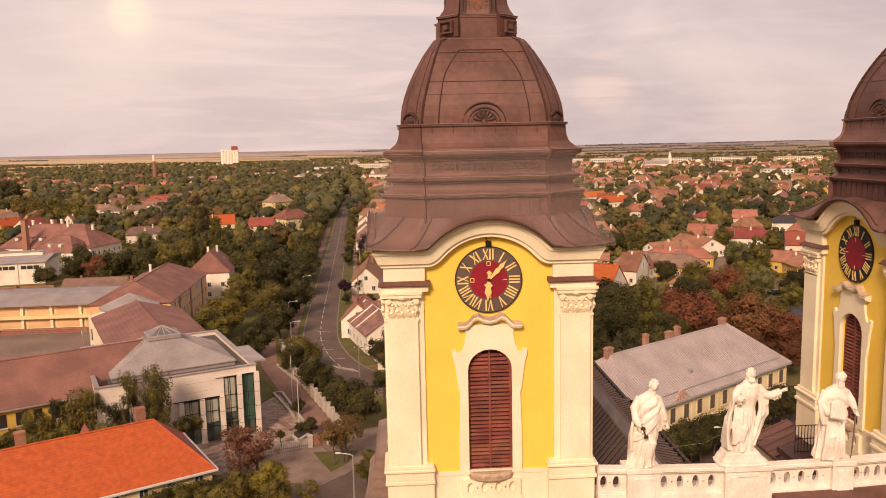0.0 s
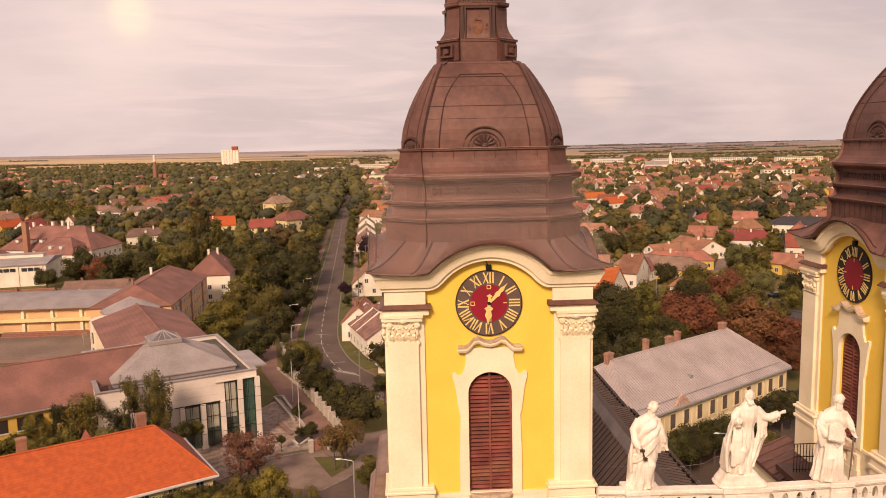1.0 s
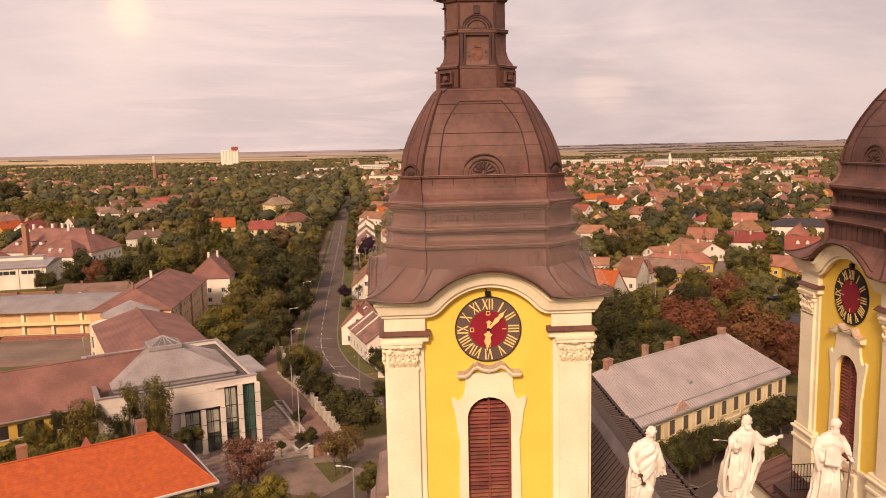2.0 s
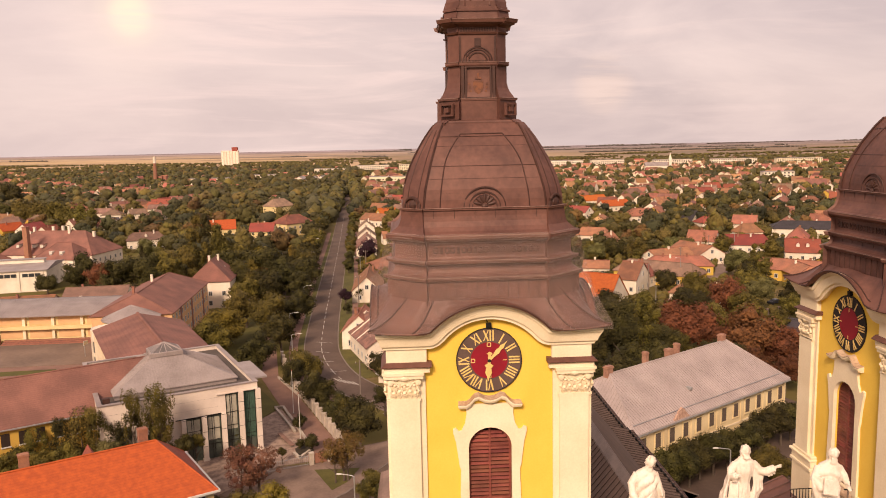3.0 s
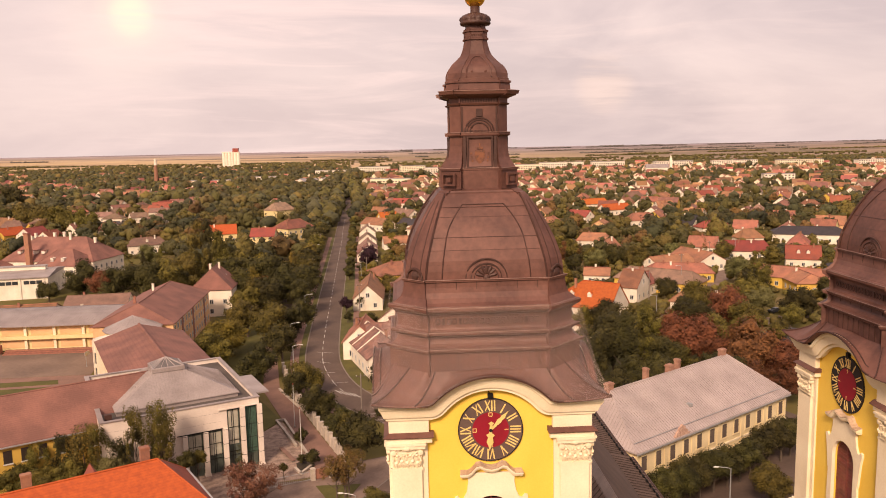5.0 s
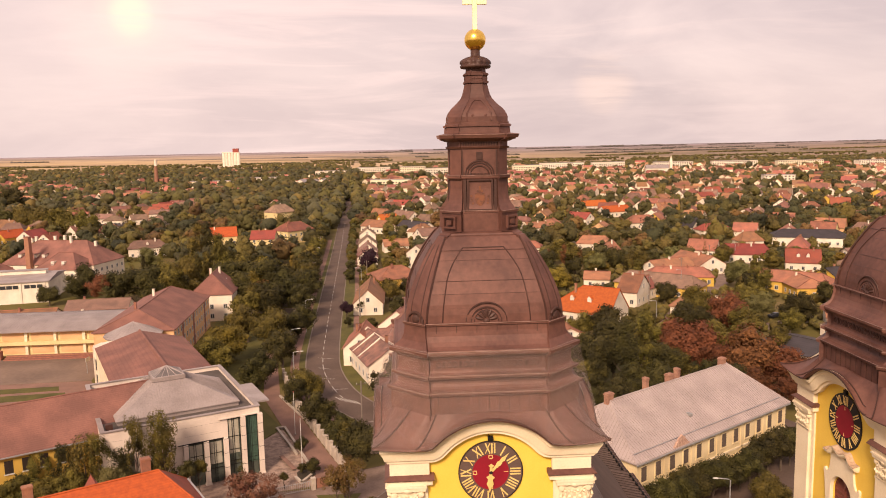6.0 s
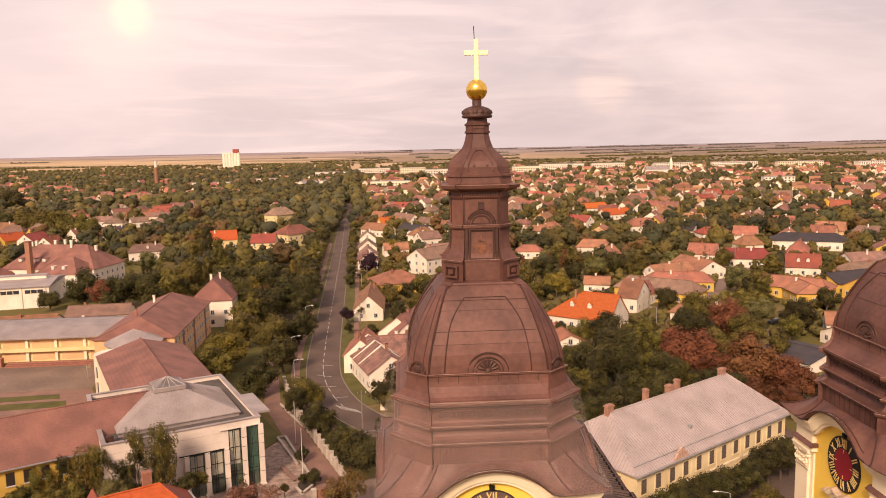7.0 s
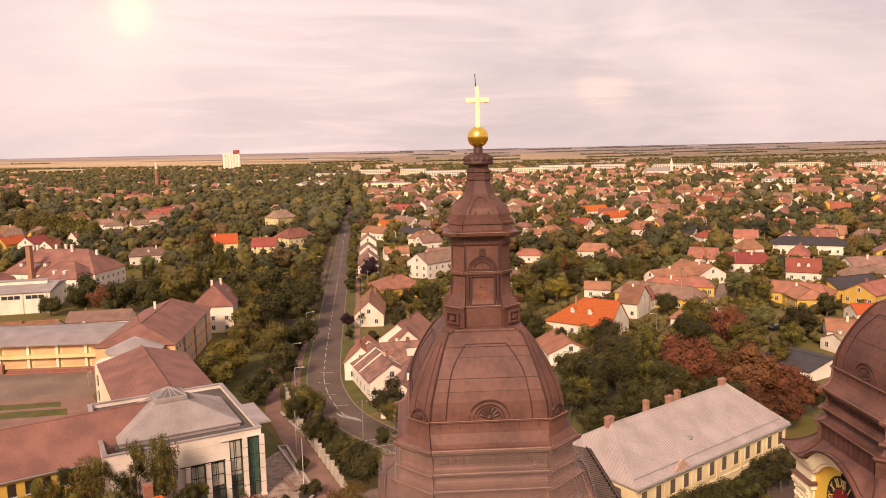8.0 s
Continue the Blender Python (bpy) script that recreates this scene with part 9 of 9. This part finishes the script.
def utility_pole(x, y, h=9.0, rz=0):
    p = thing("utility_pole", "weathered wooden utility pole with a crossarm", "utility pole", pose(x, y, 0, 0, 0, rz), "utility poles")
    bm = bmesh.new()
    tube(bm, [(0, 0, 0), (0, 0, h)], [0.16, 0.11], 7)
    part("pole", bm, BARK if h < 8 else KERB, p)
    part("crossarm", boxes((-0.9, 0.9, -0.06, 0.06, h - 0.6, h - 0.48)), BARK, p)
    for i in (-0.8, 0.0, 0.8):
        bm = bmesh.new()
        tube(bm, [(i, 0, h - 0.48), (i, 0, h - 0.25)], 0.05, 5)
        part("insulator", bm, FRAME, p)
    return p


for x, y in ((-15.6, 111.5), (-30.5, 332), (-24.5, 205), (66, 215), (88, 252), (110, 285), (-27, 262), (-47, 262), (-56, 345)):
    utility_pole(x, y, 9.0, 20)

# two flagpoles by the library
for x, y in ((-27.5, 109.1), (-24.1, 96.0)):
    f = thing("flagpole", "tall white flagpole beside the footpath", "flagpole", pose(x, y, 0), "flagpoles")
    bm = bmesh.new()
    tube(bm, [(0, 0, 0), (0, 0, 8.0)], [0.07, 0.04], 7)
    part("pole", bm, FRAME, f)
    bm = bmesh.new()
    ball(bm, (0, 0, 8.05), 0.12, 8, 6)
    part("finial", bm, TILERED, f)
    part("foot", boxes((-0.25, 0.25, -0.25, 0.25, 0, 0.2)), KERB, f)

# white garden wall with posts along the footpath
WALL_LINE = [(-36.0, 143.5), (-30.8, 126.0), (-27.2, 117.5), (-22.0, 105.0), (-16.5, 91.9)]
GARDEN = mat("stained concrete", (0.50, 0.43, 0.36), (0.36, 0.30, 0.25), 0.9, 0, 0.6, 5, 0.55, 0.1, streak=0.4)
gw = thing("garden_wall", "white concrete garden wall with square posts along the footpath", "wall")
for a, b in zip(WALL_LINE, WALL_LINE[1:]):
    d = Vector((b[0] - a[0], b[1] - a[1], 0))
    n = max(1, round(d.length / 3.0))
    q = math.degrees(math.atan2(d.y, d.x))
    for i in range(n):
        p = Vector((*a, 0)) + d * (i / n)
        o = part("post", boxes((-0.28, 0.28, -0.28, 0.28, 0, 2.3), (-0.34, 0.34, -0.34, 0.34, 2.3, 2.45)), GARDEN, gw)
        o.matrix_basis = pose(p.x, p.y, 0, 0, 0, q)
        o = part("panel", boxes((0.28, d.length / n - 0.28, -0.12, 0.12, 0, 1.75)), GARDEN, gw)
        o.matrix_basis = pose(p.x, p.y, 0, 0, 0, q)
# iron gate and fence before the library
gate = thing("iron_fence", "grey iron fence with white gate posts before the library", "fence", pose(-31.2, 81.6, 0, 0, 0, 24))
for i in range(40):
    x = i * 0.3
    if abs(x - 11.4) < 0.5:
        continue
    bm = bmesh.new()
    tube(bm, [(x, 0, 0.1), (x, 0, 1.6)], 0.03, 4)
    part("bar", bm, STEEL, gate)
for z in (0.25, 1.45):
    bm = bmesh.new()
    tube(bm, [(0, 0, z), (11.0, 0, z)], 0.035, 4)
    part("rail", bm, STEEL, gate)
for x in (11.4, 14.2):
    part("gate_post", boxes((x - 0.32, x + 0.32, -0.32, 0.32, 0, 1.8), (x - 0.38, x + 0.38, -0.38, 0.38, 1.8, 1.95)), GARDEN, gate)
part("gate_leaf", boxes((11.9, 13.7, -0.05, 0.05, 0.15, 1.7)), BRICK, gate, "reddish-brown gate leaf")
# low walls and beds on the paved square
for x, y, l, rz in ((-31.4, 112.1, 13.8, -65), (-30.0, 112.5, 21.5, -67.5), (-24.2, 90.4, 2.6, -58), (-23.0, 88.2, 3.2, 68), (-34.5, 131, 15.5, -62.5), (-31.4, 112.1, 1.5, 15)):
    w = thing("low_wall", "low pale stone wall edging a planted bed", "low wall", pose(x, y, 0, 0, 0, rz), "low walls")
    part("coping", boxes((0, l, -0.2, 0.2, 0.35, 0.45)), GARDEN, w)
    part("wall_body", boxes((0.05, l - 0.05, -0.15, 0.15, 0, 0.35)), GARDEN, w)
b = thing("bench", "long low brown wooden bench on the paved square", "bench", pose(-28.0, 98.6, 0, 0, 0, -60))
part("seat", boxes((0, 6.4, -0.35, 0.35, 0.42, 0.5)), REDPAVE, b)
for x in (0.3, 3.2, 6.1):
    part("leg", boxes((x - 0.1, x + 0.1, -0.25, 0.25, 0, 0.42)), KERB, b)
# park wall behind the trees and the rectory's garden wall
for p0, p1, h, label in (((-70, 214.5), (-44.5, 212.8), 1.5, "pale weathered park wall"), ((84, 176), (104, 186), 1.8, "pale garden wall beside the street"), ((-70, 226), (-50, 224), 1.2, "low brick garden wall")):
    d = Vector((p1[0] - p0[0], p1[1] - p0[1], 0))
    w = thing("garden_wall", label + " with a flat coping", "wall", pose(*p0, 0, 0, 0, math.degrees(math.atan2(d.y, d.x))), "garden walls")
    part("wall_body", boxes((0, d.length, -0.15, 0.15, 0, h)), KERB, w)
    part("coping", boxes((-0.1, d.length + 0.1, -0.25, 0.25, h, h + 0.12)), PAVING, w)


# ---- parked cars ----
def car(x, y, rz, paint, label):
    c = thing("car", label, "car", pose(x, y, 0.05, 0, 0, rz), "parked cars")
    bm = bmesh.new()
    prof = [(-2.05, 0.35), (-2.1, 0.75), (-1.9, 0.95), (-1.0, 1.0), (-0.55, 1.42), (0.9, 1.45), (1.55, 1.02), (2.0, 0.9), (2.08, 0.4)]
    loft(bm, [[(px, sy * (0.82 if pz < 1.1 else 0.68), pz) for px, pz in prof] for sy in (-1, 1)])
    part("body", bm, paint, c, bevel=0.03)
    part("glass", boxes((-0.75, 1.15, -0.79, 0.79, 1.03, 1.34)), GLASS, c)
    for wx in (-1.3, 1.3):
        for wy in (-0.78, 0.78):
            bm = bmesh.new()
            bmesh.ops.create_cone(bm, cap_ends=True, segments=14, radius1=0.32, radius2=0.32, depth=0.2, matrix=Matrix.Translation((wx, wy, 0.3)) @ Matrix.Rotation(radians(90), 4, "X"))
            part("wheel", bm, DARK, c)
    return c


CARW = mat("white car paint", (0.7, 0.69, 0.67), None, 0.25, 0, 1, 9, 0.15, 0)
CARD = mat("dark car paint", (0.04, 0.042, 0.05), None, 0.22, 0, 1, 9, 0.2, 0)
CARR = mat("red car paint", (0.3, 0.03, 0.03), None, 0.25, 0, 1, 9, 0.2, 0)
for x, y, rz, m, label in ((-12.2, 131.5, 30, CARW, "small white car parked by the corner house"), (-23.5, 236, 95, CARD, "dark car parked beside the road"), (-24.8, 226, 95, CARR, "red car parked beside the road"),
                           (-95, 270, 10, CARW, "white car parked among the park trees"), (96, 192, 20, CARD, "dark car parked beside the garden wall"), (-31, 290, 97, CARD, "dark car parked in a driveway")):
    car(x, y, rz, m, label)
tree(-52.5, 159.2, 6.0, 5, LEAFYELLOW, fine="near")
tree(-52.6, 147.2, 5.0, 5, LEAF, fine="near")
tree(-40.7, 137.2, 5.0, 4.5, LEAFDARK, fine="near")
tree(-43.7, 167.1, 6.3, 7, LEAF, fine="near")
tree(-38.2, 152.9, 4.9, 5, LEAFDARK, fine="near")
tree(-38.9, 180.8, 5.4, 5, LEAFDARK, fine="near")
tree(-52.0, 178.0, 5.9, 6, LEAF, fine="near")
tree(-28.4, 128.3, 4.5, 4, LEAF, fine="near")
tree(-30.1, 124.7, 3.3, 3.5, LEAFDARK, fine="near")
tree(-23.7, 111.9, 3.7, 3.8, LEAFDARK, fine="near")
tree(-19.0, 103.0, 3.1, 3.3, LEAFDARK, fine="near")
tree(-14.1, 92.2, 4.3, 5, LEAFDARK, fine="near")
tree(-16.7, 101.2, 2.7, 3.0, LEAF, fine="near")
tree(-11.4, 125.8, 4.2, 5, LEAFDARK, fine="near")
tree(-10.1, 120.1, 3.2, 4, LEAF, fine="near")
tree(-10.9, 106.7, 2.5, 4, LEAFDARK, fine="near")
tree(-74.8, 242.0, 7.8, 7, LEAFDARK, fine="near")
tree(-69.4, 252.6, 8.1, 7, LEAF, fine="near")
tree(-59.8, 245.6, 7.5, 7, LEAFDARK, fine="near")
tree(-48.7, 228.4, 7.4, 7, LEAFDARK, fine="near")
tree(-45.1, 243.7, 5.9, 7, LEAF, fine="near")
tree(-50.7, 219.1, 7.1, 7, LEAFDARK, fine="near")
tree(-63.7, 220.6, 7.5, 7, LEAFDARK, fine="near")
tree(-63.9, 246.1, 9.1, 7, LEAFDARK, fine="near")
tree(-44.0, 227.8, 6.3, 7, LEAFDARK, fine="near")
tree(-56.8, 208.5, 5.2, 6, LEAF, fine="near")
tree(-88.0, 287.9, 7.8, 7, LEAF, fine="near")
tree(-52.5, 206.2, 6.1, 7, LEAFDARK, fine="near")
tree(-41.2, 204.9, 5.0, 7, LEAFDARK, fine="near")
tree(-126.8, 248.5, 7.2, 6, LEAFDARK, fine="near")
tree(-114.8, 236.6, 5.7, 6, LEAFRED, fine="near")
tree(-107.6, 235.6, 7.6, 7, LEAFDARK, fine="near")
tree(-99.6, 234.7, 7.9, 7, LEAFDARK, fine="near")
tree(-93.4, 239.0, 7.7, 7, LEAF, fine="near")
tree(-110.8, 226.8, 2.9, 5, LEAFWILLOW, "conifer", fine="near", flat=0.9)
tree(-132.0, 234.0, 4.2, 4, LEAFDARK, fine="near")
tree(-126.6, 314.1, 5.9, 5, LEAFWILLOW, fine="near")
tree(-95.7, 275.7, 5.3, 8, LEAF, "tall", fine="near")
tree(-104.1, 324.9, 5.6, 8, LEAFDARK, "tall", fine="near")
tree(-111.1, 335.6, 5.3, 8, LEAF, "tall", fine="near")
tree(-87.2, 280.6, 5.8, 7, LEAF, "tall", fine="near")
tree(-94.7, 261.6, 6.3, 6, LEAF, fine="near")
tree(-239.5, 471.5, 13.0, 7, LEAF, fine="near")
tree(-269.8, 495.7, 13.6, 7, LEAF, fine="near")
tree(-381.1, 685.8, 17.6, 8, LEAFDARK, fine="near")
tree(-215.7, 450.2, 11.1, 7, LEAF, fine="near")
tree(-291.1, 500.4, 9.2, 7, LEAFDARK, fine="near")
tree(-45.3, 82.0, 2.2, 10.5, LEAF, "weeping", fine="near", flat=1.3)
tree(-41.7, 82.0, 2.5, 10.9, LEAF, "weeping", fine="near", flat=1.3)
tree(-59.3, 81.5, 2.6, 5.7, LEAF, "weeping", fine="near")
tree(-55.7, 82.0, 2.3, 7.2, LEAFDARK, "weeping", fine="near")
tree(-41.2, 82.0, 2.8, 9.3, LEAF, "weeping", fine="near", flat=1.15)
tree(-42.7, 83.0, 2.1, 8.0, LEAFDARK, "weeping", fine="near")
tree(-45.4, 82.0, 1.7, 8.9, LEAFDARK, "weeping", fine="near", flat=1.1)
tree(-52.9, 82.0, 3.4, 7.4, LEAF, "weeping", fine="near")
tree(-50.8, 82.0, 2.3, 8.6, LEAF, "weeping", fine="near")
tree(-47.7, 82.0, 2.0, 6.8, LEAFDARK, "weeping", fine="near")
tree(-54.2, 80.0, 2.6, 4.7, LEAF, fine="near")
tree(-59.6, 79.0, 2.7, 4.3, LEAFDARK, fine="near")
tree(-56.9, 79.0, 2.4, 4.5, LEAF, fine="near")
tree(-48.3, 81.0, 2.6, 4.9, LEAFWILLOW, fine="near")
tree(-45.9, 81.0, 2.0, 4.2, LEAFDARK, fine="near")
tree(-38.7, 82.0, 2.0, 5.3, LEAFDARK, fine="near")
tree(-61.4, 78.0, 2.6, 5.0, LEAF, fine="near")
tree(-37.2, 84.0, 1.4, 5.0, LEAF, fine="near")
tree(-43.3, 84.0, 2.1, 5.1, LEAFDARK, fine="near")
tree(-27.8, 77.2, 4.0, 4.4, LEAFPINK, "sparse", fine="near", flat=0.85)
tree(-26.6, 77.1, 3.3, 4.0, LEAFPINK, "sparse", fine="near")
tree(-28.6, 75.5, 2.6, 3.5, LEAFPINK, "sparse", fine="near")
tree(-15.3, 80.1, 3.4, 4.6, LEAFBROWN, "sparse", fine="near")
tree(-14.7, 80.1, 2.9, 5.0, LEAFBROWN, "sparse", fine="near")
tree(-16.4, 79.5, 2.1, 4.0, LEAFBROWN, "sparse", fine="near")
tree(-25.0, 61.1, 2.9, 5, LEAF, fine="near")
tree(-22.3, 62.6, 2.8, 5.5, LEAFYELLOW, fine="near")
tree(-20.3, 60.5, 2.1, 5, LEAF, fine="near")
tree(-17.4, 62.5, 1.7, 4, LEAFYELLOW, "sparse", fine="near")
tree(-26.8, 61.3, 2.5, 4, LEAF, fine="near")
tree(-25.3, 86.8, 0.8, 2.0, LEAFDARK, fine="near")
tree(-25.2, 100.8, 1.5, 1.7, LEAFDARK, fine="near", name="shrub")
tree(-21.6, 91.6, 1.5, 1.6, LEAFDARK, fine="near", name="shrub")
tree(-23.4, 92.0, 0.9, 1.1, LEAFDARK, fine="near", name="shrub")
tree(-31.4, 85.6, 1.7, 3.0, LEAFDARK, "conifer", fine="near")
tree(-10.9, 69.8, 1.8, 3.5, LEAF, fine="near")
tree(-10.2, 73.2, 2.3, 3.2, LEAF, fine="near")
tree(-9.0, 70.4, 2.2, 2.6, LEAFDARK, fine="near")
tree(-32.2, 65.9, 2.0, 3, LEAFDARK, fine="near")
tree(-31.0, 67.9, 1.6, 3, LEAFDARK, fine="near")
tree(-33.8, 64.4, 2.0, 3, LEAFDARK, fine="near")
tree(-35.3, 63.0, 1.9, 3, LEAFDARK, fine="near")
tree(-28.5, 63.8, 1.7, 3, LEAFDARK, fine="near")
tree(35.7, 134.5, 7.2, 9, LEAFDARK, fine="near")
tree(30.9, 131.2, 5.5, 7, LEAFDARK, fine="near")
tree(35.9, 123.1, 4.8, 7, LEAFDARK, "tall", fine="near")
tree(41.5, 131.0, 4.6, 8, LEAF, "tall", fine="near")
tree(29.5, 119.5, 3.8, 6, LEAFDARK, "tall", fine="near")
tree(52.8, 136.5, 7.3, 8, LEAFRED, fine="near")
tree(49.0, 130.3, 4.3, 5, LEAF, fine="near")
tree(61.1, 125.3, 7.0, 8, LEAFRED, fine="near")
tree(66.7, 122.4, 5.0, 7, LEAFRED, fine="near")
tree(56.8, 132.4, 4.6, 6, LEAFRED, fine="near")
tree(52.8, 124.3, 3.9, 5, LEAFDARK, fine="near")
tree(75.9, 174.6, 6.4, 6, LEAFRED, fine="near")
tree(72.5, 189.0, 5.6, 6, LEAF, fine="near")
tree(90.2, 194.7, 5.4, 6, LEAF, fine="near")
tree(66.4, 179.9, 3.9, 5, LEAFDARK, fine="near")
tree(75.9, 163.4, 5.5, 5, LEAF, fine="near")
tree(88.0, 183.6, 4.6, 6, LEAFWILLOW, fine="near")
tree(52.3, 151.0, 4.6, 6, LEAF, fine="near")
tree(98.2, 183.4, 5.2, 5, LEAFDARK, fine="near")
tree(91.3, 171.8, 3.7, 4, LEAF, fine="near")
tree(117.6, 204.6, 3.7, 5, LEAFDARK, fine="near")
tree(70.8, 212.5, 4.2, 4.5, LEAFDARK, fine="near")
tree(103.0, 235.3, 5.3, 6, LEAFWILLOW, fine="near")
tree(105.2, 224.4, 4.7, 6, LEAF, fine="near")
tree(61.0, 271.7, 4.8, 5, LEAFWILLOW, fine="near")
tree(39.7, 268.6, 6.4, 6, LEAFDARK, fine="near")
tree(40.2, 238.1, 5.0, 5, LEAFYELLOW, fine="near")
tree(29.3, 245.1, 5.9, 6, LEAF, fine="near")
tree(53.1, 296.2, 7.0, 6, LEAF, fine="near")
tree(71.8, 284.4, 5.9, 5, LEAFDARK, fine="near")
tree(78.8, 276.1, 5.7, 5, LEAF, fine="near")
tree(24.6, 184.2, 4.6, 5, LEAFDARK, fine="near")
tree(60.6, 168.8, 3.4, 4, LEAFDARK, fine="near")
tree(30.2, 146.9, 4.3, 5, LEAF, fine="near")
tree(27.8, 72.0, 3.0, 4.3, LEAFDARK, fine="near")
tree(30.5, 73.2, 2.9, 4.2, LEAFDARK, fine="near")
tree(32.7, 75.2, 3.2, 4.5, LEAFDARK, fine="near")
tree(34.8, 77.2, 2.8, 4.1, LEAFDARK, fine="near")
tree(37.3, 78.7, 3.0, 4.3, LEAFDARK, fine="near")
tree(39.7, 80.3, 2.7, 4.0, LEAFDARK, fine="near")
tree(42.2, 81.9, 3.0, 4.3, LEAFDARK, fine="near")
tree(44.4, 83.7, 2.6, 3.9, LEAFDARK, fine="near")
tree(46.5, 85.8, 2.6, 3.9, LEAFDARK, fine="near")
tree(48.9, 87.4, 3.1, 4.4, LEAFDARK, fine="near")
tree(51.4, 88.9, 3.2, 4.5, LEAFDARK, fine="near")
tree(53.7, 90.6, 3.0, 4.3, LEAFDARK, fine="near")
tree(56.2, 92.2, 2.7, 4.0, LEAFDARK, fine="near")
tree(42.9, 72.9, 2.9, 4, LEAF, fine="near")
tree(43.9, 77.9, 2.3, 3, LEAF, fine="near")
tree(39.5, 115.7, 4.5, 7, LEAFDARK, fine="near")
tree(42.6, 144.5, 5.7, 8, LEAF, fine="near")
tree(35.4, 167.3, 4.2, 5, LEAF, fine="near")
tree(62.5, 146.3, 5.0, 7, LEAF, fine="near")
tree(45.3, 130.0, 4.8, 7, LEAFDARK, fine="near")
tree(54.2, 117.6, 4.2, 6, LEAFDARK, fine="near")
tree(59.3, 116.9, 3.7, 5, LEAFRED, fine="near")
tree(69.5, 119.9, 3.6, 6, LEAFRED, fine="near")
tree(41.3, 164.6, 5.0, 7, LEAFDARK, fine="near")
tree(52.4, 165.7, 3.6, 5, LEAF, fine="near")
tree(30.5, 109.8, 3.9, 6, LEAFDARK, fine="near")
tree(26.5, 109.9, 3.4, 5, LEAFDARK, fine="near")
tree(64.1, 166.4, 5.6, 6, LEAFDARK, fine="near")
tree(78.9, 152.3, 3.4, 5, LEAF, fine="near")
tree(-28.4, 203.6, 2.3, 3.5, LEAFPURPLE, fine="near")
tree(-28.9, 296.4, 5.2, 5, LEAFPURPLE, fine="mid")
tree(-17.0, 230.0, 4.8, 4, LEAF, fine="near")
tree(-10.5, 234.1, 3.8, 4, LEAFDARK, fine="near")
tree(-24.7, 209.3, 2.4, 3, LEAFDARK, fine="near")
tree(-7.3, 215.2, 4.2, 4, LEAF, fine="near")
tree(-13.7, 268.3, 3.8, 4, LEAF, fine="mid")
tree(-3.8, 233.2, 4.9, 5, LEAFDARK, fine="near")
tree(-6.1, 195.3, 3.9, 4, LEAF, fine="near")
tree(-26.7, 191.8, 1.6, 2, LEAFDARK, fine="near")
tree(-34.5, 270.5, 2.2, 3, LEAF, fine="mid")
tree(-40.5, 340.4, 3.2, 3, LEAF, fine="mid")
tree(-44.2, 387.2, 3.6, 4, LEAF, fine="mid")
tree(-19.3, 183.7, 2.4, 3, LEAFDARK, fine="near")
tree(-19.8, 330.2, 4.1, 4, LEAF, fine="mid")
tree(-22.2, 352.9, 3.9, 5, LEAFYELLOW, fine="mid")
tree(27.5, 142.5, 4.2, 5, LEAFDARK, fine="near")
tree(24.6, 122.9, 3.7, 5, LEAFDARK, fine="near")
tree(27.5, 126.3, 3.8, 5, LEAF, fine="near")
tree(31.8, 171.6, 3.7, 4, LEAFDARK, fine="near")
tree(35.2, 115.8, 3.7, 6, LEAFDARK, fine="near")
tree(40.5, 197.7, 3.9, 4, LEAFYELLOW, fine="near")
tree(48.7, 117.3, 3.1, 4, LEAFDARK, fine="near")
tree(63.2, 113.3, 3.4, 5, LEAFRED, fine="near")
tree(72.9, 122.2, 2.8, 4, LEAFDARK, fine="near")
tree(-45.1, 52.9, 2.0, 3.5, LEAF, fine="near")
tree(-43.2, 54.1, 2.2, 3.7, LEAFDARK, fine="near")
tree(-41.4, 55.3, 2.4, 3.9, LEAF, fine="near")
tree(-39.5, 56.4, 2.2, 3.7, LEAF, fine="near")
tree(-37.6, 57.5, 2.0, 3.5, LEAFDARK, fine="near")
tree(-36.1, 59.3, 2.5, 4.0, LEAF, fine="near")
tree(-34.2, 60.4, 2.3, 3.8, LEAFDARK, fine="near")
tree(-32.5, 61.8, 2.4, 3.9, LEAF, fine="near")
tree(-30.2, 62.3, 2.3, 3.8, LEAF, fine="near")
tree(-28.8, 64.1, 2.2, 3.7, LEAFDARK, fine="near")
tree(-26.5, 64.7, 2.1, 3.6, LEAF, fine="near")
